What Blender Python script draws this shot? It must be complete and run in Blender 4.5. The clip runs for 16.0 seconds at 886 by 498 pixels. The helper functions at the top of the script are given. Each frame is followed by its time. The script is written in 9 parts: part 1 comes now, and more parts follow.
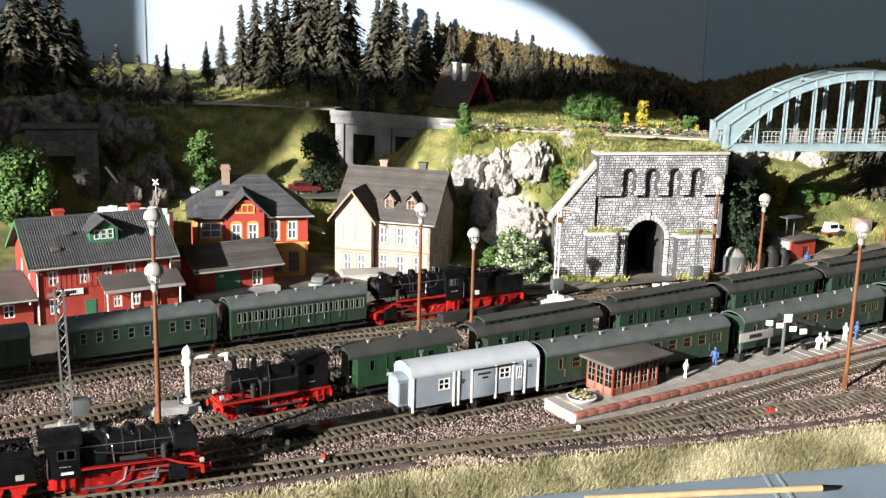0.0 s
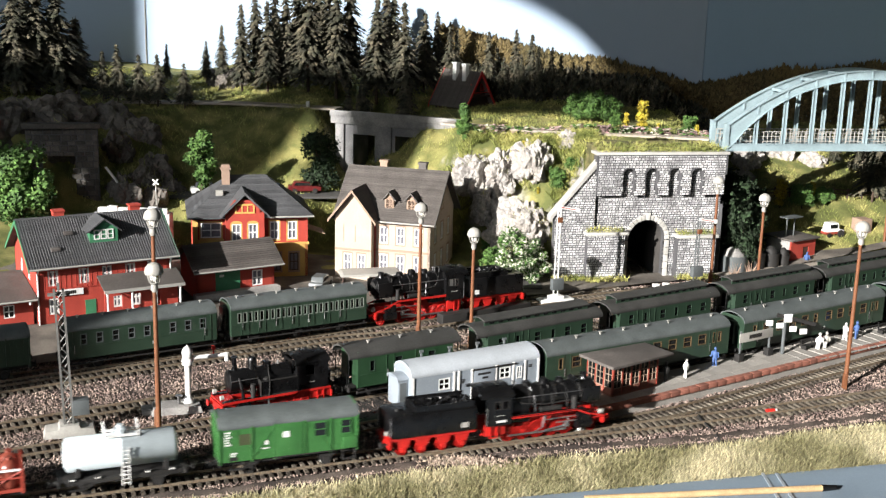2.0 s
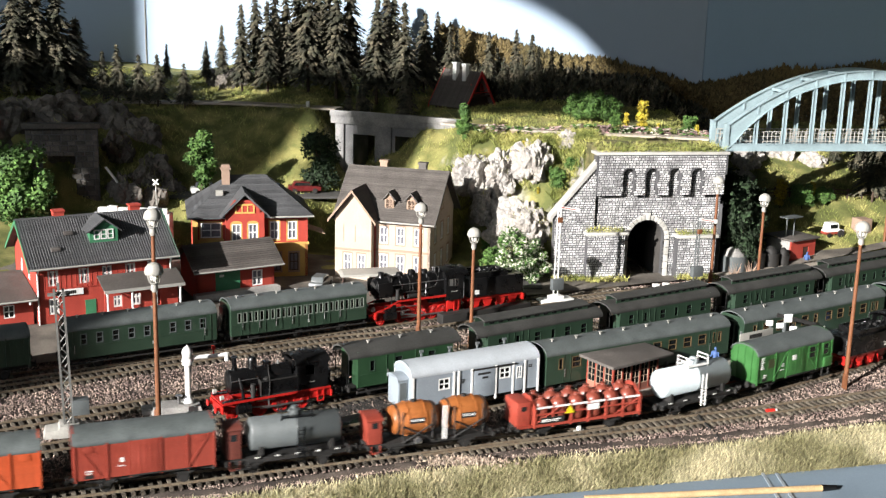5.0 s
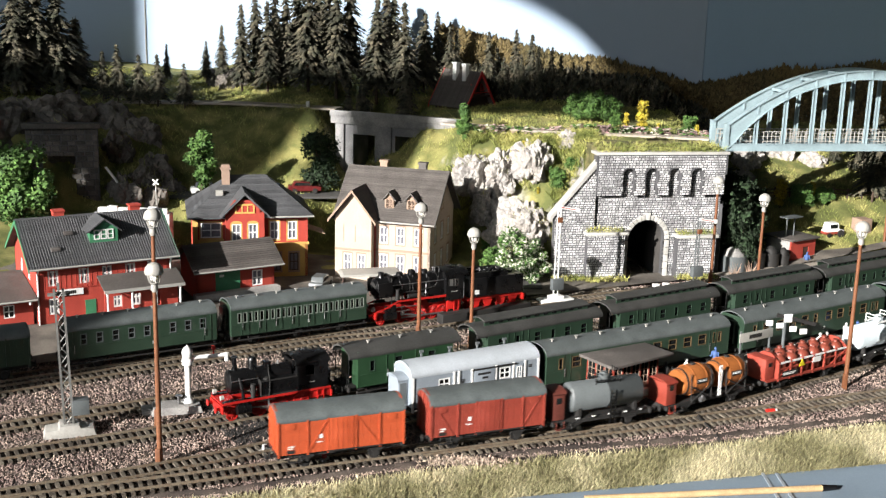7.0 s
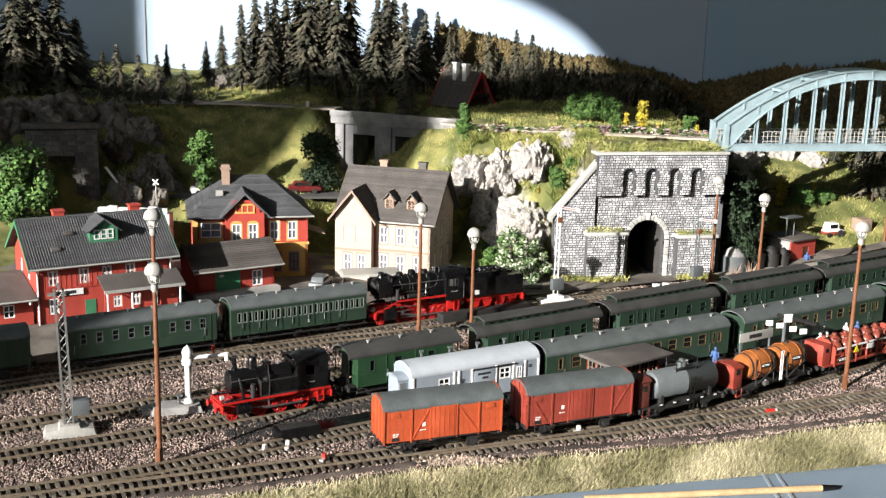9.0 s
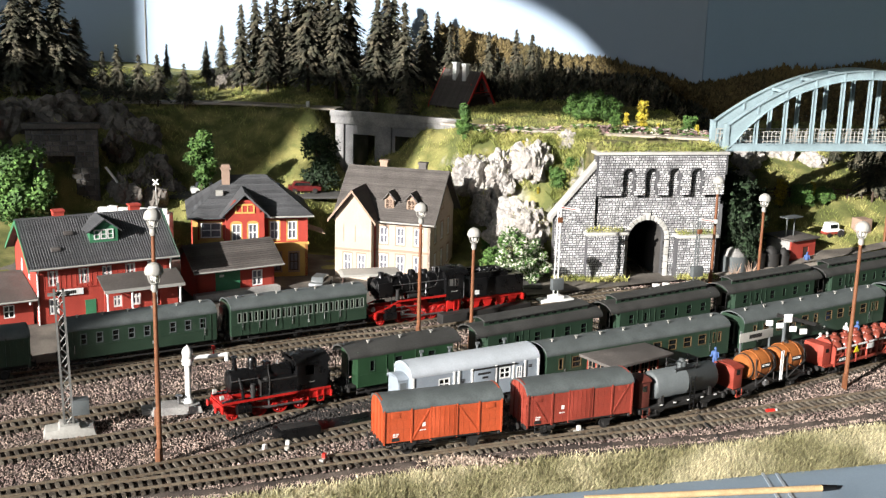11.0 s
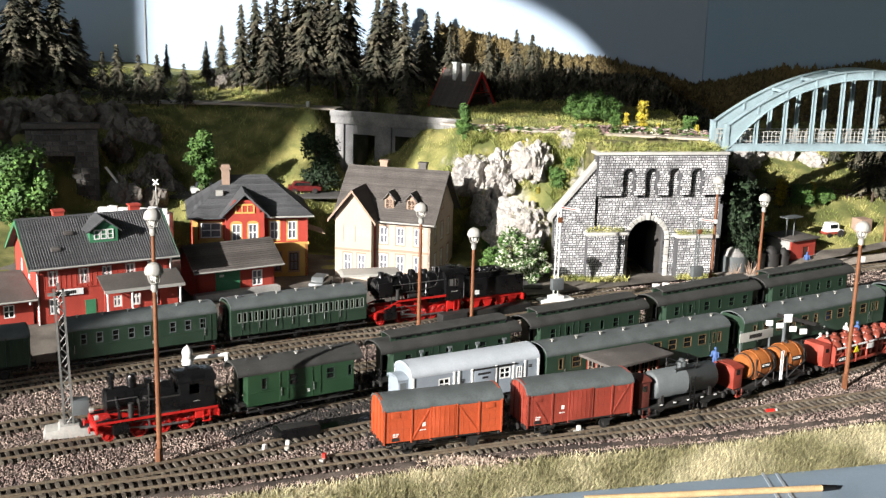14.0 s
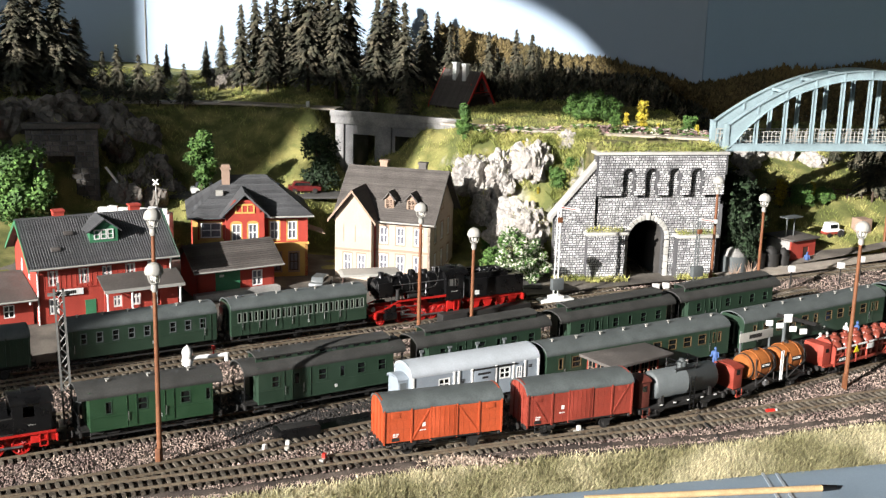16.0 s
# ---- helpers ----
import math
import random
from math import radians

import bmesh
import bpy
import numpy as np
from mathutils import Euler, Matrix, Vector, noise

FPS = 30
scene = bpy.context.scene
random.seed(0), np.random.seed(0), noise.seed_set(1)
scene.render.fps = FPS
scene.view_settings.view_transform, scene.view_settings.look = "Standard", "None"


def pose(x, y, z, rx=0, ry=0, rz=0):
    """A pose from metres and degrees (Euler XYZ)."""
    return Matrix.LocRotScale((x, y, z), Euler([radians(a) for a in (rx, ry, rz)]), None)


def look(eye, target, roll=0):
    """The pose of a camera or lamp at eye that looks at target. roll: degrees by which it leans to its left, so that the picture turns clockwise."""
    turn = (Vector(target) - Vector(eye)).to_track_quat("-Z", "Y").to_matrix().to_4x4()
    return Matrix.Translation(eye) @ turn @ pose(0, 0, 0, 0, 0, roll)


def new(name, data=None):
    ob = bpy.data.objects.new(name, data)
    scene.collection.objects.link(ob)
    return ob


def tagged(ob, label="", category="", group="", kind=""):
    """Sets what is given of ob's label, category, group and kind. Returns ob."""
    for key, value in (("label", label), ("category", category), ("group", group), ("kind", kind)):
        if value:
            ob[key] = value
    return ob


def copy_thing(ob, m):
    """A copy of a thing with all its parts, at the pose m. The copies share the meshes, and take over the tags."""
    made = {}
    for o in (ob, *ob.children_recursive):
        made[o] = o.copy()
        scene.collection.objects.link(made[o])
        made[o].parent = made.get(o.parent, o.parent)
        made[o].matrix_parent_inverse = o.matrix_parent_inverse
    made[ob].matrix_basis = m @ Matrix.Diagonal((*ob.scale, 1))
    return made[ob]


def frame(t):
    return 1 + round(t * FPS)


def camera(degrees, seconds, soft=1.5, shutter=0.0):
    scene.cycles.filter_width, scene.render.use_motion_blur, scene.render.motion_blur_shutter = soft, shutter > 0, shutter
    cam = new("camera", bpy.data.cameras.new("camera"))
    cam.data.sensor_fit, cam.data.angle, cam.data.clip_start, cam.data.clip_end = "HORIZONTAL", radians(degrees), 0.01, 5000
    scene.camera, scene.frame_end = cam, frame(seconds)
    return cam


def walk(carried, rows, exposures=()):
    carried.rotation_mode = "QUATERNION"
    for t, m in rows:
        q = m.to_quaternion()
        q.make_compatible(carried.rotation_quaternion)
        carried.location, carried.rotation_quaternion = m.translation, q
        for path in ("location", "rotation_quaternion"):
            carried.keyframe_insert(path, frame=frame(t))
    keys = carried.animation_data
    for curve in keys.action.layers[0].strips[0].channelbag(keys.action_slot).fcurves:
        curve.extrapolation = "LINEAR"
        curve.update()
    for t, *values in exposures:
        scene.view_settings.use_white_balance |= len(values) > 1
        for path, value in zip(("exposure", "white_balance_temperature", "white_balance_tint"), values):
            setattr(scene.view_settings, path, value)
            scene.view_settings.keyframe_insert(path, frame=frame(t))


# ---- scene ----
# A model railway layout at 1:87. Numbers below are centimetres; K brings them to metres.
K = 0.01
cam = camera(42.05, 16.0, soft=1.3, shutter=0.5)
EYE = (0.0, 0.0, 0.39)
AIM = (0.0, math.cos(radians(13.2)), 0.39 - math.sin(radians(13.2)))
walk(cam, [(0.0, look(EYE, AIM, 1.55)), (16.0, look(EYE, AIM, 1.55))],
     exposures=[(0.0, 1.25), (16.0, 1.25)])

# ---- light ----
SUN_WAY = Vector((0.656, 0.755, -0.344)).normalized()
world = bpy.data.worlds.new("sky")
scene.world = world
world.use_nodes = True
sky = world.node_tree.nodes.new("ShaderNodeTexSky")
sky.sky_type, sky.sun_disc = "NISHITA", False
sky.sun_elevation, sky.sun_rotation = radians(19), radians(221)
world.node_tree.nodes["Background"].inputs[1].default_value = 0.05
world.node_tree.links.new(sky.outputs[0], world.node_tree.nodes["Background"].inputs[0])
sun = new("sun", bpy.data.lights.new("sun", "SUN"))
sun.data.energy, sun.data.angle, sun.data.color = 5.0, radians(0.5), (1.0, 0.96, 0.915)
sun.matrix_world = look((-2, -3, 4), tuple(Vector((-2, -3, 4)) + SUN_WAY))


# ---- mesh tools ----
class Mesh:
    """Collects simple solids, in centimetres."""

    def __init__(self):
        self.v, self.f = [], []

    def add(self, vs, fs, m=None):
        n = len(self.v)
        self.v += [tuple(m @ Vector(p)) for p in vs] if m else [tuple(p) for p in vs]
        self.f += [tuple(n + i for i in q) for q in fs]
        return self

    def box(self, x0, x1, y0, y1, z0, z1, m=None):
        vs = [(x, y, z) for z in (z0, z1) for y in (y0, y1) for x in (x0, x1)]
        return self.add(vs, [(0, 2, 3, 1), (4, 5, 7, 6), (0, 1, 5, 4), (2, 6, 7, 3), (0, 4, 6, 2), (1, 3, 7, 5)], m)

    def prism(self, poly, axis, a, b, m=None):
        """A closed outline, given in the two other axes, drawn out along an axis."""
        put = {"x": lambda c, p: (c, p[0], p[1]), "y": lambda c, p: (p[0], c, p[1]), "z": lambda c, p: (p[0], p[1], c)}[axis]
        n = len(poly)
        vs = [put(a, p) for p in poly] + [put(b, p) for p in poly]
        fs = [tuple(range(n)), tuple(range(2 * n - 1, n - 1, -1))]
        fs += [(i, i + n, (i + 1) % n + n, (i + 1) % n) for i in range(n)]
        return self.add(vs, fs, m)

    def rod(self, p0, p1, r0, r1=None, n=8, caps=True, m=None):
        p0, p1 = Vector(p0), Vector(p1)
        r1 = r0 if r1 is None else r1
        q = (p1 - p0).to_track_quat("Z", "Y")
        vs = []
        for p, r in ((p0, r0), (p1, r1)):
            vs += [p + q @ Vector((r * math.cos(i * math.tau / n), r * math.sin(i * math.tau / n), 0)) for i in range(n)]
        fs = [(i, (i + 1) % n, (i + 1) % n + n, i + n) for i in range(n)]
        if caps:
            fs += [tuple(range(n - 1, -1, -1)), tuple(range(n, 2 * n))]
        return self.add(vs, fs, m)

    def lathe(self, profile, n=16, m=None, axis="z"):
        vs, fs, k = [], [], len(profile)
        for i in range(n):
            c, s = math.cos(i * math.tau / n), math.sin(i * math.tau / n)
            vs += [(r * c, r * s, h) if axis == "z" else (h, r * c, r * s) if axis == "x" else (r * s, h, r * c) for r, h in profile]
        for i in range(n):
            j = (i + 1) % n
            fs += [(i * k + q, j * k + q, j * k + q + 1, i * k + q + 1) for q in range(k - 1)]
        if profile[0][0] > 1e-6:
            fs.append(tuple(i * k for i in range(n - 1, -1, -1)))
        if profile[-1][0] > 1e-6:
            fs.append(tuple(i * k + k - 1 for i in range(n)))
        return self.add(vs, fs, m)

    def tube(self, pts, r, n=6):
        for a, b in zip(pts, pts[1:]):
            self.rod(a, b, r, n=n)
        return self


def mesh_of(name, b, mat, bevel=0.0, smooth=35):
    me = bpy.data.meshes.new(name)
    me.from_pydata([(x * K, y * K, z * K) for x, y, z in b.v], [], b.f)
    bm = bmesh.new()
    bm.from_mesh(me)
    if len(b.f) < 4000:
        bmesh.ops.recalc_face_normals(bm, faces=bm.faces)
    if bevel:
        es = [e for e in bm.edges if len(e.link_faces) == 2 and e.calc_face_angle(0) > 0.6]
        bmesh.ops.bevel(bm, geom=es, offset=bevel * K, segments=2, profile=0.6, affect="EDGES", clamp_overlap=True)
    bm.to_mesh(me)
    bm.free()
    if smooth:
        me.shade_smooth()
        me.set_sharp_from_angle(angle=radians(smooth))
    me.materials.append(mat)
    return me


def part(name, b, mat, parent=None, label="", bevel=0.0, smooth=35, m=None):
    """One mesh object under a thing or under a part."""
    ob = new(name, b if isinstance(b, bpy.types.Mesh) else mesh_of(name, b, mat, bevel, smooth))
    ob.parent = parent
    if m:
        ob.matrix_basis = m
    if label:
        tagged(ob, label)
    return ob


def at(x, y, z, rz=0.0, rx=0.0, ry=0.0):
    return pose(x * K, y * K, z * K, rx, ry, rz)


def thing(name, label, category, m, group="", kind=""):
    ob = new(name)
    ob.empty_display_size = 0.01
    ob.matrix_basis = m
    return tagged(ob, label, category, group, kind)


def solid(name, b, mat, label, category="", kind="", group="", m=None, bevel=0.0, smooth=35):
    """A thing made of a single mesh."""
    ob = part(name, b, mat, None, "", bevel, smooth, m)
    return tagged(ob, label, category, group, kind)


def wall(b, u0, u1, z0, z1, holes, y0, y1, m=None):
    """An upright wall from u0 to u1 with real rectangular openings (u0, u1, z0, z1), in one connected piece."""
    us = sorted({u0, u1, *[min(max(v, u0), u1) for h in holes for v in h[:2]]})
    zs = sorted({z0, z1, *[min(max(v, z0), z1) for h in holes for v in h[2:]]})
    nu, nz = len(us) - 1, len(zs) - 1
    full = [[not any(h[0] < (us[i] + us[i + 1]) / 2 < h[1] and h[2] < (zs[j] + zs[j + 1]) / 2 < h[3] for h in holes) for j in range(nz)] for i in range(nu)]
    vs, fs, index = [], [], {}

    def corner(i, j, side):
        if (i, j, side) not in index:
            index[(i, j, side)] = len(vs)
            vs.append((us[i], (y0, y1)[side], zs[j]))
        return index[(i, j, side)]

    for i in range(nu):
        for j in range(nz):
            if not full[i][j]:
                continue
            ring = [(i, j), (i + 1, j), (i + 1, j + 1), (i, j + 1)]
            fs.append(tuple(corner(*q, 0) for q in ring))
            fs.append(tuple(corner(*q, 1) for q in reversed(ring)))
            for k, (di, dj) in enumerate(((0, -1), (1, 0), (0, 1), (-1, 0))):
                a, c = i + di, j + dj
                if not (0 <= a < nu and 0 <= c < nz and full[a][c]):
                    p, q = ring[k], ring[(k + 1) % 4]
                    fs.append((corner(*q, 0), corner(*p, 0), corner(*p, 1), corner(*q, 1)))
    return b.add(vs, fs, m)


# ---- materials ----
def material(name, colour, rough=0.6, metal=0.0, vary=0.25, size=60.0, fine=700.0, bump=0.15, other=None, spread=0.5, gloss_vary=0.1, piece=0.0, emit=0.0):
    """Base colour with stains and grain at two scales, in metres; other: a second colour that comes through in patches."""
    mat = bpy.data.materials.new(name)
    mat.use_nodes = True
    t = mat.node_tree
    p = t.nodes["Principled BSDF"]
    p.inputs["Roughness"].default_value, p.inputs["Metallic"].default_value = rough, metal
    co = t.nodes.new("ShaderNodeTexCoord")

    def noise_at(scale, detail=4.0):
        n = t.nodes.new("ShaderNodeTexNoise")
        n.inputs["Scale"].default_value, n.inputs["Detail"].default_value = scale, detail
        t.links.new(co.outputs["Object"], n.inputs["Vector"])
        return n.outputs["Fac"]

    def mix(kind, fac, a, b):
        n = t.nodes.new("ShaderNodeMix")
        n.data_type, n.blend_type = "RGBA", kind
        for s, val in ((0, fac), (6, a), (7, b)):
            if isinstance(val, bpy.types.NodeSocket):
                t.links.new(val, n.inputs[s])
            else:
                n.inputs[s].default_value = (*val, 1) if isinstance(val, tuple) else val
        return n.outputs[2]

    def ramp(fac, lo, hi, c0=(0, 0, 0), c1=(1, 1, 1)):
        n = t.nodes.new("ShaderNodeValToRGB")
        n.color_ramp.elements[0].position, n.color_ramp.elements[1].position = lo, hi
        n.color_ramp.elements[0].color, n.color_ramp.elements[1].color = (*c0, 1), (*c1, 1)
        t.links.new(fac, n.inputs[0])
        return n.outputs[0]

    large, small = noise_at(size), noise_at(fine, 2.0)
    base = colour
    if other:
        base = mix("MIX", ramp(large, spread - 0.1, spread + 0.1), colour, other)
    lo = tuple([1 - vary] * 3)
    base = mix("MULTIPLY", 1.0, base, ramp(large, 0.3, 0.75, lo, (1 + vary * 0.4,) * 3))
    base = mix("MULTIPLY", 1.0, base, ramp(small, 0.3, 0.7, (1 - vary * 0.7,) * 3, (1 + vary * 0.3,) * 3))
    if piece:
        info = t.nodes.new("ShaderNodeObjectInfo")
        geo = t.nodes.new("ShaderNodeNewGeometry")
        add = t.nodes.new("ShaderNodeMath")
        add.operation = "ADD"
        t.links.new(info.outputs["Random"], add.inputs[0])
        t.links.new(geo.outputs["Random Per Island"], add.inputs[1])
        fr = t.nodes.new("ShaderNodeMath")
        fr.operation = "FRACT"
        t.links.new(add.outputs[0], fr.inputs[0])
        base = mix("MULTIPLY", 1.0, base, ramp(fr.outputs[0], 0.0, 1.0, (1 - piece,) * 3, (1 + piece,) * 3))
    t.links.new(base, p.inputs["Base Color"])
    t.links.new(ramp(large, 0.3, 0.7, (max(0.02, rough - gloss_vary),) * 3, (min(1.0, rough + gloss_vary),) * 3), p.inputs["Roughness"])
    if bump:
        b = t.nodes.new("ShaderNodeBump")
        b.inputs["Strength"].default_value, b.inputs["Distance"].default_value = bump, 0.0006
        t.links.new(small, b.inputs["Height"])
        t.links.new(b.outputs[0], p.inputs["Normal"])
    if emit:
        p.inputs["Emission Color"].default_value, p.inputs["Emission Strength"].default_value = (*colour, 1), emit
    return mat


BALLAST = material("ballast_soil", (0.075, 0.057, 0.048), 0.95, vary=0.5, size=40, fine=900, bump=0.9, other=(0.12, 0.095, 0.078))
STONE = material("ballast_stone", (0.23, 0.165, 0.145), 0.9, vary=0.35, size=50, fine=1500, bump=0.3, other=(0.33, 0.255, 0.215), piece=0.6)
SLEEPER = material("sleeper_brown", (0.095, 0.078, 0.06), 0.75, vary=0.4, size=90, other=(0.15, 0.13, 0.10), piece=0.35)
RAIL = material("rail_weathered", (0.36, 0.30, 0.22), 0.42, 0.45, vary=0.35, size=150, other=(0.22, 0.165, 0.115))
GRASS_SOIL = material("turf_soil", (0.10, 0.10, 0.035), 0.95, vary=0.5, size=45, fine=800, bump=0.8, other=(0.22, 0.19, 0.08))
GREEN_COACH = material("coach_green_paint", (0.025, 0.049, 0.031), 0.42, vary=0.18, size=70, bump=0.03)
BRIGHT_GREEN = material("van_green_paint", (0.04, 0.145, 0.038), 0.45, vary=0.16, size=70, bump=0.03)
# darker grey for the roofs of the branch train
ROOF_DARK = material("coach_roof_sooty", (0.05, 0.05, 0.047), 0.65, vary=0.3, size=60, bump=0.1)
ROOF_GREY = material("coach_roof_grey", (0.10, 0.115, 0.115), 0.6, vary=0.25, size=80, bump=0.08)
RED_BROWN = material("wagon_red_brown", (0.27, 0.045, 0.028), 0.5, vary=0.18, size=70, bump=0.05)
ORANGE_RED = material("wagon_orange_red", (0.44, 0.075, 0.024), 0.5, vary=0.16, size=70, bump=0.05)
ORANGE = material("barrel_orange_wood", (0.36, 0.12, 0.032), 0.45, vary=0.25, size=80, bump=0.1)
BLACK = material("black_enamel", (0.006, 0.006, 0.0065), 0.3, vary=0.3, size=90, bump=0.05)
CHASSIS = material("dark_underframe", (0.018, 0.017, 0.016), 0.7, vary=0.3, size=90)
WHEEL_RED = material("wheel_red", (0.48, 0.018, 0.014), 0.4, vary=0.2, size=90, bump=0.03)
SILVER = material("silver_grey_paint", (0.27, 0.31, 0.35), 0.4, vary=0.12, size=70, bump=0.04)
WHITE_PAINT = material("white_paint", (0.78, 0.78, 0.76), 0.5, vary=0.1, size=70, bump=0.04)
TANK_GREY = material("tank_grey", (0.105, 0.117, 0.12), 0.4, vary=0.15, size=60, bump=0.04)
WINDOW_DARK = material("coach_window_glass", (0.012, 0.014, 0.014), 0.08, vary=0.2, bump=0)
TAN = material("window_frame_tan", (0.11, 0.075, 0.035), 0.5, vary=0.2)
STEEL = material("plain_steel", (0.45, 0.45, 0.46), 0.35, 0.9, vary=0.2)
CONCRETE = material("concrete", (0.30, 0.29, 0.28), 0.85, vary=0.3, size=30, fine=500, bump=0.3, other=(0.40, 0.39, 0.37))
BRICK_RED = material("station_red_plaster", (0.40, 0.05, 0.032), 0.75, vary=0.2, size=60, bump=0.15)
YELLOW = material("yellow_plaster", (0.58, 0.36, 0.10), 0.75, vary=0.18, size=60, bump=0.1)
CREAM = material("cream_plaster", (0.47, 0.38, 0.30), 0.8, vary=0.15, size=40, bump=0.1)
CREAM_SIDE = material("cream_stone_trim", (0.33, 0.23, 0.17), 0.8, vary=0.15, size=60, bump=0.1)
SLATE = material("slate_grey", (0.085, 0.087, 0.092), 0.6, vary=0.3, size=50, fine=500, bump=0.2, piece=0.2)
SLATE_BROWN = material("slate_brown_grey", (0.11, 0.098, 0.09), 0.65, vary=0.3, size=50, fine=500, bump=0.2, piece=0.2)
RUST = material("rusty_lamp_post", (0.20, 0.075, 0.03), 0.6, vary=0.3, size=120, bump=0.2)
LAMP_CAP = material("lamp_cap_grey", (0.38, 0.37, 0.34), 0.5, vary=0.15, size=120)
OPAL = material("opal_glass", (0.80, 0.78, 0.72), 0.25, vary=0.05, bump=0)
BRIDGE_PAINT = material("bridge_blue_grey", (0.28, 0.37, 0.40), 0.5, vary=0.18, size=60, bump=0.06)
DARK_WOOD = material("dark_wood", (0.07, 0.04, 0.03), 0.7, vary=0.3, size=90)
BOARD_BLUE = material("layout_edge_blue_grey", (0.20, 0.26, 0.32), 0.6, vary=0.12, size=15, bump=0.05)
WOOD = material("bare_wood", (0.55, 0.38, 0.20), 0.6, vary=0.25, size=80, bump=0.1)
SKY_PAPER = material("sky_backdrop_paper", (0.36, 0.46, 0.59), 0.85, vary=0.06, size=2, bump=0)
CURTAIN_PANE = material("curtained_glass", (0.20, 0.20, 0.23), 0.15, vary=0.3, size=90, bump=0)
ROOM_WALL = material("room_wall_paint", (0.60, 0.58, 0.54), 0.9, vary=0.06, size=4, bump=0.05)
# ---- unseen room: window wall behind the camera shaping the sunlight, ceiling, side walls ----
def room():
    mat = ROOM_WALL
    # openings worked back from the sunlit areas, to shape the patches of sun
    openings = [(-240, -212, 61, 113), (-252, -240, 84, 113), (-237, -226, 113, 134), (-226, -212, 113, 118), (-212, -138, 61, 131.5), (-138, -60, 48, 131.5), (-308, -209, 141, 180), (-278, -256, 133, 141)]
    b = Mesh()
    wall(b, -420, 320, -115, 262, openings, -66, -60)
    solid("wall_south", b, mat, "plain room wall with two window openings", "wall", "structure", smooth=0)
    for k, (x0, x1, z0, z1) in enumerate(openings):
        if k not in (0, 4, 5):
            continue
        f = Mesh().box(x0, x1, -65, -61, z0, z0 + 1.2)
        solid("window_%d" % (k + 1), f, WHITE_PAINT, "white painted window sill bar set in the wall", "window", "structure", smooth=0)
    solid("ceiling", Mesh().box(-420, 320, -84, 330, 262, 270), mat, "plain pale ceiling", "ceiling", "structure", smooth=0)
    solid("wall_west", Mesh().box(-428, -420, -84, 330, -115, 262), mat, "plain pale room wall", "wall", "structure", smooth=0)
    solid("wall_east", Mesh().box(320, 328, -84, 330, -115, 262), mat, "plain pale room wall", "wall", "structure", smooth=0)
    solid("wall_north", Mesh().box(-420, 320, 322, 330, -115, 262), mat, "plain pale room wall", "wall", "structure", smooth=0)
    solid("floor", Mesh().box(-420, 320, -84, 330, -125, -115), WOOD, "bare wooden room floor", "floor", "structure", smooth=0)
    # added out of view; its lower edge slants the sunlit patch on the backdrop
    solid("curtain", Mesh().prism([(-250, 170.5), (-237, 165.3), (-229, 162.4), (-224, 160), (-219, 157), (-213, 151), (-208, 146), (-208, 182), (-250, 182)], "y", -59.5, -58), CREAM_SIDE, "draped cream curtain across a corner of the upper window", "curtain")
    solid("window_sill", Mesh().box(-252, -58, -60, -50, 40, 46), WHITE_PAINT, "white window sill", "sill", "structure")
    # vase shape added out of view to throw a shadow across the yard
    solid("flower_vase", Mesh().lathe([(3.4, 46), (3.0, 48), (1.2, 51), (1.2, 66), (2.6, 70), (3.6, 76), (3.4, 83), (2.4, 87)], 20, Matrix.Translation((-181.5, -55, 0))), TANK_GREY, "grey footed vase standing on the window sill", "vase")


    tb = thing("layout_table", "bare wooden table frame carrying the layout", "table", at(0, 0, 0))
    part("top_board", Mesh().box(-100, 120, 120, 222, -9, -6), WOOD, tb)
    part("front_board", Mesh().box(-60, 80, 92, 120, -9, -6), WOOD, tb)
    for x in (-95, 0, 110):
        for y in (125, 215):
            part("leg", Mesh().box(x - 3, x + 3, y - 3, y + 3, -115, -9), WOOD, tb)


room()
# daylight of the sky in the two openings
for x0, x1, z0, z1, watt in ((-240, -60, 48, 130, 5.2), (-308, -209, 139, 180, 2.1)):
    lamp = new("window_light", bpy.data.lights.new("window_light", "AREA"))
    lamp.data.shape, lamp.data.size, lamp.data.size_y = "RECTANGLE", (x1 - x0) * K, (z1 - z0) * K
    lamp.data.energy, lamp.data.color = watt, (0.80, 0.90, 1.0)
    lamp.matrix_world = look(((x0 + x1) / 2 * K, -0.68, (z0 + z1) / 2 * K), ((x0 + x1) / 2 * K, 1.0, (z0 + z1) / 2 * K))
# ---- lines of the tracks ----
def curve_through(ctrl, step=0.5):
    """A smooth line through a few points of the plan, in even steps."""
    pts = [Vector((*p, 0)) for p in ctrl]
    pts = [2 * pts[0] - pts[1]] + pts + [2 * pts[-1] - pts[-2]]
    out = []
    for i in range(1, len(pts) - 2):
        a, b, c, d = pts[i - 1:i + 3]
        for k in range(24):
            t = k / 24
            out.append(0.5 * (2 * b + (c - a) * t + (2 * a - 5 * b + 4 * c - d) * t * t + (3 * b - a - 3 * c + d) * t ** 3))
    out.append(pts[-2])
    s = np.concatenate([[0], np.cumsum([(q - p).length for p, q in zip(out, out[1:])])])
    n = int(s[-1] / step) + 1
    g = np.linspace(0, s[-1], n)
    return g, np.interp(g, s, [p.x for p in out]), np.interp(g, s, [p.y for p in out])


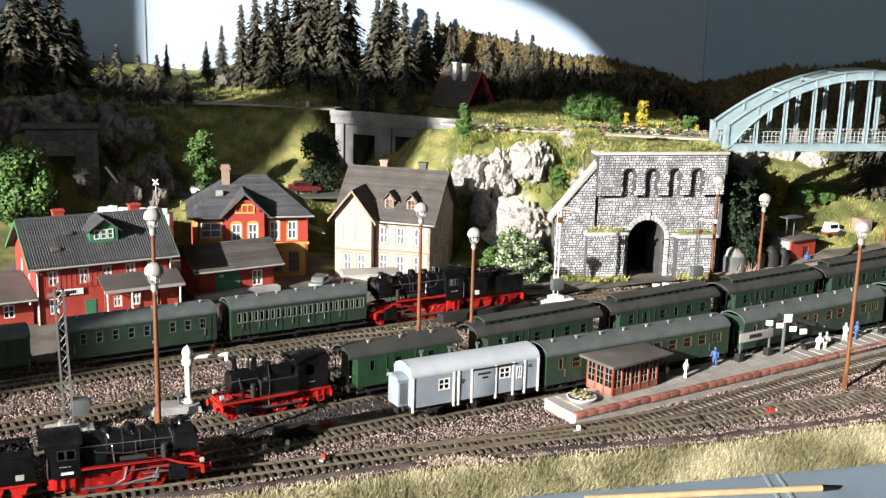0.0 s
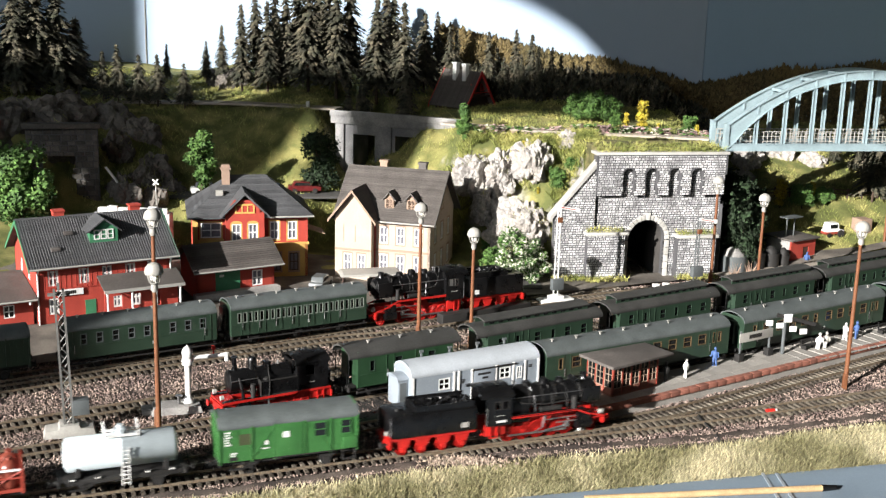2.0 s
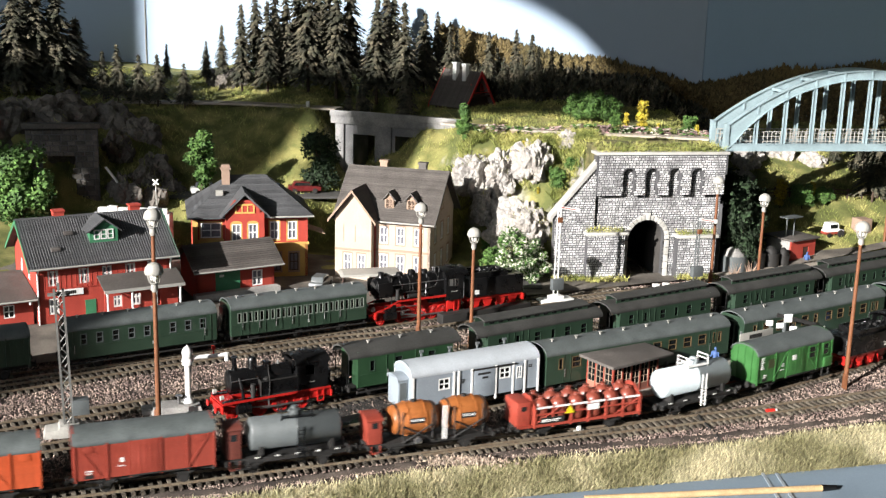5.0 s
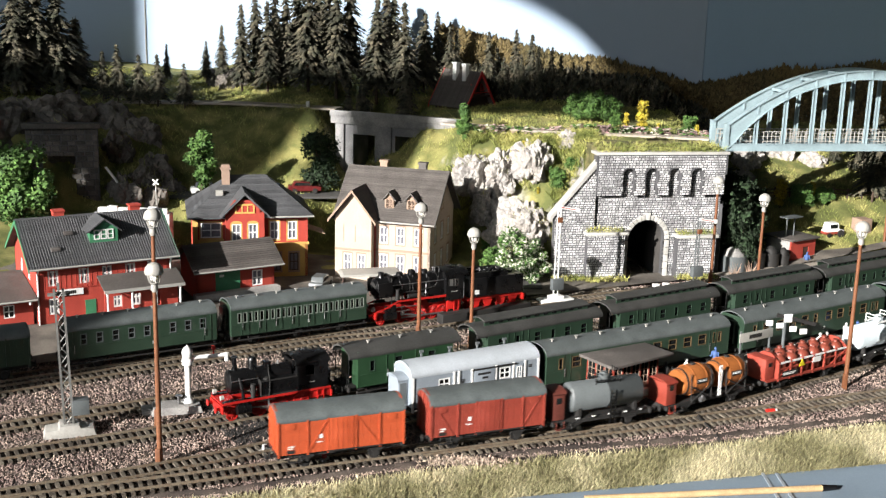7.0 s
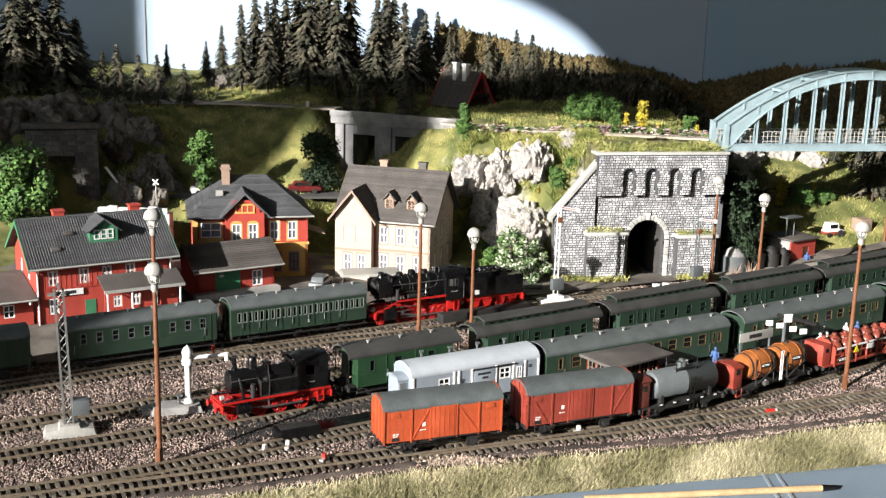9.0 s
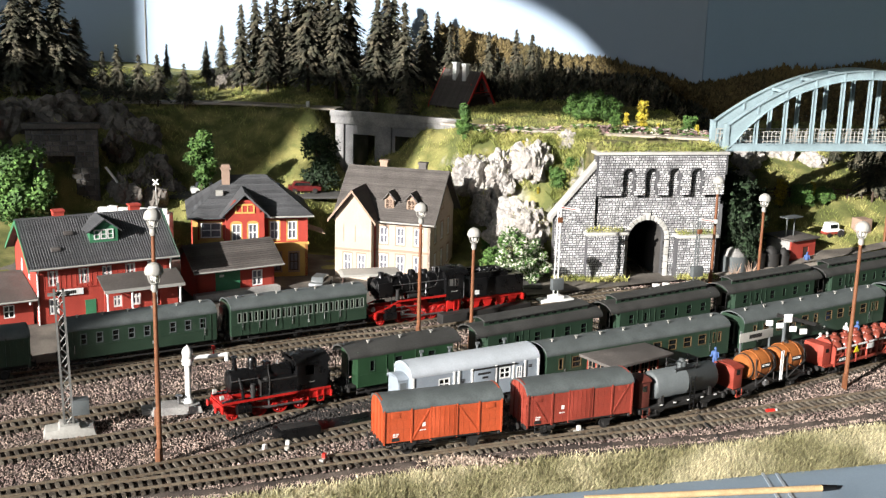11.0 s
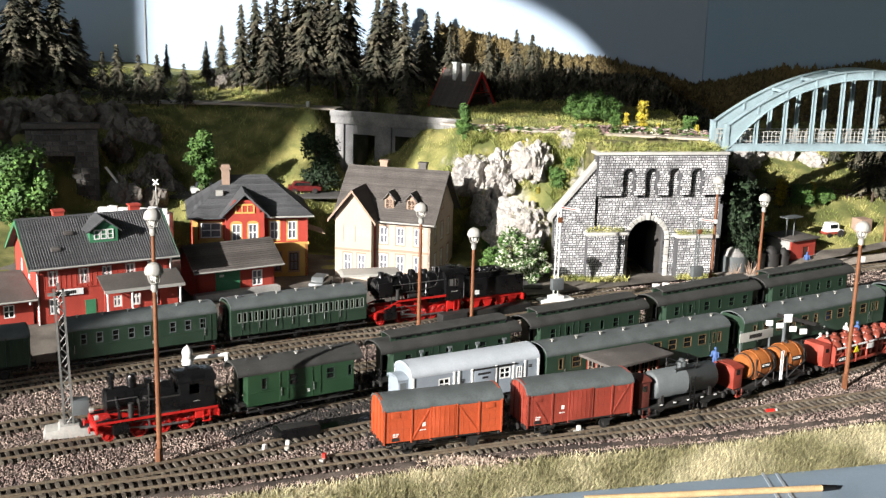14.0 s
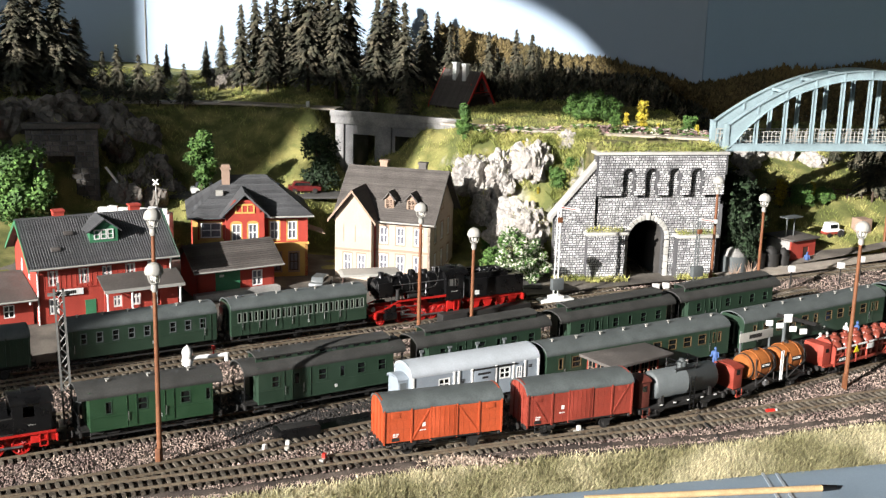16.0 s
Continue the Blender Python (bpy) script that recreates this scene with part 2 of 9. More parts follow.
def along(line, s):
    """Place and heading at the length s of a line; goes straight on past its ends."""
    g, xs, ys = line
    q = min(max(s, g[1]), g[-2])
    x, y = np.interp(q, g, xs), np.interp(q, g, ys)
    dx, dy = np.interp(q + 0.5, g, xs) - np.interp(q - 0.5, g, xs), np.interp(q + 0.5, g, ys) - np.interp(q - 0.5, g, ys)
    a = math.atan2(dy, dx)
    return x + (s - q) * math.cos(a), y + (s - q) * math.sin(a), a


def s_near(line, x):
    """The length at which a line passes x."""
    return float(np.interp(x, line[1], line[0]))


MAIN = curve_through([(-80, 61.5), (-52, 72.4), (-32, 80.0), (-14.6, 86.85), (1.5, 93.0), (12.1, 97.3), (17.4, 99.8), (22.6, 102.6), (28, 106.2), (36, 111.8), (50, 121.6), (75, 139)])
FRONT = curve_through([(-2, 91.2), (6, 94.2), (15.5, 97.5), (25, 101.0), (44, 108.8), (75, 122)])
ENGINE = curve_through([(-80, 62.5), (-58, 75.5), (-36, 88.2), (-24, 94.6), (-10, 103.0), (2, 110.6), (20, 122.5), (40, 135.5), (62, 150), (80, 161)])
PLATFORM = curve_through([(-46, 74.7), (-32, 81.6), (-21.1, 87.4), (-12.2, 93.0), (-1.6, 99.5), (11.3, 107.0), (33.4, 120.2), (56.4, 135.3), (81.3, 151.8)])
BACK = curve_through([(-78.9, 85.1), (-42.9, 106.3), (-22.9, 118.5), (-7.9, 127.4), (11.1, 138.2), (33.1, 149.2), (56, 160.2), (82, 172)])
SPUR = curve_through([(-7.9, 127.4), (5, 135.2), (15, 142.4), (22, 148.0), (26, 152.2), (27.2, 157), (26.6, 164)])
YARD = curve_through([(-80, 81), (-42, 103.2), (-30, 111.0), (-13, 121.2), (-2, 126), (20, 139.4)])
LOOP = curve_through([(-80, 68.5), (-38, 94.4), (-27, 101), (-20, 105.2), (0, 118), (25, 134), (50, 150)])


def track(line, s0, s1, name, pieces=False):
    """Two rails on sleepers."""
    th = thing(name, "weathered model railway track on brown sleepers", "track", at(0, 0, 0), "tracks", "structure")
    for side in (-1, 1):
        b = Mesh()
        prev = None
        n = int((s1 - s0) / 1.0)
        prof = [(-0.07, -0.22), (0.07, -0.22), (0.05, 0.0), (-0.05, 0.0)]
        for i in range(n + 1):
            x, y, a = along(line, s0 + (s1 - s0) * i / n)
            ring = []
            for o, z in prof:
                w = side * 0.86 + o
                ring.append((x - math.sin(a) * w, y + math.cos(a) * w, z))
            k = len(b.v)
            b.v += ring
            if prev is not None:
                b.f += [(prev + j, prev + (j + 1) % 4, k + (j + 1) % 4, k + j) for j in range(4)]
            prev = k
        part("rail", b, RAIL, th)
    rest = Mesh()
    plank = Mesh().box(-0.15, 0.15, -1.45, 1.45, -0.42, -0.22).box(-0.1, 0.1, -1.05, -0.7, -0.22, -0.15).box(-0.1, 0.1, 0.7, 1.05, -0.22, -0.15)
    me = mesh_of("sleeper", plank, SLEEPER)
    s, k = s0, 0
    while s < s1:
        x, y, a = along(line, s)
        m = Matrix.Translation((x, y, 0)) @ Matrix.Rotation(a + random.uniform(-0.02, 0.02), 4, "Z")
        if pieces and k < 290 and -38 < x < 52:
            part("sleeper", me, SLEEPER, th, m=at(x, y, random.uniform(-0.02, 0.0), math.degrees(a)))
            k += 1
        else:
            rest.add(plank.v, plank.f, m)
        s += 0.72
    if rest.v:
        tagged(part("sleepers", rest, SLEEPER, th, smooth=0), kind="stuff")
    return th


# ---- terrain ----
PROFILES = {
    -110: ((90, -0.6), (125, 0), (140, 6), (158, 17), (172, 20), (190, 20), (236, 24)),
    -62: ((90, -0.6), (128, 0), (146, 5), (156, 9), (159, 17), (172, 19.5), (190, 19.5), (236, 23)),
    -48: ((90, -0.6), (130, 0), (150, 3), (158, 7), (164, 10), (176, 16), (190, 18), (236, 22)),
    -38: ((90, -0.6), (135, 0), (157, 2), (163, 6.7), (171, 7), (188, 17.4), (196, 18), (215, 21.5), (236, 24)),
    -22: ((90, -0.6), (140, 0), (158, 1), (165, 7.0), (172, 7.3), (183, 18), (192, 18.3), (215, 22), (236, 25)),
    -15: ((90, -0.6), (140, 0), (160, 1), (172, 7.0), (182, 7.6), (192, 9), (202, 18), (236, 24)),
    -8: ((90, -0.6), (150, 0), (160, 1), (167, 5), (173, 10.5), (177, 12), (190, 13), (200, 18), (236, 23)),
    -2.5: ((90, -0.6), (150, 0), (160, 1), (166, 6), (171, 13.5), (176, 16.4), (186, 17), (198, 18), (236, 23)),
    5: ((90, -0.6), (152, 0), (158, 2), (162, 11), (165, 17.2), (175, 18), (195, 18.3), (236, 22)),
    14: ((90, -0.6), (151, 0), (154, 3), (158, 11), (161, 16.8), (180, 18.2), (236, 21)),
    20: ((90, -0.6), (154, 0), (155.5, 0.2), (157, 16.4), (161, 17.8), (180, 18.2), (236, 21)),
    37: ((90, -0.6), (157, 0), (158.5, 0.2), (160, 16.8), (165, 17.8), (200, 18), (236, 20)),
    43: ((90, -0.6), (157, 0), (168, 1.5), (178, 6.8), (190, 11), (205, 14), (236, 16)),
    130: ((90, -0.6), (150, 0), (166, 1.5), (178, 7.2), (190, 11), (205, 14), (236, 16)),
}


def ground_z(x, y):
    keys = sorted(PROFILES)
    x = min(max(x, keys[0]), keys[-1])
    for a, b in zip(keys, keys[1:]):
        if a <= x <= b:
            break
    t = (x - a) / (b - a)
    t = t * t * (3 - 2 * t)
    za = float(np.interp(y, [p[0] for p in PROFILES[a]], [p[1] for p in PROFILES[a]]))
    zb = float(np.interp(y, [p[0] for p in PROFILES[b]], [p[1] for p in PROFILES[b]]))
    return za * (1 - t) + zb * t


def back_y(x):
    """Where the yard ends behind the back track."""
    return float(np.interp(x, (-70, -44, -24, 10, 32, 60, 90), (94.5, 110.5, 122.5, 142.3, 152.5, 166, 180)))


def rough_z(x, y):
    z = ground_z(x, y)
    if y < back_y(x) + 1.0:
        return -0.95
    steep = abs(ground_z(x, y + 1.5) - ground_z(x, y - 1.5)) / 3
    r = noise.fractal(Vector((x * 0.16, y * 0.16, z * 0.12)), 0.9, 2.1, 5)
    return z + r * (0.15 + 2.0 * min(1.0, max(0.0, steep - 0.3))) * (0.15 if z < 0.5 else 1)


def front_y(x):
    """Where the ballast meets the foreground grass."""
    return float(np.interp(x, (-60, -33, -17, -11, 1.3, 11, 24, 42.5, 80), (71.5, 79.6, 82.7, 85.4, 90.2, 93.1, 96.4, 103.2, 118)))


def edge_y(x):
    """The front edge of the layout."""
    return float(np.interp(x, (-60, 5, 40, 80), (69.5, 86.3, 95.6, 106)))


def terrain(mat):
    b = Mesh()
    xs = np.arange(-110, 130.1, 0.8)
    ys = np.concatenate([np.arange(52, 128, 1.0), np.arange(128, 236.5, 0.7)])
    for y in ys:
        for x in xs:
            z = rough_z(x, y) if y > 118 else -0.95 - max(0.0, (front_y(x) - y)) * 0.25
            b.v.append((x, y, z))
    n = len(xs)
    for j in range(len(ys) - 1):
        for i in range(n - 1):
            cx, cy = xs[i] + 0.5, ys[j]
            if (24.0 < cx < 31.5 and 152 < cy < 163 and ground_z(cx, cy) < 14.5) or cy < edge_y(cx) - 0.2:
                continue
            b.f.append((j * n + i, j * n + i + 1, (j + 1) * n + i + 1, (j + 1) * n + i))
    return solid("ground", b, mat, "model landscape of grass slopes and rock", "ground", "structure", smooth=180)




def terrain_material():
    """Grass on the flats, grey rock where the ground is steep."""
    mat = material("meadow_and_rock", (0.15, 0.17, 0.045), 0.95, vary=0.45, size=30, fine=900, bump=0.8, other=(0.27, 0.25, 0.085))
    t = mat.node_tree
    p = t.nodes["Principled BSDF"]
    grass = p.inputs["Base Color"].links[0].from_socket
    co = t.nodes.new("ShaderNodeTexCoord")
    geo = t.nodes.new("ShaderNodeNewGeometry")
    sep = t.nodes.new("ShaderNodeSeparateXYZ")
    t.links.new(geo.outputs["Normal"], sep.inputs[0])
    big = t.nodes.new("ShaderNodeTexNoise")
    big.inputs["Scale"].default_value, big.inputs["Detail"].default_value = 22, 5
    t.links.new(co.outputs["Object"], big.inputs["Vector"])
    mad = t.nodes.new("ShaderNodeMath")
    mad.operation = "MULTIPLY_ADD"
    t.links.new(big.outputs["Fac"], mad.inputs[0])
    mad.inputs[1].default_value = 0.55
    t.links.new(sep.outputs[2], mad.inputs[2])
    rmp = t.nodes.new("ShaderNodeValToRGB")
    rmp.color_ramp.elements[0].position, rmp.color_ramp.elements[1].position = 0.58, 0.74
    t.links.new(mad.outputs[0], rmp.inputs[0])
    rock = t.nodes.new("ShaderNodeTexNoise")
    rock.inputs["Scale"].default_value, rock.inputs["Detail"].default_value, rock.inputs["Roughness"].default_value = 60, 7, 0.7
    t.links.new(co.outputs["Object"], rock.inputs["Vector"])
    rc = t.nodes.new("ShaderNodeValToRGB")
    rc.color_ramp.elements[0].position, rc.color_ramp.elements[1].position = 0.32, 0.62
    rc.color_ramp.elements[0].color, rc.color_ramp.elements[1].color = (0.10, 0.09, 0.08, 1), (0.50, 0.47, 0.43, 1)
    t.links.new(rock.outputs["Fac"], rc.inputs[0])
    mix = t.nodes.new("ShaderNodeMix")
    mix.data_type = "RGBA"
    t.links.new(rmp.outputs[0], mix.inputs[0])
    t.links.new(rc.outputs[0], mix.inputs[6])
    t.links.new(grass, mix.inputs[7])
    t.links.new(mix.outputs[2], p.inputs["Base Color"])
    return mat


TERRAIN = terrain_material()
terrain(TERRAIN)
for ln, pcs in ((MAIN, True), (FRONT, False), (ENGINE, False), (PLATFORM, False), (BACK, False), (YARD, False), (LOOP, False), (SPUR, False)):
    track(ln, 0.5, ln[0][-1] - 0.5, "track", pcs)
# ---- rolling stock; each vehicle runs along +x, its origin on the rails under its middle ----
SPIN = []  # (wheelset, radius, vehicle) of what rolls


def taller(th, k):
    """Stretch the body of a vehicle upwards, but not its wheels."""
    seen = set()
    for ob in th.children_recursive:
        if ob.name.split(".")[0] == "wheelset":
            continue
        ob.matrix_basis = Matrix.Translation((0, 0, ob.matrix_basis.translation.z * (k - 1))) @ ob.matrix_basis
        if ob.data and ob.data.name not in seen:
            seen.add(ob.data.name)
            ob.data.transform(Matrix.Diagonal((1, 1, k, 1)))
    return th


def arc_roof(b, L0, L1, W, z0, rise, thick=0.12, n=14, square=2.0):
    """A bowed roof with eaves."""
    out = []
    for i in range(n + 1):
        t = -1 + 2 * i / n
        out.append((W / 2 * math.sin(t * math.pi / 2), z0 + rise * (max(0.0, 1 - abs(math.sin(t * math.pi / 2)) ** square)) ** 0.5 if square > 2 else z0 + rise * math.cos(t * math.pi / 2)))
    inner = [(y * (1 - thick / W), z - thick) for y, z in reversed(out)]
    return b.prism(out + inner, "x", L0, L1)


def wheelset(th, x, r, mat=CHASSIS, spokes=0, spin=True):
    b = Mesh()
    for s in (-1, 1):
        if spokes:
            b.lathe([(r, s * 0.86 - 0.07), (r, s * 0.86 + 0.07), (r * 0.84, s * 0.86 + 0.07), (r * 0.84, s * 0.86 - 0.07), (r, s * 0.86 - 0.07)], 22, axis="y")
            b.lathe([(0, s * 0.86 - 0.09), (r * 0.26, s * 0.86 - 0.09), (r * 0.26, s * 0.86 + 0.09), (0, s * 0.86 + 0.09)], 12, axis="y")
            for k in range(spokes):
                a = k * math.tau / spokes
                b.rod((r * 0.2 * math.cos(a), s * 0.86, r * 0.2 * math.sin(a)), (r * 0.88 * math.cos(a), s * 0.86, r * 0.88 * math.sin(a)), 0.045, n=4)
            b.prism([(r * 0.3 * math.cos(q) * 1.0 + r * 0.5, r * 0.34 * math.sin(q)) for q in np.linspace(0, math.tau, 9)[:-1]], "y", s * 0.86 - 0.06, s * 0.86 + 0.06)
        else:
            b.lathe([(0, s * 0.86 - 0.1), (r * 0.3, s * 0.86 - 0.1), (r * 0.5, s * 0.86 - 0.04), (r * 0.8, s * 0.86 - 0.07), (r, s * 0.86 - 0.08), (r, s * 0.86 + 0.08), (r * 0.8, s * 0.86 + 0.07), (r * 0.5, s * 0.86 + 0.04), (0, s * 0.86 + 0.1)], 16, axis="y")
    b.rod((0, -0.8, 0), (0, 0.8, 0), 0.09, n=6)
    ob = part("wheelset", b, mat, th, m=at(x, 0, r))
    if spin:
        SPIN.append((ob, r, th))
    return ob


def underframe(th, L, axles, r=0.55, mat=CHASSIS, z=1.15, spin=True, boards=True):
    b = Mesh().box(-L / 2, L / 2, -1.25, -1.05, z - 0.25, z + 0.1).box(-L / 2, L / 2, 1.05, 1.25, z - 0.25, z + 0.1)
    b.box(-L / 2, -L / 2 + 0.2, -1.5, 1.5, z - 0.25, z + 0.15).box(L / 2 - 0.2, L / 2, -1.5, 1.5, z - 0.25, z + 0.15)
    b.box(-L / 2 + 0.2, L / 2 - 0.2, -1.05, 1.05, z - 0.02, z + 0.1)
    for k in range(4):
        x = -L / 2 + L * (k + 0.5) / 4
        b.box(x - 0.08, x + 0.08, -1.05, 1.05, z - 0.25, z - 0.02)
    part("underframe", b, mat, th, bevel=0.02)
    for x in axles:
        wheelset(th, x, r, spin=spin)
        for s in (-1, 1):
            g = Mesh().box(x - 0.28, x + 0.28, s * 1.2 - 0.1, s * 1.2 + 0.1, r - 0.22, r + 0.2)
            g.prism([(x - 0.55, z - 0.25), (x - 0.38, z - 0.25), (x - 0.2, r - 0.1), (x - 0.3, r - 0.1)], "y", s * 1.2 - 0.04, s * 1.2 + 0.04)
            g.prism([(x + 0.55, z - 0.25), (x + 0.38, z - 0.25), (x + 0.2, r - 0.1), (x + 0.3, r - 0.1)], "y", s * 1.2 - 0.04, s * 1.2 + 0.04)
            for q in range(4):
                g.box(x - 0.75 + q * 0.12, x + 0.75 - q * 0.12, s * 1.32 - 0.07, s * 1.32 + 0.07, r + 0.34 - q * 0.05, r + 0.385 - q * 0.05)
            part("axle_box", g, mat, th)
    for e in (-1, 1):
        for s in (-1, 1):
            part("buffer", Mesh().rod((e * L / 2, s * 1.0, z), (e * (L / 2 + 0.5), s * 1.0, z), 0.09).rod((e * L / 2, s * 1.0, z), (e * (L / 2 + 0.28), s * 1.0, z), 0.16).rod((e * (L / 2 + 0.5), s * 1.0, z), (e * (L / 2 + 0.57), s * 1.0, z), 0.26, n=12), mat, th)
        part("coupling", Mesh().box(min(e * L / 2, e * (L / 2 + 0.75)), max(e * L / 2, e * (L / 2 + 0.75)), -0.22, 0.22, z - 0.55, z - 0.4).box(min(e * (L / 2 + 0.62), e * (L / 2 + 0.72)), max(e * (L / 2 + 0.62), e * (L / 2 + 0.72)), -0.4, 0.4, z - 0.6, z - 0.2), CHASSIS, th)
    if boards:
        for s in (-1, 1):
            part("step_board", Mesh().box(-L / 2 + 0.8, -L / 2 + 2.0, s * 1.55 - 0.12, s * 1.55 + 0.12, 0.62, 0.68).rod((-L / 2 + 0.9, s * 1.5, 0.65), (-L / 2 + 0.9, s * 1.45, z), 0.03, n=4).rod((-L / 2 + 1.9, s * 1.5, 0.65), (-L / 2 + 1.9, s * 1.45, z), 0.03, n=4), CHASSIS, th)


def bars(th, x, y, z, rows, mat, w=0.05, h=0.13, name="lettering"):
    """Unreadable lettering as short bars on a side."""
    b = Mesh()
    for k, n in enumerate(rows):
        for i in range(n):
            b.box(x + i * (w + 0.035), x + i * (w + 0.035) + w, y - 0.012, y + 0.012, z - k * h * 1.6, z - k * h * 1.6 + h)
    return part(name, b, mat, th)


def window_in(parent, m, w, h, frame_mat, depth=0.15, bars_x=0, bars_z=0, edge=0.06, name="window", pane_mat=None):
    """A glazed window: frame, glazing bars and a pane set back in its opening; m: lower left corner, x along the wall, -y outwards."""
    b = Mesh()
    wall(b, 0, w, 0, h, [(edge, w - edge, edge, h - edge)], -0.03, depth * 0.6)
    for k in range(bars_x):
        x = edge + (w - 2 * edge) * (k + 1) / (bars_x + 1)
        b.box(x - edge * 0.4, x + edge * 0.4, -0.01, depth * 0.5, edge, h - edge)
    for k in range(bars_z):
        z = edge + (h - 2 * edge) * (k + 1) / (bars_z + 1)
        b.box(edge, w - edge, -0.008, depth * 0.5, z - edge * 0.4, z + edge * 0.4)
    fr = part(name, b, frame_mat, parent, m=m)
    part("pane", Mesh().box(edge, w - edge, depth * 0.3, depth * 0.4, edge, h - edge), pane_mat or WINDOW_DARK, fr)
    return fr


def turned(x, y, z, side):
    """Pose of a window on a vehicle's side: side -1 looks to -y, +1 to +y."""
    return at(x, y, z, 0) if side < 0 else at(x, y, z, 180)


def coach(name, label, L, wins, axles, platforms=0.0, clerestory=False, W=3.3, body=GREEN_COACH, roof=ROOF_GREY, r=0.55, frame_mat=TAN, spin=False, bottom=1.15, eave=3.75, doors=(), vents=5, rise=0.75, win_z=(2.35, 3.35), group="green coaches"):
    """A passenger coach: sides with openings, ends, bowed roof, windows, doors; platforms: length of open ends."""
    th = thing(name, label, "railway coach", at(0, 0, 0), group)
    h = L / 2 - platforms
    holes = [(x, x + w, win_z[0], win_z[1]) for x, w in wins]
    for s in (-1, 1):
        b = wall(Mesh(), -h, h, bottom, eave, [(a, c, e, g) if s < 0 else (-c, -a, e, g) for a, c, e, g in holes], s * W / 2 - 0.07, s * W / 2 + 0.07)
        sidewall = part("side_wall", b, body, th)
        for x, w in wins:
            window_in(sidewall, turned(x if s < 0 else -x, s * (W / 2 + 0.06), win_z[0], s), w, win_z[1] - win_z[0], frame_mat, 0.2, edge=0.08, bars_z=1 if w > 0.6 else 0)
        for x in doors:
            d = part("door", Mesh().box(x, x + 0.04, s * (W / 2 + 0.09) - 0.03, s * (W / 2 + 0.09) + 0.03, bottom + 0.1, eave - 0.15).box(x + 0.8, x + 0.84, s * (W / 2 + 0.09) - 0.03, s * (W / 2 + 0.09) + 0.03, bottom + 0.1, eave - 0.15).box(x + 0.04, x + 0.8, s * (W / 2 + 0.075) - 0.02, s * (W / 2 + 0.075) + 0.015, bottom + 0.12, win_z[0] - 0.1), body, th)
            part("handle", Mesh().rod((x + 0.12, s * (W / 2 + 0.17), 1.7), (x + 0.12, s * (W / 2 + 0.17), 2.4), 0.03, n=5), STEEL, d)
        part("trim_strip", Mesh().box(-h, h, s * (W / 2 + 0.08) - 0.015, s * (W / 2 + 0.08) + 0.015, win_z[0] - 0.2, win_z[0] - 0.13).box(-h, h, s * (W / 2 + 0.08) - 0.015, s * (W / 2 + 0.08) + 0.015, bottom + 0.02, bottom + 0.1), body, th)
    for e in (-1, 1):
        part("end_wall", wall(Mesh(), -W / 2 + 0.08, W / 2 - 0.08, bottom, eave + rise * 0.5, [(-0.45, 0.45, bottom + 0.1, 3.3)] if platforms else [], -0.07, 0.07, Matrix.Translation((e * (h - 0.07), 0, 0)) @ Matrix.Rotation(math.pi / 2, 4, "Z")), body, th)
        if platforms:
            p = part("end_platform", Mesh().box(min(e * h, e * L / 2), max(e * h, e * L / 2), -W / 2 + 0.2, W / 2 - 0.2, bottom, bottom + 0.12), CHASSIS, th)
            g = Mesh()
            for y in np.linspace(-W / 2 + 0.25, W / 2 - 0.25, 9):
                g.rod((e * (L / 2 - 0.08), y, bottom), (e * (L / 2 - 0.08), y, bottom + 1.1), 0.035, n=4)
            g.rod((e * (L / 2 - 0.08), -W / 2 + 0.25, bottom + 1.1), (e * (L / 2 - 0.08), W / 2 - 0.25, bottom + 1.1), 0.05, n=5)
            part("railing", g, BLACK, p)
            for y in (-1, 1):
                part("roof_post", Mesh().rod((e * (L / 2 - 0.1), y * (W / 2 - 0.25), bottom), (e * (L / 2 - 0.1), y * (W / 2 - 0.3), eave), 0.05, n=5), BLACK, p)
        else:
            part("bellows", Mesh().box(min(e * L / 2, e * (L / 2 + 0.5)), max(e * L / 2, e * (L / 2 + 0.5)), -0.7, 0.7, 1.5, 3.7), BLACK, th, bevel=0.08)
    rb = Mesh()
    arc_roof(rb, -L / 2 - 0.05, L / 2 + 0.05, W + 0.25, eave - 0.02, rise)
    ro = part("roof", rb, roof, th, smooth=50)
    if clerestory:
        c = Mesh()
        arc_roof(c, -h, h, 2.0, eave + rise + 0.3, 0.22)
        part("clerestory_roof", c, roof, ro, smooth=50)
        wn = Mesh()
        for s in (-1, 1):
            wn.box(-h + 0.1, h - 0.1, s * 0.8 - 0.06, s * 0.8 + 0.06, eave + rise * 0.6, eave + rise + 0.32)
        part("clerestory_wall", wn, body, ro)
        k = int((2 * h - 1) / 1.15)
        for i in range(k):
            x = -h + 0.7 + i * 1.15
            for s in (-1, 1):
                part("clerestory_window", Mesh().box(x, x + 0.55, s * 0.87 - 0.02, s * 0.87 + 0.02, eave + rise + 0.0, eave + rise + 0.24), WINDOW_DARK, ro)
    else:
        for i in range(vents):
            x = -h + (2 * h) * (i + 0.5) / vents
            part("roof_vent", Mesh().rod((x, -0.35, eave + rise - 0.1), (x, -0.35, eave + rise + 0.16), 0.09).box(x - 0.16, x + 0.16, -0.45, -0.25, eave + rise + 0.14, eave + rise + 0.2), LAMP_CAP, ro)
    underframe(th, L - 0.1, axles, r, spin=spin, z=1.05)
    for s in (-1, 1):
        part("footboard", Mesh().box(-h, h, s * 1.6 - 0.12, s * 1.6 + 0.12, 0.68, 0.73), CHASSIS, th)
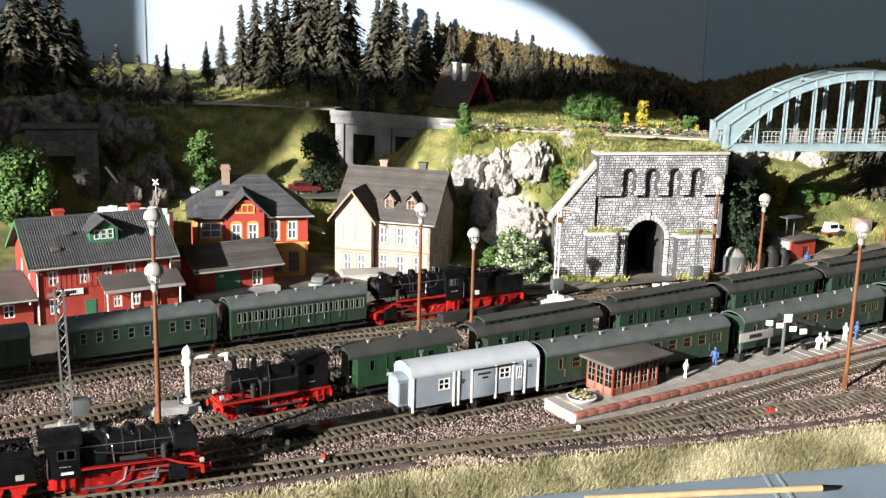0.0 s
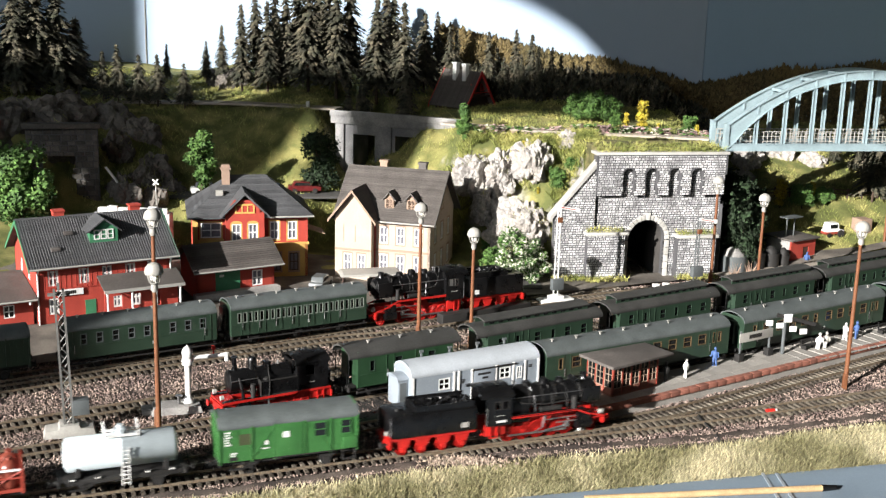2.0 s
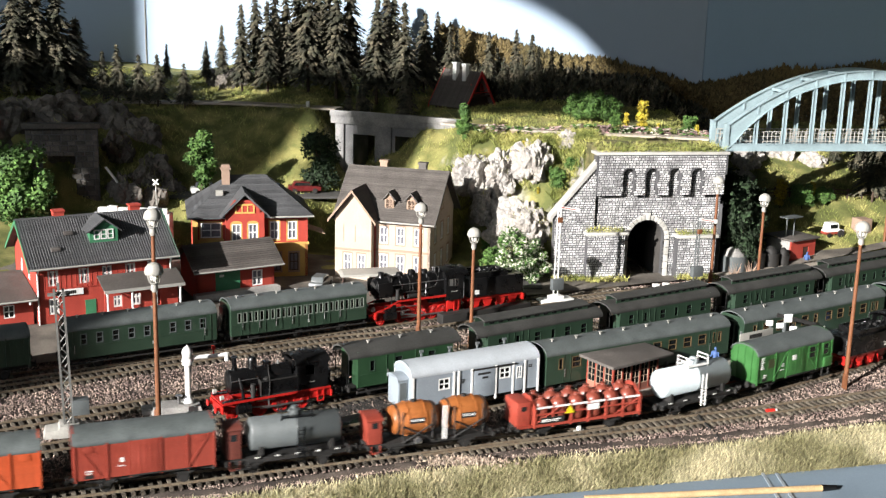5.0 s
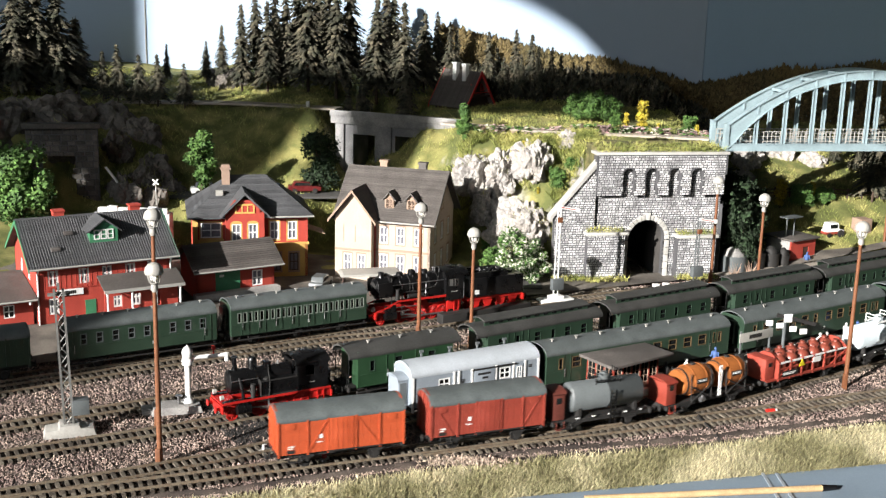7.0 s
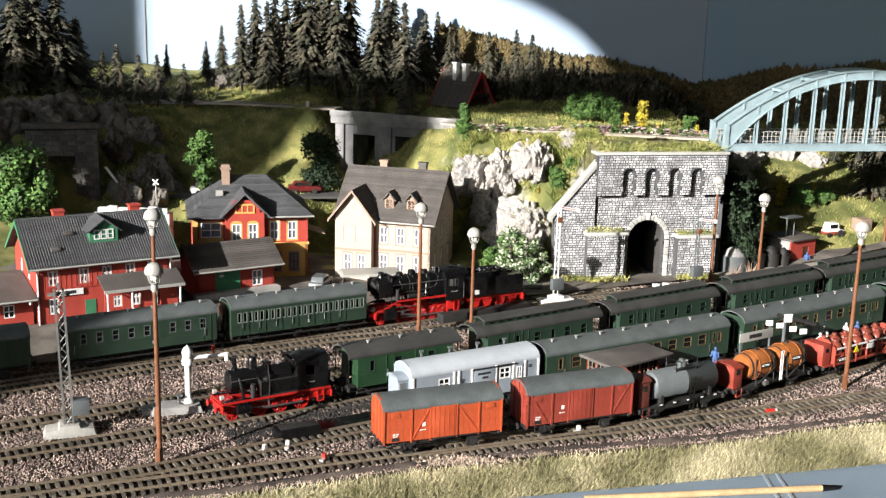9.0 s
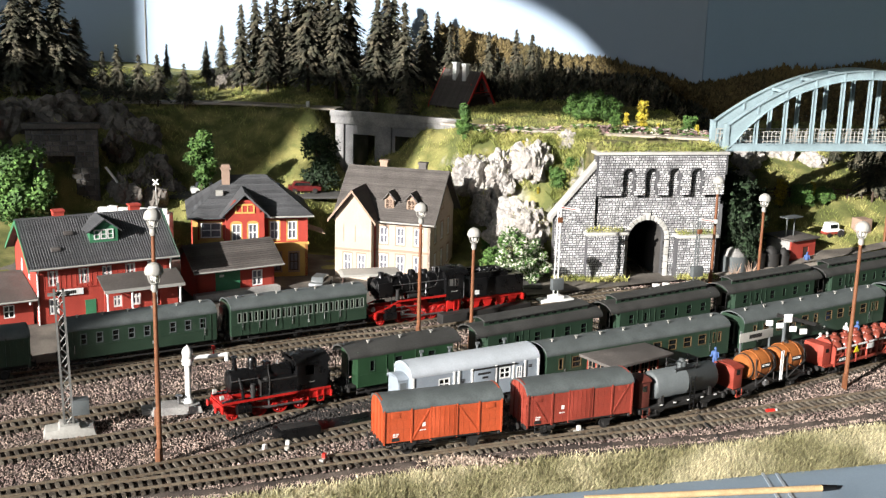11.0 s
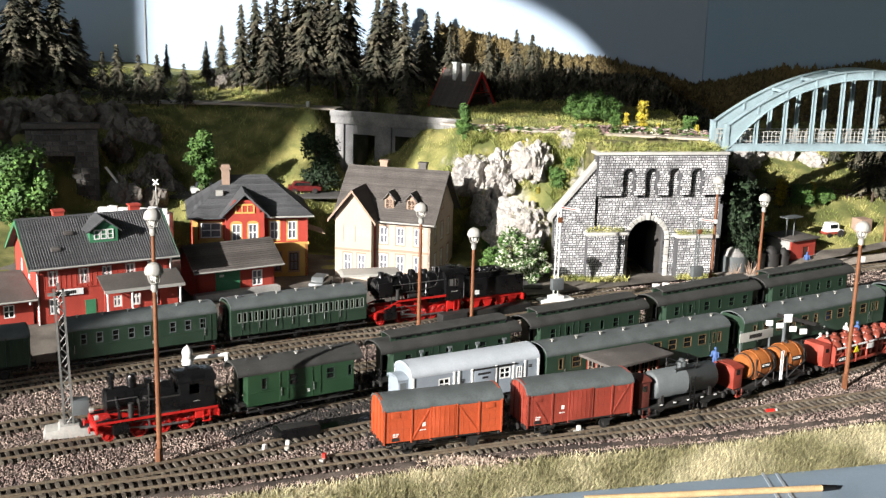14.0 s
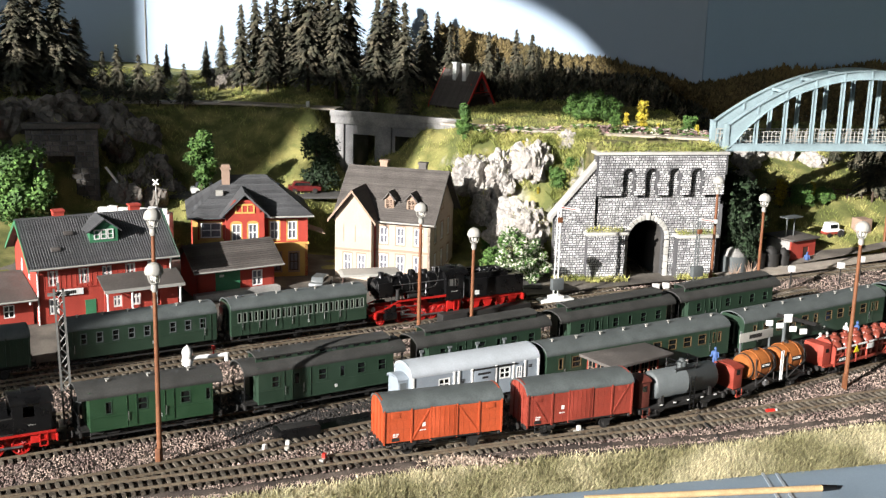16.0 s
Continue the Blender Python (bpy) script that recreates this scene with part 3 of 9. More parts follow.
    bars(th, h * 0.1, -(W / 2 + 0.09), 1.75, [3, 3], WHITE_PAINT, 0.06, 0.09)
    return taller(th, 1.16)


def boxcar(name, label, L, body, side_roof, braces, W=3.2, spin=True, eave=3.7, rise=0.75, bottom=1.25, hood=False):
    """A two-axle covered goods wagon with a sliding door, posts, diagonal braces and vents."""
    th = thing(name, label, "goods wagon", at(0, 0, 0), "freight wagons")
    for s in (-1, 1):
        b = Mesh().box(-L / 2, L / 2, s * (W / 2 - 0.06) - 0.06, s * (W / 2 - 0.06) + 0.06, bottom, eave)
        sd = part("side_wall", b, body, th)
        n = 18
        plank = mesh_of("plank", Mesh().box(0.008, L / n - 0.008, s * (W / 2 + 0.012) - 0.012, s * (W / 2 + 0.012) + 0.012, bottom, eave), body)
        for k in range(n):
            part("plank", plank, None, sd, m=at(-L / 2 + L * k / n, 0, 0))
        posts = [-L / 2 + 0.06, -L * 0.27, -L * 0.11, L * 0.11, L * 0.30, L / 2 - 0.06]
        for x in posts:
            part("post", Mesh().box(x - 0.07, x + 0.07, s * (W / 2 + 0.06) - 0.05, s * (W / 2 + 0.06) + 0.05, bottom - 0.12, eave), body, sd)
        for xa, za, xb, zb in braces:
            q = Mesh()
            dx, dz = xb - xa, zb - za
            ln = math.hypot(dx, dz)
            nx, nz = -dz / ln * 0.06, dx / ln * 0.06
            q.prism([(xa - nx, za - nz), (xb - nx, zb - nz), (xb + nx, zb + nz), (xa + nx, za + nz)], "y", s * (W / 2 + 0.05) - 0.03, s * (W / 2 + 0.05) + 0.03)
            part("brace", q, body, sd)
        dr = part("sliding_door", Mesh().box(-L * 0.1, L * 0.1, s * (W / 2 + 0.09) - 0.03, s * (W / 2 + 0.09) + 0.03, bottom + 0.05, eave - 0.05), body, th, bevel=0.02)
        g = Mesh()
        for k in range(5):
            x = -L * 0.1 + L * 0.2 * (k + 0.5) / 5
            g.box(x - 0.02, x + 0.02, s * (W / 2 + 0.13) - 0.012, s * (W / 2 + 0.13) + 0.012, bottom + 0.1, eave - 0.1)
        part("door_batten", g, body, dr)
        part("door_rail", Mesh().box(-L * 0.12, L * 0.32, s * (W / 2 + 0.16) - 0.03, s * (W / 2 + 0.16) + 0.03, bottom - 0.02, bottom + 0.06), CHASSIS, th)
        for x in (-L * 0.4, L * 0.4):
            part("vent_flap", Mesh().box(x - 0.4, x + 0.4, s * (W / 2 + 0.04) - 0.03, s * (W / 2 + 0.04) + 0.03, eave - 0.62, eave - 0.22), body, th, bevel=0.015)
    for e in (-1, 1):
        pts = [(-W / 2, bottom), (W / 2, bottom)] + [(W / 2 * math.cos(a), eave + rise * math.sin(a)) for a in np.linspace(0, math.pi, 13)]
        part("end_wall", Mesh().prism(pts, "x", min(e * (L / 2 - 0.12), e * L / 2), max(e * (L / 2 - 0.12), e * L / 2)), body, th)
        for y in (-0.9, 0, 0.9):
            part("end_post", Mesh().box(min(e * L / 2, e * (L / 2 + 0.08)), max(e * L / 2, e * (L / 2 + 0.08)), y - 0.06, y + 0.06, bottom - 0.1, eave + rise * 0.7), body, th)
    rb = Mesh()
    arc_roof(rb, -L / 2 - 0.08, L / 2 + 0.08, W + 0.2, eave - 0.02, rise)
    part("roof", rb, side_roof, th, smooth=50)
    underframe(th, L, (-L * 0.28, L * 0.28), spin=spin)
    y = -(W / 2 + 0.1)
    bars(th, -L * 0.42, y + 0.03, bottom + 0.55, [5, 4], WHITE_PAINT, 0.07, 0.1)
    part("data_panel", Mesh().box(-L * 0.43, -L * 0.43 + 0.65, y + 0.04, y + 0.07, bottom + 0.08, bottom + 0.32), CHASSIS, th)
    part("data_plate", Mesh().box(-L * 0.18, -L * 0.18 + 0.28, y + 0.05, y + 0.08, bottom + 1.0, bottom + 1.3), WHITE_PAINT, th)
    bars(th, -L * 0.2, y + 0.05, bottom + 0.7, [5], WHITE_PAINT, 0.08, 0.08)
    return taller(th, 1.17)


def brake_cabin(th, x, mat, W=2.2, z1=3.6):
    c = part("brake_cabin", Mesh().box(x - 0.6, x + 0.6, -W / 2, W / 2, 1.3, z1), mat, th, bevel=0.04)
    rb = Mesh()
    arc_roof(rb, x - 0.7, x + 0.7, W + 0.2, z1 - 0.02, 0.3)
    part("cabin_roof", rb, mat, c)
    part("cabin_window", Mesh().box(x - 0.25, x + 0.25, -W / 2 - 0.02, -W / 2 + 0.02, 2.7, 3.2), WINDOW_DARK, c)
    part("cabin_step", Mesh().box(x - 0.4, x + 0.4, -1.6, -1.3, 0.6, 0.68).box(x - 0.42, x - 0.36, -1.5, -1.4, 0.6, 1.3).box(x + 0.36, x + 0.42, -1.5, -1.4, 0.6, 1.3), mat, c)


def tank_wagon(name, label, L, tank_mat, cabin=None, spin=True):
    th = thing(name, label, "tank wagon", at(0, 0, 0), "freight wagons")
    underframe(th, L, (-L * 0.28, L * 0.28), spin=spin)
    x0, x1, r, zc = (-L / 2 + (2.0 if cabin else 0.5)), L / 2 - 0.5, 1.25, 2.75
    prof = [(0, x0)] + [(r * math.sin(a), x0 + 0.35 * (1 - math.cos(a))) for a in (0.4, 0.8, 1.2, 1.57)] + [(r, (x0 + x1) / 2 - 0.03), (r + 0.02, (x0 + x1) / 2), (r, (x0 + x1) / 2 + 0.03)]
    prof += [(r * math.sin(a), x1 - 0.35 * (1 - math.cos(a))) for a in (1.57, 1.2, 0.8, 0.4)] + [(0, x1)]
    tk = part("tank", Mesh().lathe(prof, 32, Matrix.Translation((0, 0, zc)), axis="x"), tank_mat, th, smooth=40)
    xm = (x0 + x1) / 2
    part("dome", Mesh().lathe([(0.5, 0), (0.5, 0.45), (0.4, 0.52), (0.28, 0.55), (0.26, 0.72), (0, 0.74)], 16, Matrix.Translation((xm, 0, zc + r - 0.1))), tank_mat, tk)
    for x in (x0 + 1.0, x1 - 1.0):
        part("saddle", Mesh().prism([(-1.1, 1.2), (1.1, 1.2), (1.0, 2.2), (0.6, 1.75), (0, 1.6), (-0.6, 1.75), (-1.0, 2.2)], "x", x - 0.15, x + 0.15), CHASSIS, th)
    hand = WHITE_PAINT if tank_mat is not TANK_GREY else BLACK
    lad = Mesh()
    for x in (xm - 0.05, xm + 0.45):
        lad.box(x - 0.04, x + 0.04, -1.62, -1.52, 0.6, zc + 0.7)
    for k in range(9):
        lad.box(xm - 0.05, xm + 0.45, -1.6, -1.54, 0.75 + k * 0.3, 0.8 + k * 0.3)
    part("ladder", lad, hand, th)
    for x in (xm - 1.2, xm + 1.3):
        rl = Mesh()
        rl.rod((x, -0.7, zc + r - 0.3), (x, -0.7, zc + r + 0.75), 0.05, n=5).rod((x, 0.7, zc + r - 0.3), (x, 0.7, zc + r + 0.75), 0.05, n=5)
        rl.rod((x, -0.7, zc + r + 0.75), (x, 0.7, zc + r + 0.75), 0.05, n=5).rod((x, -0.7, zc + r + 0.4), (x, 0.7, zc + r + 0.4), 0.04, n=5)
        part("railing", rl, hand, th)
    part("walkway", Mesh().box(xm - 1.2, xm + 1.3, -0.85, -0.45, zc + r - 0.02, zc + r + 0.04).box(xm - 1.2, xm + 1.3, 0.45, 0.85, zc + r - 0.02, zc + r + 0.04), hand, th)
    for k in range(5):
        x = x0 + 0.6 + k * (x1 - x0 - 1.2) / 4
        part("valve_box", Mesh().box(x - 0.25, x + 0.25, -1.35, -1.25, 1.2, 1.5), CHASSIS, th)
        bars(th, x - 0.2, -1.37, 1.28, [4], WHITE_PAINT, 0.06, 0.12)
    if cabin:
        brake_cabin(th, -L / 2 + 0.75, cabin)
    return taller(th, 1.09)


def barrel_wagon(name, label, L, spin=True):
    th = thing(name, label, "barrel wagon", at(0, 0, 0), "freight wagons")
    underframe(th, L, (-L * 0.28, L * 0.28), spin=spin)
    brake_cabin(th, -L / 2 + 0.7, RED_BROWN, 2.4, 3.4)
    for x in (-1.3, 3.3):
        prof = [(0, -1.95), (1.12, -1.95), (1.2, -1.85), (1.42, -0.8), (1.46, 0), (1.42, 0.8), (1.2, 1.85), (1.12, 1.95), (0, 1.95)]
        br = part("barrel", Mesh().lathe(prof, 36, Matrix.Translation((x, 0, 2.85)), axis="x"), ORANGE, th, smooth=30)
        for h, r in ((-1.6, 1.28), (-0.75, 1.45), (0.75, 1.45), (1.6, 1.28)):
            part("hoop", Mesh().lathe([(r - 0.03, h - 0.07), (r + 0.025, h - 0.07), (r + 0.025, h + 0.07), (r - 0.03, h + 0.07)], 36, Matrix.Translation((x, 0, 2.85)), axis="x"), CHASSIS if abs(h) > 1 else ORANGE, br)
        for s in (-1, 1):
            c = Mesh()
            for a, d in (((-1.3, 1.3), (1.3, 2.7)), ((-1.3, 2.7), (1.3, 1.3))):
                c.rod((x + a[0], s * 1.5, a[1]), (x + d[0], s * 1.5, d[1]), 0.07, n=4)
            c.rod((x - 1.3, s * 1.45, 1.2), (x - 1.3, s * 1.25, 3.9), 0.06, n=4).rod((x + 1.3, s * 1.45, 1.2), (x + 1.3, s * 1.25, 3.9), 0.06, n=4)
            part("cradle", c, CHASSIS, th)
        pl = part("name_plate", Mesh().box(x - 0.75, x + 0.55, -1.52, -1.47, 2.9, 3.35), CHASSIS, br)
        bars(pl, x - 0.65, -1.53, 3.18, [12, 12], WHITE_PAINT, 0.06, 0.07)
        part("bung", Mesh().rod((x, 0, 4.25), (x, 0, 4.45), 0.25), CHASSIS, br)
    part("ladder", Mesh().box(0.9, 1.0, -1.5, -1.4, 1.2, 4.2).box(1.15, 1.25, -1.5, -1.4, 1.2, 4.2), WHITE_PAINT, th)
    part("valve", Mesh().rod((-1.6, -1.6, 1.35), (-1.1, -1.6, 1.35), 0.24, n=10).rod((-1.35, -1.6, 1.3), (-1.35, -1.6, 1.75), 0.13), STEEL, th)
    return th


POT_RED = material("pot_wagon_red", (0.33, 0.055, 0.035), 0.5, vary=0.2, size=70, bump=0.05)


def pot_wagon(name, label, L, spin=True):
    """An open framed wagon with two rows of round clay-coloured pots."""
    th = thing(name, label, "pot wagon", at(0, 0, 0), "freight wagons")
    underframe(th, L, (-L * 0.28, L * 0.28), spin=spin)
    part("floor", Mesh().box(-L / 2, L / 2, -1.5, 1.5, 1.2, 1.35), RED_BROWN, th)
    x0 = -L / 2 + 1.6
    n = 6
    for s in (-1, 1):
        f = Mesh()
        f.box(x0, L / 2, s * 1.5 - 0.07, s * 1.5 + 0.07, 1.2, 1.45).box(x0, L / 2, s * 1.5 - 0.07, s * 1.5 + 0.07, 2.25, 2.38)
        part("side_frame", f, POT_RED, th)
        part("top_rail", Mesh().box(x0, L / 2, s * 1.5 - 0.08, s * 1.5 + 0.08, 2.86, 3.0), WHITE_PAINT if s < 0 else POT_RED, th)
        for k in range(n + 1):
            x = x0 + (L / 2 - x0) * k / n
            part("stanchion", Mesh().box(x - 0.09, x + 0.09, s * 1.52 - 0.08, s * 1.52 + 0.08, 1.1, 3.05), POT_RED, th)
        part("brace", Mesh().rod((x0, s * 1.52, 1.5), (x0 + 2.4, s * 1.52, 2.8), 0.07, n=4).rod((L / 2, s * 1.52, 2.8), (L / 2 - 2.6, s * 1.52, 1.5), 0.07, n=4), POT_RED, th)
    for e, x in ((-1, x0), (1, L / 2 - 0.06)):
        part("end_frame", Mesh().prism([(-1.5, 1.2), (1.5, 1.2), (1.5, 3.1), (0.5, 3.75), (-0.5, 3.75), (-1.5, 3.1)], "x", x - 0.06, x + 0.06), POT_RED, th)
    pm = Mesh().lathe([(0, 1.35), (0.55, 1.36), (0.72, 1.6), (0.74, 2.4), (0.73, 2.95), (0.62, 3.25), (0.4, 3.45), (0.22, 3.52), (0.2, 3.62), (0.26, 3.66), (0.26, 3.74), (0, 3.78)], 20)
    me = mesh_of("pot", pm, material("clay_pot_glaze", (0.23, 0.055, 0.036), 0.35, vary=0.25, size=90, bump=0.05), smooth=40)
    for k in range(n):
        for s in (-1, 1):
            part("pot", me, None, th, m=at(x0 + (L / 2 - x0) * (k + 0.5) / n, s * 0.72, 0))
    c = part("brake_cabin", Mesh().box(-L / 2, -L / 2 + 1.3, -1.2, 1.2, 1.3, 3.5), POT_RED, th, bevel=0.05)
    part("cabin_window", Mesh().box(-L / 2 + 0.4, -L / 2 + 0.9, -1.23, -1.19, 2.7, 3.1), WINDOW_DARK, c)
    part("warning_plate", Mesh().prism([(-1.6, 2.2), (-0.7, 2.2), (-1.15, 2.95)], "y", -1.66, -1.62), material("warning_yellow", (0.75, 0.62, 0.02), 0.5), th)
    part("notice_plate", Mesh().box(0.6, 1.8, -1.66, -1.62, 2.25, 2.8), WHITE_PAINT, th)
    pb = part("data_panel", Mesh().box(-4.0, -1.7, -1.66, -1.62, 1.5, 2.05), CHASSIS, th)
    bars(pb, -3.9, -1.67, 1.8, [20, 17], WHITE_PAINT, 0.06, 0.09)
    return th


def steam_loco(name, label, tender=True, spin=True, number=True):
    """A ten-coupled tender engine: high boiler with fittings, cab, red frame, spoked wheels, valve gear."""
    th = thing(name, label, "steam locomotive", at(0, 0, 0), "steam engines")
    zb = 3.62
    bo = [(0, -3.0), (1.1, -3.0), (1.1, -2.9), (1.08, 2.6), (1.12, 2.62), (1.12, 2.72), (1.06, 2.74), (1.06, 5.5), (0.98, 5.56), (0.86, 5.6), (0.8, 5.7), (0.4, 5.8), (0, 5.82)]
    bl = part("boiler", Mesh().lathe(bo, 32, Matrix.Translation((0, 0, zb)), axis="x"), BLACK, th, smooth=30)
    for x in (-2.2, -1.0, 0.2, 1.5, 4.0):
        part("boiler_band", Mesh().lathe([(1.08, x - 0.05), (1.13, x - 0.05), (1.13, x + 0.05), (1.08, x + 0.05)], 32, Matrix.Translation((0, 0, zb)), axis="x"), CHASSIS, bl)
    part("smokebox_door", Mesh().lathe([(0, 5.98), (0.3, 5.95), (0.66, 5.82), (0.7, 5.7)], 20, Matrix.Translation((0, 0, zb)), axis="x"), CHASSIS, bl)
    part("door_hinge", Mesh().box(5.9, 5.98, -0.6, 0.5, zb + 0.2, zb + 0.28).box(5.9, 5.98, -0.6, 0.5, zb - 0.28, zb - 0.2), CHASSIS, bl)
    part("chimney", Mesh().lathe([(0.46, -0.1), (0.34, 0.06), (0.31, 0.42), (0.37, 0.46), (0.37, 0.56), (0.22, 0.56), (0.22, 0.3), (0, 0.3)], 18, Matrix.Translation((4.75, 0, zb + 1.0))), BLACK, bl)
    for nm, x, r, h in (("steam_dome", 0.8, 0.46, 0.52), ("sand_dome", 2.35, 0.42, 0.42), ("sand_dome", -0.9, 0.42, 0.4)):
        part(nm, Mesh().lathe([(r * 1.15, -0.2), (r, 0.06), (r * 0.97, h * 0.6), (r * 0.7, h * 0.9), (0, h)], 18, Matrix.Translation((x, 0, zb + 1.02))), BLACK, bl)
    part("preheater", Mesh().rod((3.75, -0.75, zb + 1.0), (3.75, 0.75, zb + 1.0), 0.28, n=14), BLACK, bl)
    for y in (-0.2, 0.2):
        part("safety_valve", Mesh().rod((-2.2, y, zb + 1.0), (-2.2, y, zb + 1.42), 0.08).rod((-2.2, y, zb + 1.42), (-2.2, y, zb + 1.5), 0.13), STEEL, bl)
    part("whistle", Mesh().rod((-2.7, 0.4, zb + 0.95), (-2.7, 0.4, zb + 1.4), 0.06), STEEL, bl)
    part("firebox", Mesh().box(-3.0, -1.0, -1.12, 1.12, 1.7, zb), BLACK, th, bevel=0.1)
    for s in (-1, 1):
        for k, pts in enumerate(([(5.3, s * 1.12, zb + 0.35), (-2.9, s * 1.17, zb + 0.35)], [(0.9, s * 0.55, zb + 1.05), (1.15, s * 1.12, zb + 0.1), (1.15, s * 1.22, 2.5)], [(-0.9, s * 0.6, zb + 1.0), (-0.6, s * 1.12, zb + 0.1), (-0.5, s * 1.22, 2.5)], [(2.3, s * 0.5, zb + 1.0), (2.55, s * 1.1, zb + 0.1), (2.6, s * 1.22, 2.5)], [(3.75, s * 0.75, zb + 1.0), (3.95, s * 1.16, zb + 0.2), (3.95, s * 1.28, 1.9)], [(-2.4, s * 0.9, zb + 0.75), (-1.8, s * 1.15, zb - 0.2), (0.4, s * 1.2, zb - 0.5), (3.0, s * 1.15, zb - 0.4)])):
            part("handrail" if k == 0 else "pipe", Mesh().tube(pts, 0.045 if k == 0 else 0.06), STEEL if k in (0, 2) else CHASSIS, bl)
        part("air_pump", Mesh().rod((3.25, s * 1.32, 2.5), (3.25, s * 1.32, 3.6), 0.26, n=12).rod((3.25, s * 1.32, 2.95), (3.25, s * 1.32, 3.1), 0.31, n=12), CHASSIS, th)
        part("air_tank", Mesh().rod((-0.1, s * 1.35, 2.75), (1.9, s * 1.35, 2.75), 0.22, n=12), CHASSIS, th)
        run = part("running_board", Mesh().box(-3.0, 4.2, s * 1.42 - 0.25, s * 1.42 + 0.2, 2.42, 2.5), BLACK, th)
        part("board_edge", Mesh().prism([(-3.0, 2.3), (3.3, 2.36), (4.4, 1.9), (6.2, 1.5), (6.2, 1.62), (4.45, 2.05), (3.35, 2.52), (-3.0, 2.52)], "y", s * 1.64 - 0.03, s * 1.64 + 0.03), WHEEL_RED, run)
        part("smoke_deflector", Mesh().prism([(3.9, 3.1), (5.7, 3.0), (5.75, 4.35), (4.0, 4.45)], "y", s * 1.5 - 0.04, s * 1.5 + 0.04), BLACK, th, bevel=0.02)
        part("deflector_stay", Mesh().rod((4.3, s * 1.48, 3.8), (4.3, s * 0.9, 3.9), 0.04, n=4).rod((5.3, s * 1.48, 3.8), (5.3, s * 0.9, 3.9), 0.04, n=4), CHASSIS, th)
        part("frame_plate", Mesh().box(-5.4, 6.0, s * 0.62 - 0.05, s * 0.62 + 0.05, 0.7, 1.9), WHEEL_RED, th)
        part("cylinder", Mesh().rod((3.5, s * 1.38, 1.05), (4.9, s * 1.38, 1.05), 0.46, n=16).rod((3.55, s * 1.38, 1.75), (4.85, s * 1.38, 1.75), 0.3, n=12).box(3.7, 4.7, s * 1.38 - 0.3, s * 1.38 + 0.3, 1.05, 1.75), BLACK, th)
        part("coupling_rod", Mesh().box(-3.0, 2.6, s * 1.12 - 0.04, s * 1.12 + 0.04, 0.5, 0.66), STEEL, th)
        part("connecting_rod", Mesh().rod((-0.1, s * 1.26, 0.58), (2.6, s * 1.26, 1.0), 0.09, n=6), STEEL, th)
        part("crosshead", Mesh().box(2.35, 2.75, s * 1.3 - 0.12, s * 1.3 + 0.12, 0.85, 1.25).box(1.6, 3.5, s * 1.3 - 0.05, s * 1.3 + 0.05, 1.28, 1.38), STEEL, th)
        part("valve_gear", Mesh().rod((0.3, s * 1.3, 1.7), (3.5, s * 1.3, 1.75), 0.06, n=5).rod((0.4, s * 1.32, 2.1), (0.2, s * 1.32, 1.1), 0.1, n=6).rod((2.7, s * 1.32, 1.75), (2.55, s * 1.32, 0.9), 0.05, n=5).rod((0.2, s * 1.34, 1.1), (-0.5, s * 1.34, 0.75), 0.06, n=5), STEEL, th)
        part("gear_hanger", Mesh().prism([(0.0, 2.4), (1.2, 2.4), (0.8, 1.5), (0.2, 1.5)], "y", s * 1.2 - 0.05, s * 1.2 + 0.05), WHEEL_RED, th)
        part("cab_step", Mesh().box(-4.9, -4.2, s * 1.45 - 0.1, s * 1.45 + 0.1, 0.7, 0.76).box(-4.9, -4.8, s * 1.45 - 0.05, s * 1.45 + 0.05, 0.7, 1.9).box(-4.3, -4.2, s * 1.45 - 0.05, s * 1.45 + 0.05, 0.7, 1.9), WHEEL_RED, th)
        part("ash_box", Mesh().box(-5.3, -3.4, s * 1.2 - 0.1, s * 1.2 + 0.1, 0.85, 1.85), WHEEL_RED, th, bevel=0.03)
        part("buffer", Mesh().rod((6.2, s * 1.0, 1.15), (6.75, s * 1.0, 1.15), 0.14).rod((6.75, s * 1.0, 1.15), (6.83, s * 1.0, 1.15), 0.28, n=12), WHEEL_RED, th)
        part("headlight", Mesh().rod((6.0, s * 0.95, 1.72), (6.3, s * 0.95, 1.72), 0.22, n=12), LAMP_CAP, th)
        c = part("cab_side", wall(Mesh(), -5.4, -3.0, 1.9, 4.55, [(-4.6, -4.1, 3.35, 4.05), (-3.95, -3.35, 3.35, 4.05)], s * 1.66 - 0.05, s * 1.66 + 0.05), BLACK, th)
        part("cab_window", wall(Mesh(), -4.65, -3.3, 3.3, 4.1, [(-4.58, -4.12, 3.37, 4.03), (-3.93, -3.37, 3.37, 4.03)], s * 1.72 - 0.02, s * 1.72 + 0.02), CHASSIS, c)
        part("cab_rail", Mesh().rod((-5.35, s * 1.78, 2.0), (-5.35, s * 1.78, 3.6), 0.04, n=5), STEEL, c)
        if number:
            part("number_plate", Mesh().box(-4.4, -3.5, s * 1.73 - 0.02, s * 1.73 + 0.02, 2.15, 2.35), WHITE_PAINT, c)
        bars(c, -4.5, s * 1.73, 2.75, [10], LAMP_CAP, 0.05, 0.06)
    part("buffer_beam", Mesh().box(6.0, 6.25, -1.6, 1.6, 0.85, 1.4), WHEEL_RED, th, bevel=0.03)
    part("front_platform", Mesh().box(5.0, 6.25, -1.5, 1.5, 1.4, 1.48), WHEEL_RED, th)
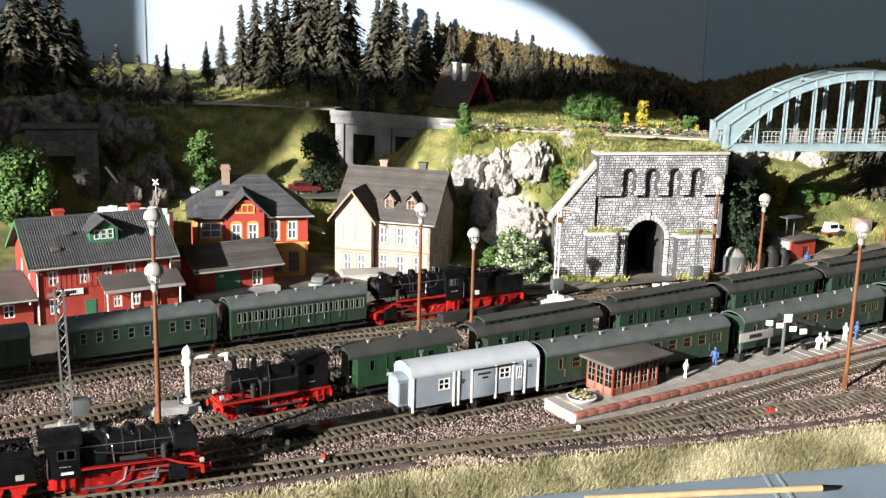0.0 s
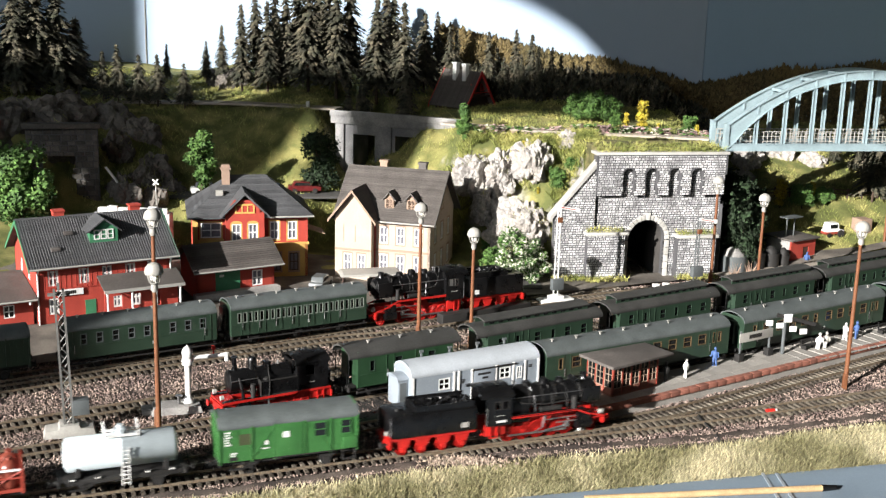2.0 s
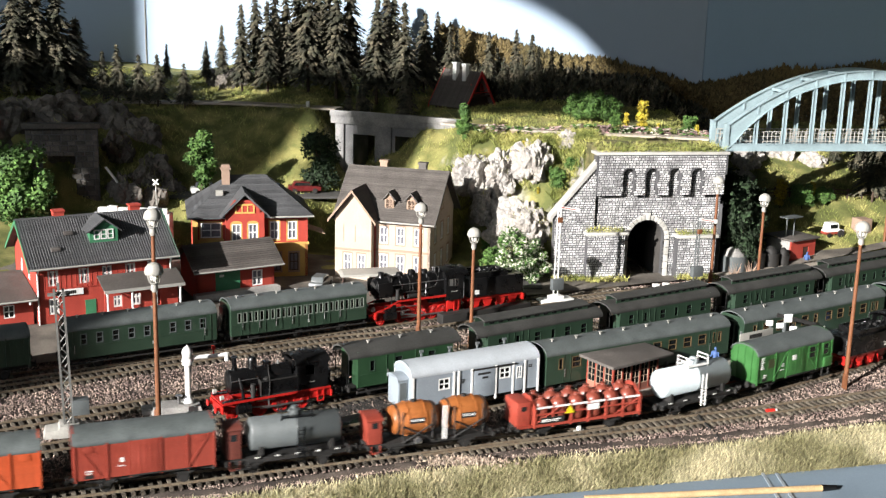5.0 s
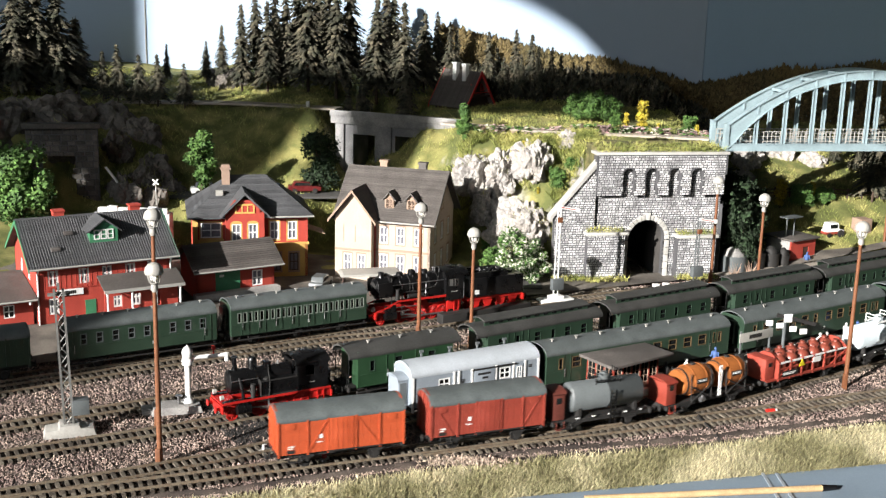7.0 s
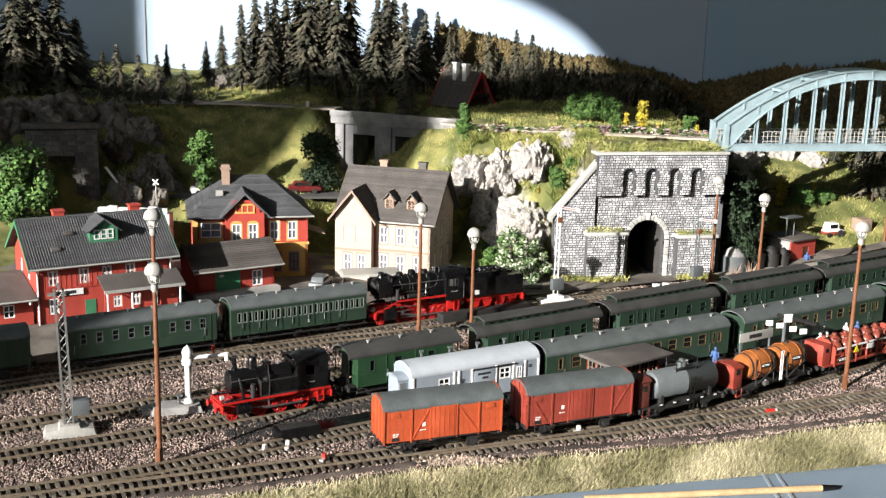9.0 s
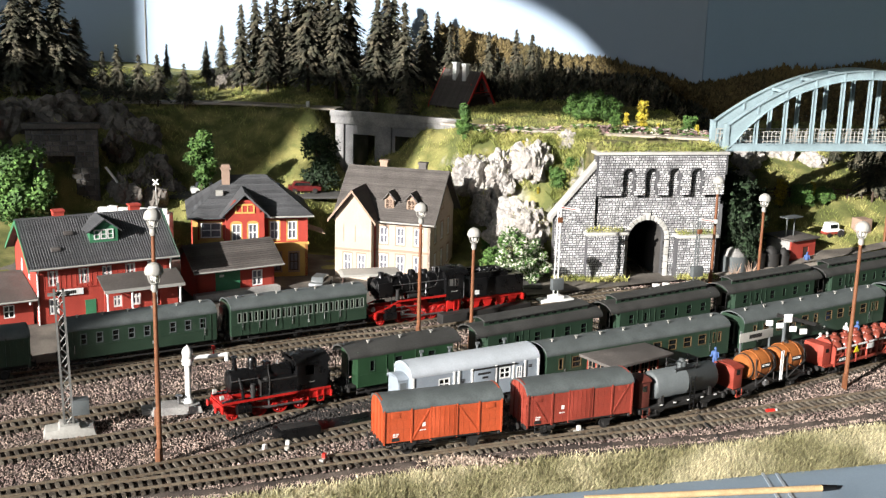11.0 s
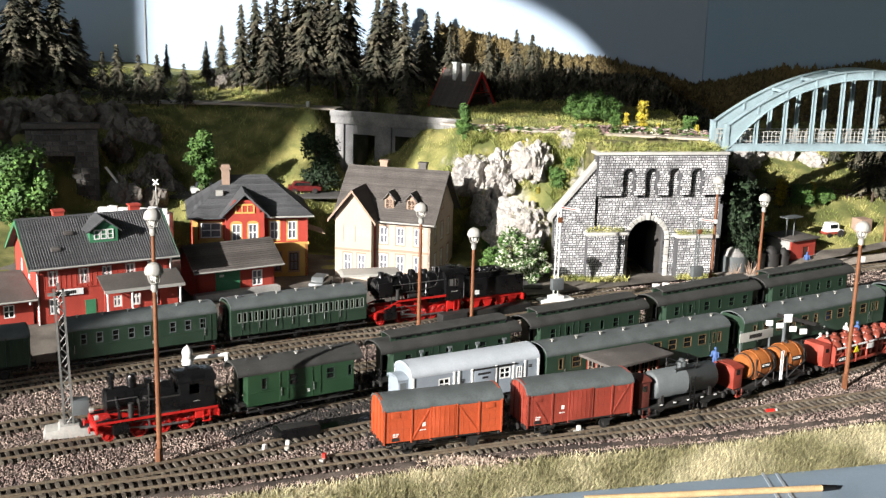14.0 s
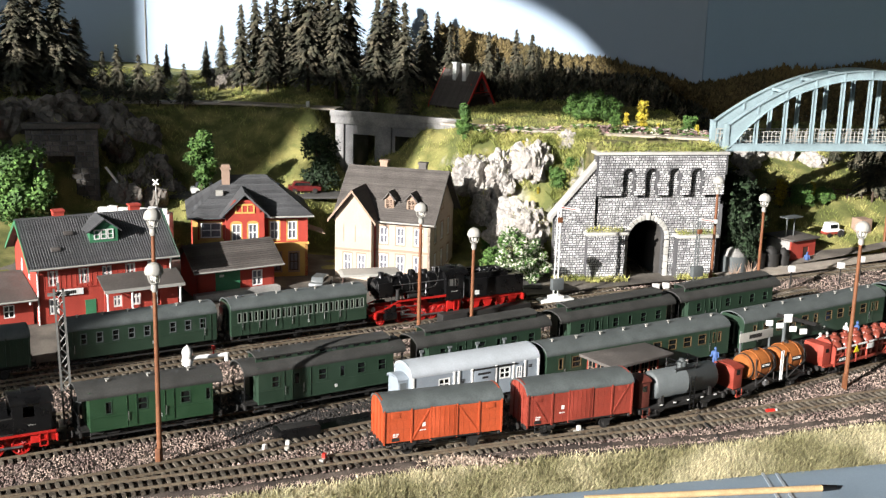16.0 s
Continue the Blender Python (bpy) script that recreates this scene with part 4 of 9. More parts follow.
    part("cab_front", Mesh().box(-3.1, -3.0, -1.6, 1.6, 1.9, 4.55), BLACK, th)
    rb = Mesh()
    arc_roof(rb, -5.9, -2.8, 3.55, 4.5, 0.55)
    ro = part("cab_roof", rb, BLACK, th, smooth=50)
    part("roof_vent", Mesh().box(-4.9, -3.9, -0.6, 0.6, 4.95, 5.15), BLACK, ro, bevel=0.05)
    for x in (-2.95, -1.55, -0.15, 1.25, 2.6):
        wheelset(th, x, 0.8, WHEEL_RED, 14, spin)
    wheelset(th, 5.2, 0.5, WHEEL_RED, 9, spin)
    if tender:
        t = part("tender_body", Mesh().box(-13.9, -6.2, -1.6, 1.6, 1.8, 3.75), BLACK, th, bevel=0.08)
        part("coal_bunker", wall(Mesh(), -11.6, -6.4, 3.7, 4.3, [], -1.35, -1.25).box(-11.6, -6.4, 1.25, 1.35, 3.7, 4.3).box(-11.7, -11.6, -1.35, 1.35, 3.7, 4.3), BLACK, t)
        co = Mesh()
        for _ in range(160):
            x, y = random.uniform(-11.4, -6.5), random.uniform(-1.1, 1.1)
            r = random.uniform(0.1, 0.2)
            co.lathe([(0, -r), (r * 0.8, -r * 0.4), (r, r * 0.2), (r * 0.5, r * 0.8), (0, r * 0.9)], 5, Matrix.Translation((x, y, 3.98 + 0.35 * (1 - abs(y)) + random.uniform(-0.1, 0.1))) @ Matrix.Rotation(random.random() * 6, 4, "X"))
        tagged(part("coal", co, BLACK, t, smooth=0), kind="stuff")
        part("water_hatch", Mesh().rod((-12.8, 0, 3.7), (-12.8, 0, 3.95), 0.4, n=16), BLACK, t)
        part("tender_lamp", Mesh().rod((-14.0, -0.9, 2.1), (-14.2, -0.9, 2.1), 0.2, n=10), LAMP_CAP, t)
        for y in (-1.5, 1.5):
            part("grab_rail", Mesh().rod((-13.95, y, 2.0), (-13.95, y, 3.6), 0.04, n=5), STEEL, t)
        fr = part("tender_frame", Mesh().box(-13.9, -6.2, -1.35, 1.35, 1.45, 1.8), WHEEL_RED, th)
        part("tender_buffer_beam", Mesh().box(-14.1, -13.9, -1.6, 1.6, 0.9, 1.6), WHEEL_RED, fr)
        for x in (-12.7, -11.0, -9.1, -7.4):
            wheelset(th, x, 0.58, WHEEL_RED, 9, spin)
            for s in (-1, 1):
                part("axle_guard", Mesh().prism([(x - 0.7, 1.45), (x + 0.7, 1.45), (x + 0.3, 0.45), (x - 0.3, 0.45)], "y", s * 1.15 - 0.06, s * 1.15 + 0.06).box(x - 0.2, x + 0.2, s * 1.25 - 0.08, s * 1.25 + 0.08, 0.4, 0.8), WHEEL_RED, fr)
        for s in (-1, 1):
            part("buffer", Mesh().rod((-14.1, s * 1.0, 1.15), (-14.6, s * 1.0, 1.15), 0.14).rod((-14.6, s * 1.0, 1.15), (-14.68, s * 1.0, 1.15), 0.28, n=12), CHASSIS, th)
            part("tender_plate", Mesh().box(-7.6, -7.0, s * 1.62 - 0.02, s * 1.62 + 0.02, 2.1, 2.55), WHITE_PAINT if not number else LAMP_CAP, t)
    return th


def tank_engine(name, label, spin=True):
    th = thing(name, label, "steam locomotive", at(0, 0, 0), "steam engines")
    bo = [(0, -1.6), (0.85, -1.6), (0.85, 2.6), (0.88, 2.62), (0.88, 4.2), (0.8, 4.26), (0.3, 4.34), (0, 4.35)]
    bl = part("boiler", Mesh().lathe(bo, 28, Matrix.Translation((0, 0, 2.95)), axis="x"), BLACK, th, smooth=30)
    part("chimney", Mesh().lathe([(0.42, -0.1), (0.25, 0.1), (0.21, 1.0), (0.3, 1.05), (0.3, 1.16), (0.17, 1.16), (0.17, 0.7), (0, 0.7)], 16, Matrix.Translation((3.6, 0, 3.75))), BLACK, bl)
    part("steam_dome", Mesh().lathe([(0.46, -0.15), (0.4, 0.1), (0.4, 0.75), (0.3, 0.92), (0, 0.98)], 18, Matrix.Translation((1.9, 0, 3.7))), BLACK, bl)
    part("sand_box", Mesh().box(0.2, 0.8, -0.35, 0.35, 3.7, 4.15), BLACK, bl, bevel=0.06)
    part("bell", Mesh().lathe([(0.16, 0), (0.1, 0.25), (0, 0.3)], 10, Matrix.Translation((-0.6, 0, 3.8))), STEEL, bl)
    for s in (-1, 1):
        tk = part("side_tank", Mesh().box(-1.85, 1.6, s * 1.15 - 0.35, s * 1.15 + 0.35, 1.75, 3.0), BLACK, th, smooth=0)
        part("tank_rim", Mesh().box(-1.85, 1.65, s * 1.52 - 0.03, s * 1.52 + 0.03, 2.92, 3.04).box(1.6, 1.66, s * 1.15 - 0.35, s * 1.15 + 0.38, 1.75, 3.04).box(-1.85, 1.65, s * 1.52 - 0.02, s * 1.52 + 0.02, 1.75, 1.85), CHASSIS, tk)
        part("handrail", Mesh().rod((1.7, s * 0.95, 3.15), (4.2, s * 0.95, 3.15), 0.04, n=5), STEEL, th)
        part("steam_pipe", Mesh().tube([(3.4, s * 0.75, 3.3), (3.3, s * 1.15, 2.5), (3.2, s * 1.25, 1.5)], 0.16, n=8), BLACK, th)
        part("sand_pipe", Mesh().tube([(0.5, s * 0.3, 3.9), (0.7, s * 0.95, 3.4), (0.8, s * 1.55, 3.0), (0.9, s * 1.58, 1.8)], 0.05), CHASSIS, th)
        part("air_pump", Mesh().rod((2.3, s * 1.2, 1.7), (2.3, s * 1.2, 2.8), 0.24, n=12).rod((2.3, s * 1.2, 2.15), (2.3, s * 1.2, 2.3), 0.29, n=12), CHASSIS, th)
        part("front_lamp", Mesh().rod((5.0, s * 0.95, 2.0), (5.3, s * 0.95, 2.0), 0.2, n=12), LAMP_CAP, th)
        part("tank_filler", Mesh().rod((1.0, s * 1.15, 3.0), (1.0, s * 1.15, 3.15), 0.25, n=12), CHASSIS, tk)
        part("valve_gear", Mesh().rod((0.2, s * 1.3, 1.35), (2.8, s * 1.3, 1.4), 0.06, n=5).rod((0.9, s * 1.3, 1.7), (0.8, s * 1.3, 0.9), 0.08, n=5), STEEL, th)
        run = part("running_board", Mesh().box(-5.2, 5.2, s * 1.3 - 0.25, s * 1.3 + 0.25, 1.62, 1.72), BLACK, th)
        part("board_edge", Mesh().box(-5.2, 5.2, s * 1.57 - 0.03, s * 1.57 + 0.03, 1.56, 1.74), WHEEL_RED, run)
        part("frame_plate", Mesh().box(-5.1, 5.0, s * 0.62 - 0.05, s * 0.62 + 0.05, 0.7, 1.6), WHEEL_RED, th)
        part("cylinder", Mesh().rod((2.6, s * 1.3, 0.95), (3.9, s * 1.3, 0.95), 0.4, n=16).box(2.8, 3.8, s * 1.3 - 0.25, s * 1.3 + 0.25, 1.2, 1.6), BLACK, th)
        part("coupling_rod", Mesh().box(-2.6, 1.6, s * 1.12 - 0.04, s * 1.12 + 0.04, 0.62, 0.76).rod((0, s * 1.2, 0.7), (2.7, s * 1.2, 0.95), 0.07, n=6), STEEL, th)
        part("cab_step", Mesh().box(-4.5, -3.9, s * 1.5 - 0.1, s * 1.5 + 0.1, 0.6, 0.66).box(-4.5, -3.9, s * 1.5 - 0.1, s * 1.5 + 0.1, 1.05, 1.1).box(-4.55, -4.45, s * 1.5 - 0.05, s * 1.5 + 0.05, 0.6, 1.6).box(-3.95, -3.85, s * 1.5 - 0.05, s * 1.5 + 0.05, 0.6, 1.6), WHEEL_RED, th)
        part("rear_frame", Mesh().box(-5.2, -3.2, s * 1.35 - 0.1, s * 1.35 + 0.1, 0.9, 1.6), WHEEL_RED, th, bevel=0.03)
        c = part("cab_side", wall(Mesh(), -4.9, -1.9, 1.7, 3.95, [(-3.6, -2.7, 2.9, 3.7)], s * 1.48 - 0.05, s * 1.48 + 0.05), BLACK, th)
        bars(c, -3.6, s * 1.55, 2.3, [7], LAMP_CAP, 0.05, 0.06)
        for e in (-1, 1):
            part("buffer", Mesh().rod((e * 5.3, s * 1.0, 1.15), (e * 5.75, s * 1.0, 1.15), 0.14).rod((e * 5.75, s * 1.0, 1.15), (e * 5.83, s * 1.0, 1.15), 0.28, n=12), WHEEL_RED if e > 0 else CHASSIS, th)
    for e in (-1, 1):
        part("buffer_beam", Mesh().box(min(e * 5.2, e * 5.35), max(e * 5.2, e * 5.35), -1.6, 1.6, 0.85, 1.4), WHEEL_RED, th, bevel=0.03)
    part("front_platform", Mesh().box(3.8, 5.3, -1.5, 1.5, 1.5, 1.6), WHEEL_RED, th)
    part("cab_front", wall(Mesh(), -1.5, 1.5, 1.7, 3.95, [(-1.1, -0.6, 3.2, 3.7), (0.6, 1.1, 3.2, 3.7)], -0.05, 0.05, Matrix.Translation((-1.9, 0, 0)) @ Matrix.Rotation(math.pi / 2, 4, "Z")), BLACK, th)
    part("cab_rear", wall(Mesh(), -1.5, 1.5, 1.7, 3.95, [(-1.1, -0.6, 3.2, 3.7), (0.6, 1.1, 3.2, 3.7)], -0.05, 0.05, Matrix.Translation((-4.9, 0, 0)) @ Matrix.Rotation(math.pi / 2, 4, "Z")), BLACK, th)
    part("coal_bunker", Mesh().box(-5.3, -4.9, -1.3, 1.3, 1.7, 3.0), BLACK, th)
    rb = Mesh()
    arc_roof(rb, -5.1, -1.7, 3.2, 3.9, 0.55)
    part("cab_roof", rb, BLACK, th, smooth=50)
    part("roof_vent", Mesh().box(-4.0, -2.8, -0.5, 0.5, 4.35, 4.6), BLACK, th, bevel=0.05)
    for x in (-2.5, -0.4, 1.6):
        wheelset(th, x, 0.78, WHEEL_RED, 12, spin)
    wheelset(th, 4.2, 0.55, WHEEL_RED, 9, spin)
    return taller(th, 1.16)


def fish_van(name, label, L=13.6, W=3.3):
    """A pale grey insulated van with posts, windows, doors and a bowed white-grey roof."""
    th = thing(name, label, "goods wagon", at(0, 0, 0), "platform train")
    bottom, eave, rise = 1.25, 3.75, 0.85
    for s in (-1, 1):
        holes = [(-4.1, -2.9, 2.35, 3.3), (2.4, 3.6, 2.45, 3.4)]
        if s > 0:
            holes = [(-c, -a, e, g) for a, c, e, g in holes]
        sd = part("side_wall", wall(Mesh(), -L / 2, L / 2, bottom, eave, holes, s * W / 2 - 0.07, s * W / 2 + 0.07), SILVER, th)
        for a, c, e, g in holes:
            window_in(sd, turned(a if s < 0 else c, s * (W / 2 + 0.06), e, s), c - a, g - e, WHITE_PAINT, 0.2, 1, 1, 0.1)
        for x in (-L / 2 + 0.08, -2.5, -2.0, -0.6, 2.0, 3.9, 5.2, L / 2 - 0.08):
            part("post", Mesh().box(x - 0.09, x + 0.09, s * (W / 2 + 0.1) - 0.06, s * (W / 2 + 0.1) + 0.06, bottom - 0.35, eave - 0.05), WHITE_PAINT, sd)
        d = part("sliding_door", Mesh().box(-0.4, 1.9, s * (W / 2 + 0.12) - 0.04, s * (W / 2 + 0.12) + 0.04, bottom, eave - 0.2), SILVER, th, bevel=0.03)
        d2 = part("side_door", Mesh().box(4.1, 5.0, s * (W / 2 + 0.1) - 0.03, s * (W / 2 + 0.1) + 0.03, bottom, eave - 0.3), SILVER, th, bevel=0.03)
        window_in(d2, turned(4.25 if s < 0 else -4.25, s * (W / 2 + 0.15), 2.3, s) if s < 0 else turned(4.85, s * (W / 2 + 0.15), 2.3, s), 0.6, 1.0, WHITE_PAINT, 0.12, 1, 1, 0.07)
        part("door_rail", Mesh().box(-0.6, 4.2, s * (W / 2 + 0.15) - 0.03, s * (W / 2 + 0.15) + 0.03, eave - 0.25, eave - 0.12), CHASSIS, th)
    bars(th, 0.0, -(W / 2 + 0.17), 3.1, [13], CHASSIS, 0.07, 0.16)
    bars(th, 0.5, -(W / 2 + 0.17), 2.75, [6], CHASSIS, 0.07, 0.16)
    bars(th, 5.6, -(W / 2 + 0.1), 3.2, [5, 5], CHASSIS, 0.05, 0.09)
    bars(th, -1.8, -(W / 2 + 0.1), 2.9, [6, 6, 5], CHASSIS, 0.04, 0.08)
    for e in (-1, 1):
        pts = [(-W / 2, bottom), (W / 2, bottom)] + [(W / 2 * math.cos(a), eave + rise * math.sin(a)) for a in np.linspace(0, math.pi, 13)]
        part("end_wall", Mesh().prism(pts, "x", min(e * (L / 2 - 0.12), e * L / 2), max(e * (L / 2 - 0.12), e * L / 2)), SILVER, th)
    c = part("brake_cabin", Mesh().box(-L / 2 - 1.0, -L / 2, -1.0, 1.0, 1.3, 3.5), SILVER, th, bevel=0.05)
    part("cabin_door", Mesh().box(-L / 2 - 0.85, -L / 2 - 0.2, -1.05, -1.0, 1.5, 3.2), TANK_GREY, c)
    rb = Mesh()
    arc_roof(rb, -L / 2 - 1.1, -L / 2 + 0.05, 2.2, 3.45, 0.3)
    part("cabin_roof", rb, SILVER, c)
    rb = Mesh()
    arc_roof(rb, -L / 2 - 0.06, L / 2 + 0.06, W + 0.22, eave - 0.02, rise)
    ro = part("roof", rb, material("pale_roof", (0.46, 0.50, 0.54), 0.5, vary=0.12, size=60), th, smooth=50)
    for x in (-4.5, -1.5, 1.5, 4.5):
        part("roof_vent", Mesh().rod((x, 0.9, eave + 0.6), (x, 0.9, eave + 1.15), 0.12).rod((x - 0.2, 0.9, eave + 1.15), (x + 0.2, 0.9, eave + 1.15), 0.12), TANK_GREY, ro)
    underframe(th, L, (-4.2, 0, 4.2), spin=False)
    return taller(th, 1.17)


def green_van(name, label, L, spin=True, platform=False, body=BRIGHT_GREEN):
    th = boxcar(name, label, L, body, ROOF_GREY, [(L * 0.12, 3.5, L * 0.29, 1.5), (-L * 0.12, 3.4, -L * 0.25, 1.6)], spin=spin, W=3.25)
    for x, w, h in ((L * 0.22, 0.9, 0.9), (L * 0.41, 0.75, 0.85)):
        wn = part("window", wall(Mesh(), x - w / 2 - 0.1, x + w / 2 + 0.1, 2.8, 4.1, [(x - w / 2, x + w / 2, 2.9, 3.4), (x - w / 2, x + w / 2, 3.48, 4.0)], -1.76, -1.68), body, th)
        part("pane", Mesh().box(x - w / 2, x + w / 2, -1.73, -1.7, 2.9, 4.0), WINDOW_DARK, wn)
    part("faded_panel", Mesh().box(-L * 0.36, -L * 0.27, -1.68, -1.65, 2.8, 3.7), material("worn_panel_olive", (0.06, 0.07, 0.03), 0.6), th)
    part("notice_plate", Mesh().box(-L * 0.05, -L * 0.05 + 0.5, -1.78, -1.74, 3.1, 3.6), WHITE_PAINT, th)
    bars(th, -L * 0.46, -1.7, 3.9, [5, 4, 5, 3, 4, 5], WHITE_PAINT, 0.07, 0.13)
    part("switch_box", Mesh().box(L * 0.38, L * 0.49, -1.95, -1.7, 1.6, 2.6), body, th, bevel=0.04)
    part("corner_step", Mesh().box(L * 0.38, L * 0.48, -1.85, -1.55, 0.6, 0.68).box(L * 0.38, L * 0.39, -1.75, -1.65, 0.6, 1.6).box(L * 0.47, L * 0.48, -1.75, -1.65, 0.6, 1.6), CHASSIS, th)
    return th
# ---- buildings ----
GREEN_TRIM = material("green_trim", (0.05, 0.20, 0.10), 0.5, vary=0.15)
STONE_WALL = material("portal_stone", (0.42, 0.42, 0.43), 0.9, vary=0.3, size=60, fine=600, bump=0.4, other=(0.56, 0.56, 0.56), piece=0.4)
MORTAR = material("portal_joints", (0.085, 0.085, 0.09), 0.95, vary=0.3)
CAP_STONE = material("cap_stone", (0.48, 0.47, 0.44), 0.85, vary=0.2, size=60, bump=0.25, piece=0.15)


def tiled_slope(parent, a, b, c, d, mat, rows=18, name="roof_slope", thick=0.14, ribs=0):
    """A roof slope between eave ends a, b and ridge ends d, c, laid in overlapping courses or with upright ribs."""
    a, b, c, d = (Vector(p) for p in (a, b, c, d))
    n = (b - a).cross(d - a).normalized()
    if n.z < 0:
        n = -n
    m = Mesh()
    own = parent.parent is None
    ob = part(name, Mesh().add([a - n * thick, b - n * thick, c - n * thick, d - n * thick, a - n * 0.05, b - n * 0.05, c - n * 0.05, d - n * 0.05], [(0, 1, 5, 4), (1, 2, 6, 5), (2, 3, 7, 6), (3, 0, 4, 7), (4, 5, 6, 7), (0, 3, 2, 1)]), mat, parent, smooth=0) if own else None
    for k in range(rows):
        t0, t1 = k / rows, (k + 1) / rows
        p, q = a.lerp(d, t0), b.lerp(c, t0)
        r, s = b.lerp(c, min(1, t1 + 0.1 / rows)), a.lerp(d, min(1, t1 + 0.1 / rows))
        lift = n * 0.05
        vs = [p - n * thick + lift, q - n * thick + lift, r - n * thick, s - n * thick, p + lift, q + lift, r, s]
        m.add(vs, [(0, 1, 5, 4), (1, 2, 6, 5), (2, 3, 7, 6), (3, 0, 4, 7), (4, 5, 6, 7), (0, 3, 2, 1)])
        if own:
            part("tile_course", m, mat, ob, smooth=0)
            m = Mesh()
    ob = ob or part(name, m, mat, parent, smooth=0)
    if ribs:
        g = Mesh()
        for k in range(ribs + 1):
            t = k / ribs
            p, q = a.lerp(b, t) + n * 0.06, d.lerp(c, t) + n * 0.03
            g.rod(p, q, 0.07, n=5)
        part("tile_ribs", g, mat, ob)
    return ob


def gutter(parent, p, q, mat):
    part("gutter", Mesh().rod(p, q, 0.12, n=6), mat, parent)


def wall_face(parent, m, w, h0, h1, wins, mat, frame_mat, name="wall", thick=0.35, gable=None, trim=None, arched=False, bars_x=1, bars_z=1, edge=0.16, pane_mat=None):
    """A wall in the plane x-z of m, outside towards -y, with windows (x, z, w, h)."""
    b = Mesh()
    wall(b, 0, w, h0, h1, [(x, x + a, z, z + c) for x, z, a, c in wins], 0, thick)
    if gable:
        b.prism([(0, h1), (w, h1), (gable[0], gable[1])], "y", 0, thick)
    ob = part(name, b, mat, parent, m=m)
    for x, z, a, c in wins:
        wi = window_in(ob, at(x, 0.06, z), a, c, frame_mat, 0.3, bars_x, bars_z, edge, pane_mat=pane_mat or CURTAIN_PANE)
        if trim:
            t = Mesh().box(x - 0.16, x + a + 0.16, -0.1, -0.004, z - 0.2, z - 0.02)
            if arched:
                t.prism([(x - 0.14, z + c)] + [(x + a / 2 + (a / 2 + 0.14) * math.cos(q), z + c + 0.02 + 0.38 * math.sin(q)) for q in np.linspace(math.pi, 0, 9)] + [(x + a + 0.14, z + c)], "y", -0.09, -0.004)
            else:
                t.box(x - 0.16, x + a + 0.16, -0.1, -0.004, z + c + 0.02, z + c + 0.22)
            t.box(x - 0.16, x - 0.01, -0.07, -0.004, z - 0.02, z + c + 0.02).box(x + a + 0.01, x + a + 0.16, -0.07, -0.004, z - 0.02, z + c + 0.02)
            part("window_surround", t, trim, wi, m=at(-x, 0, -z))
    return ob


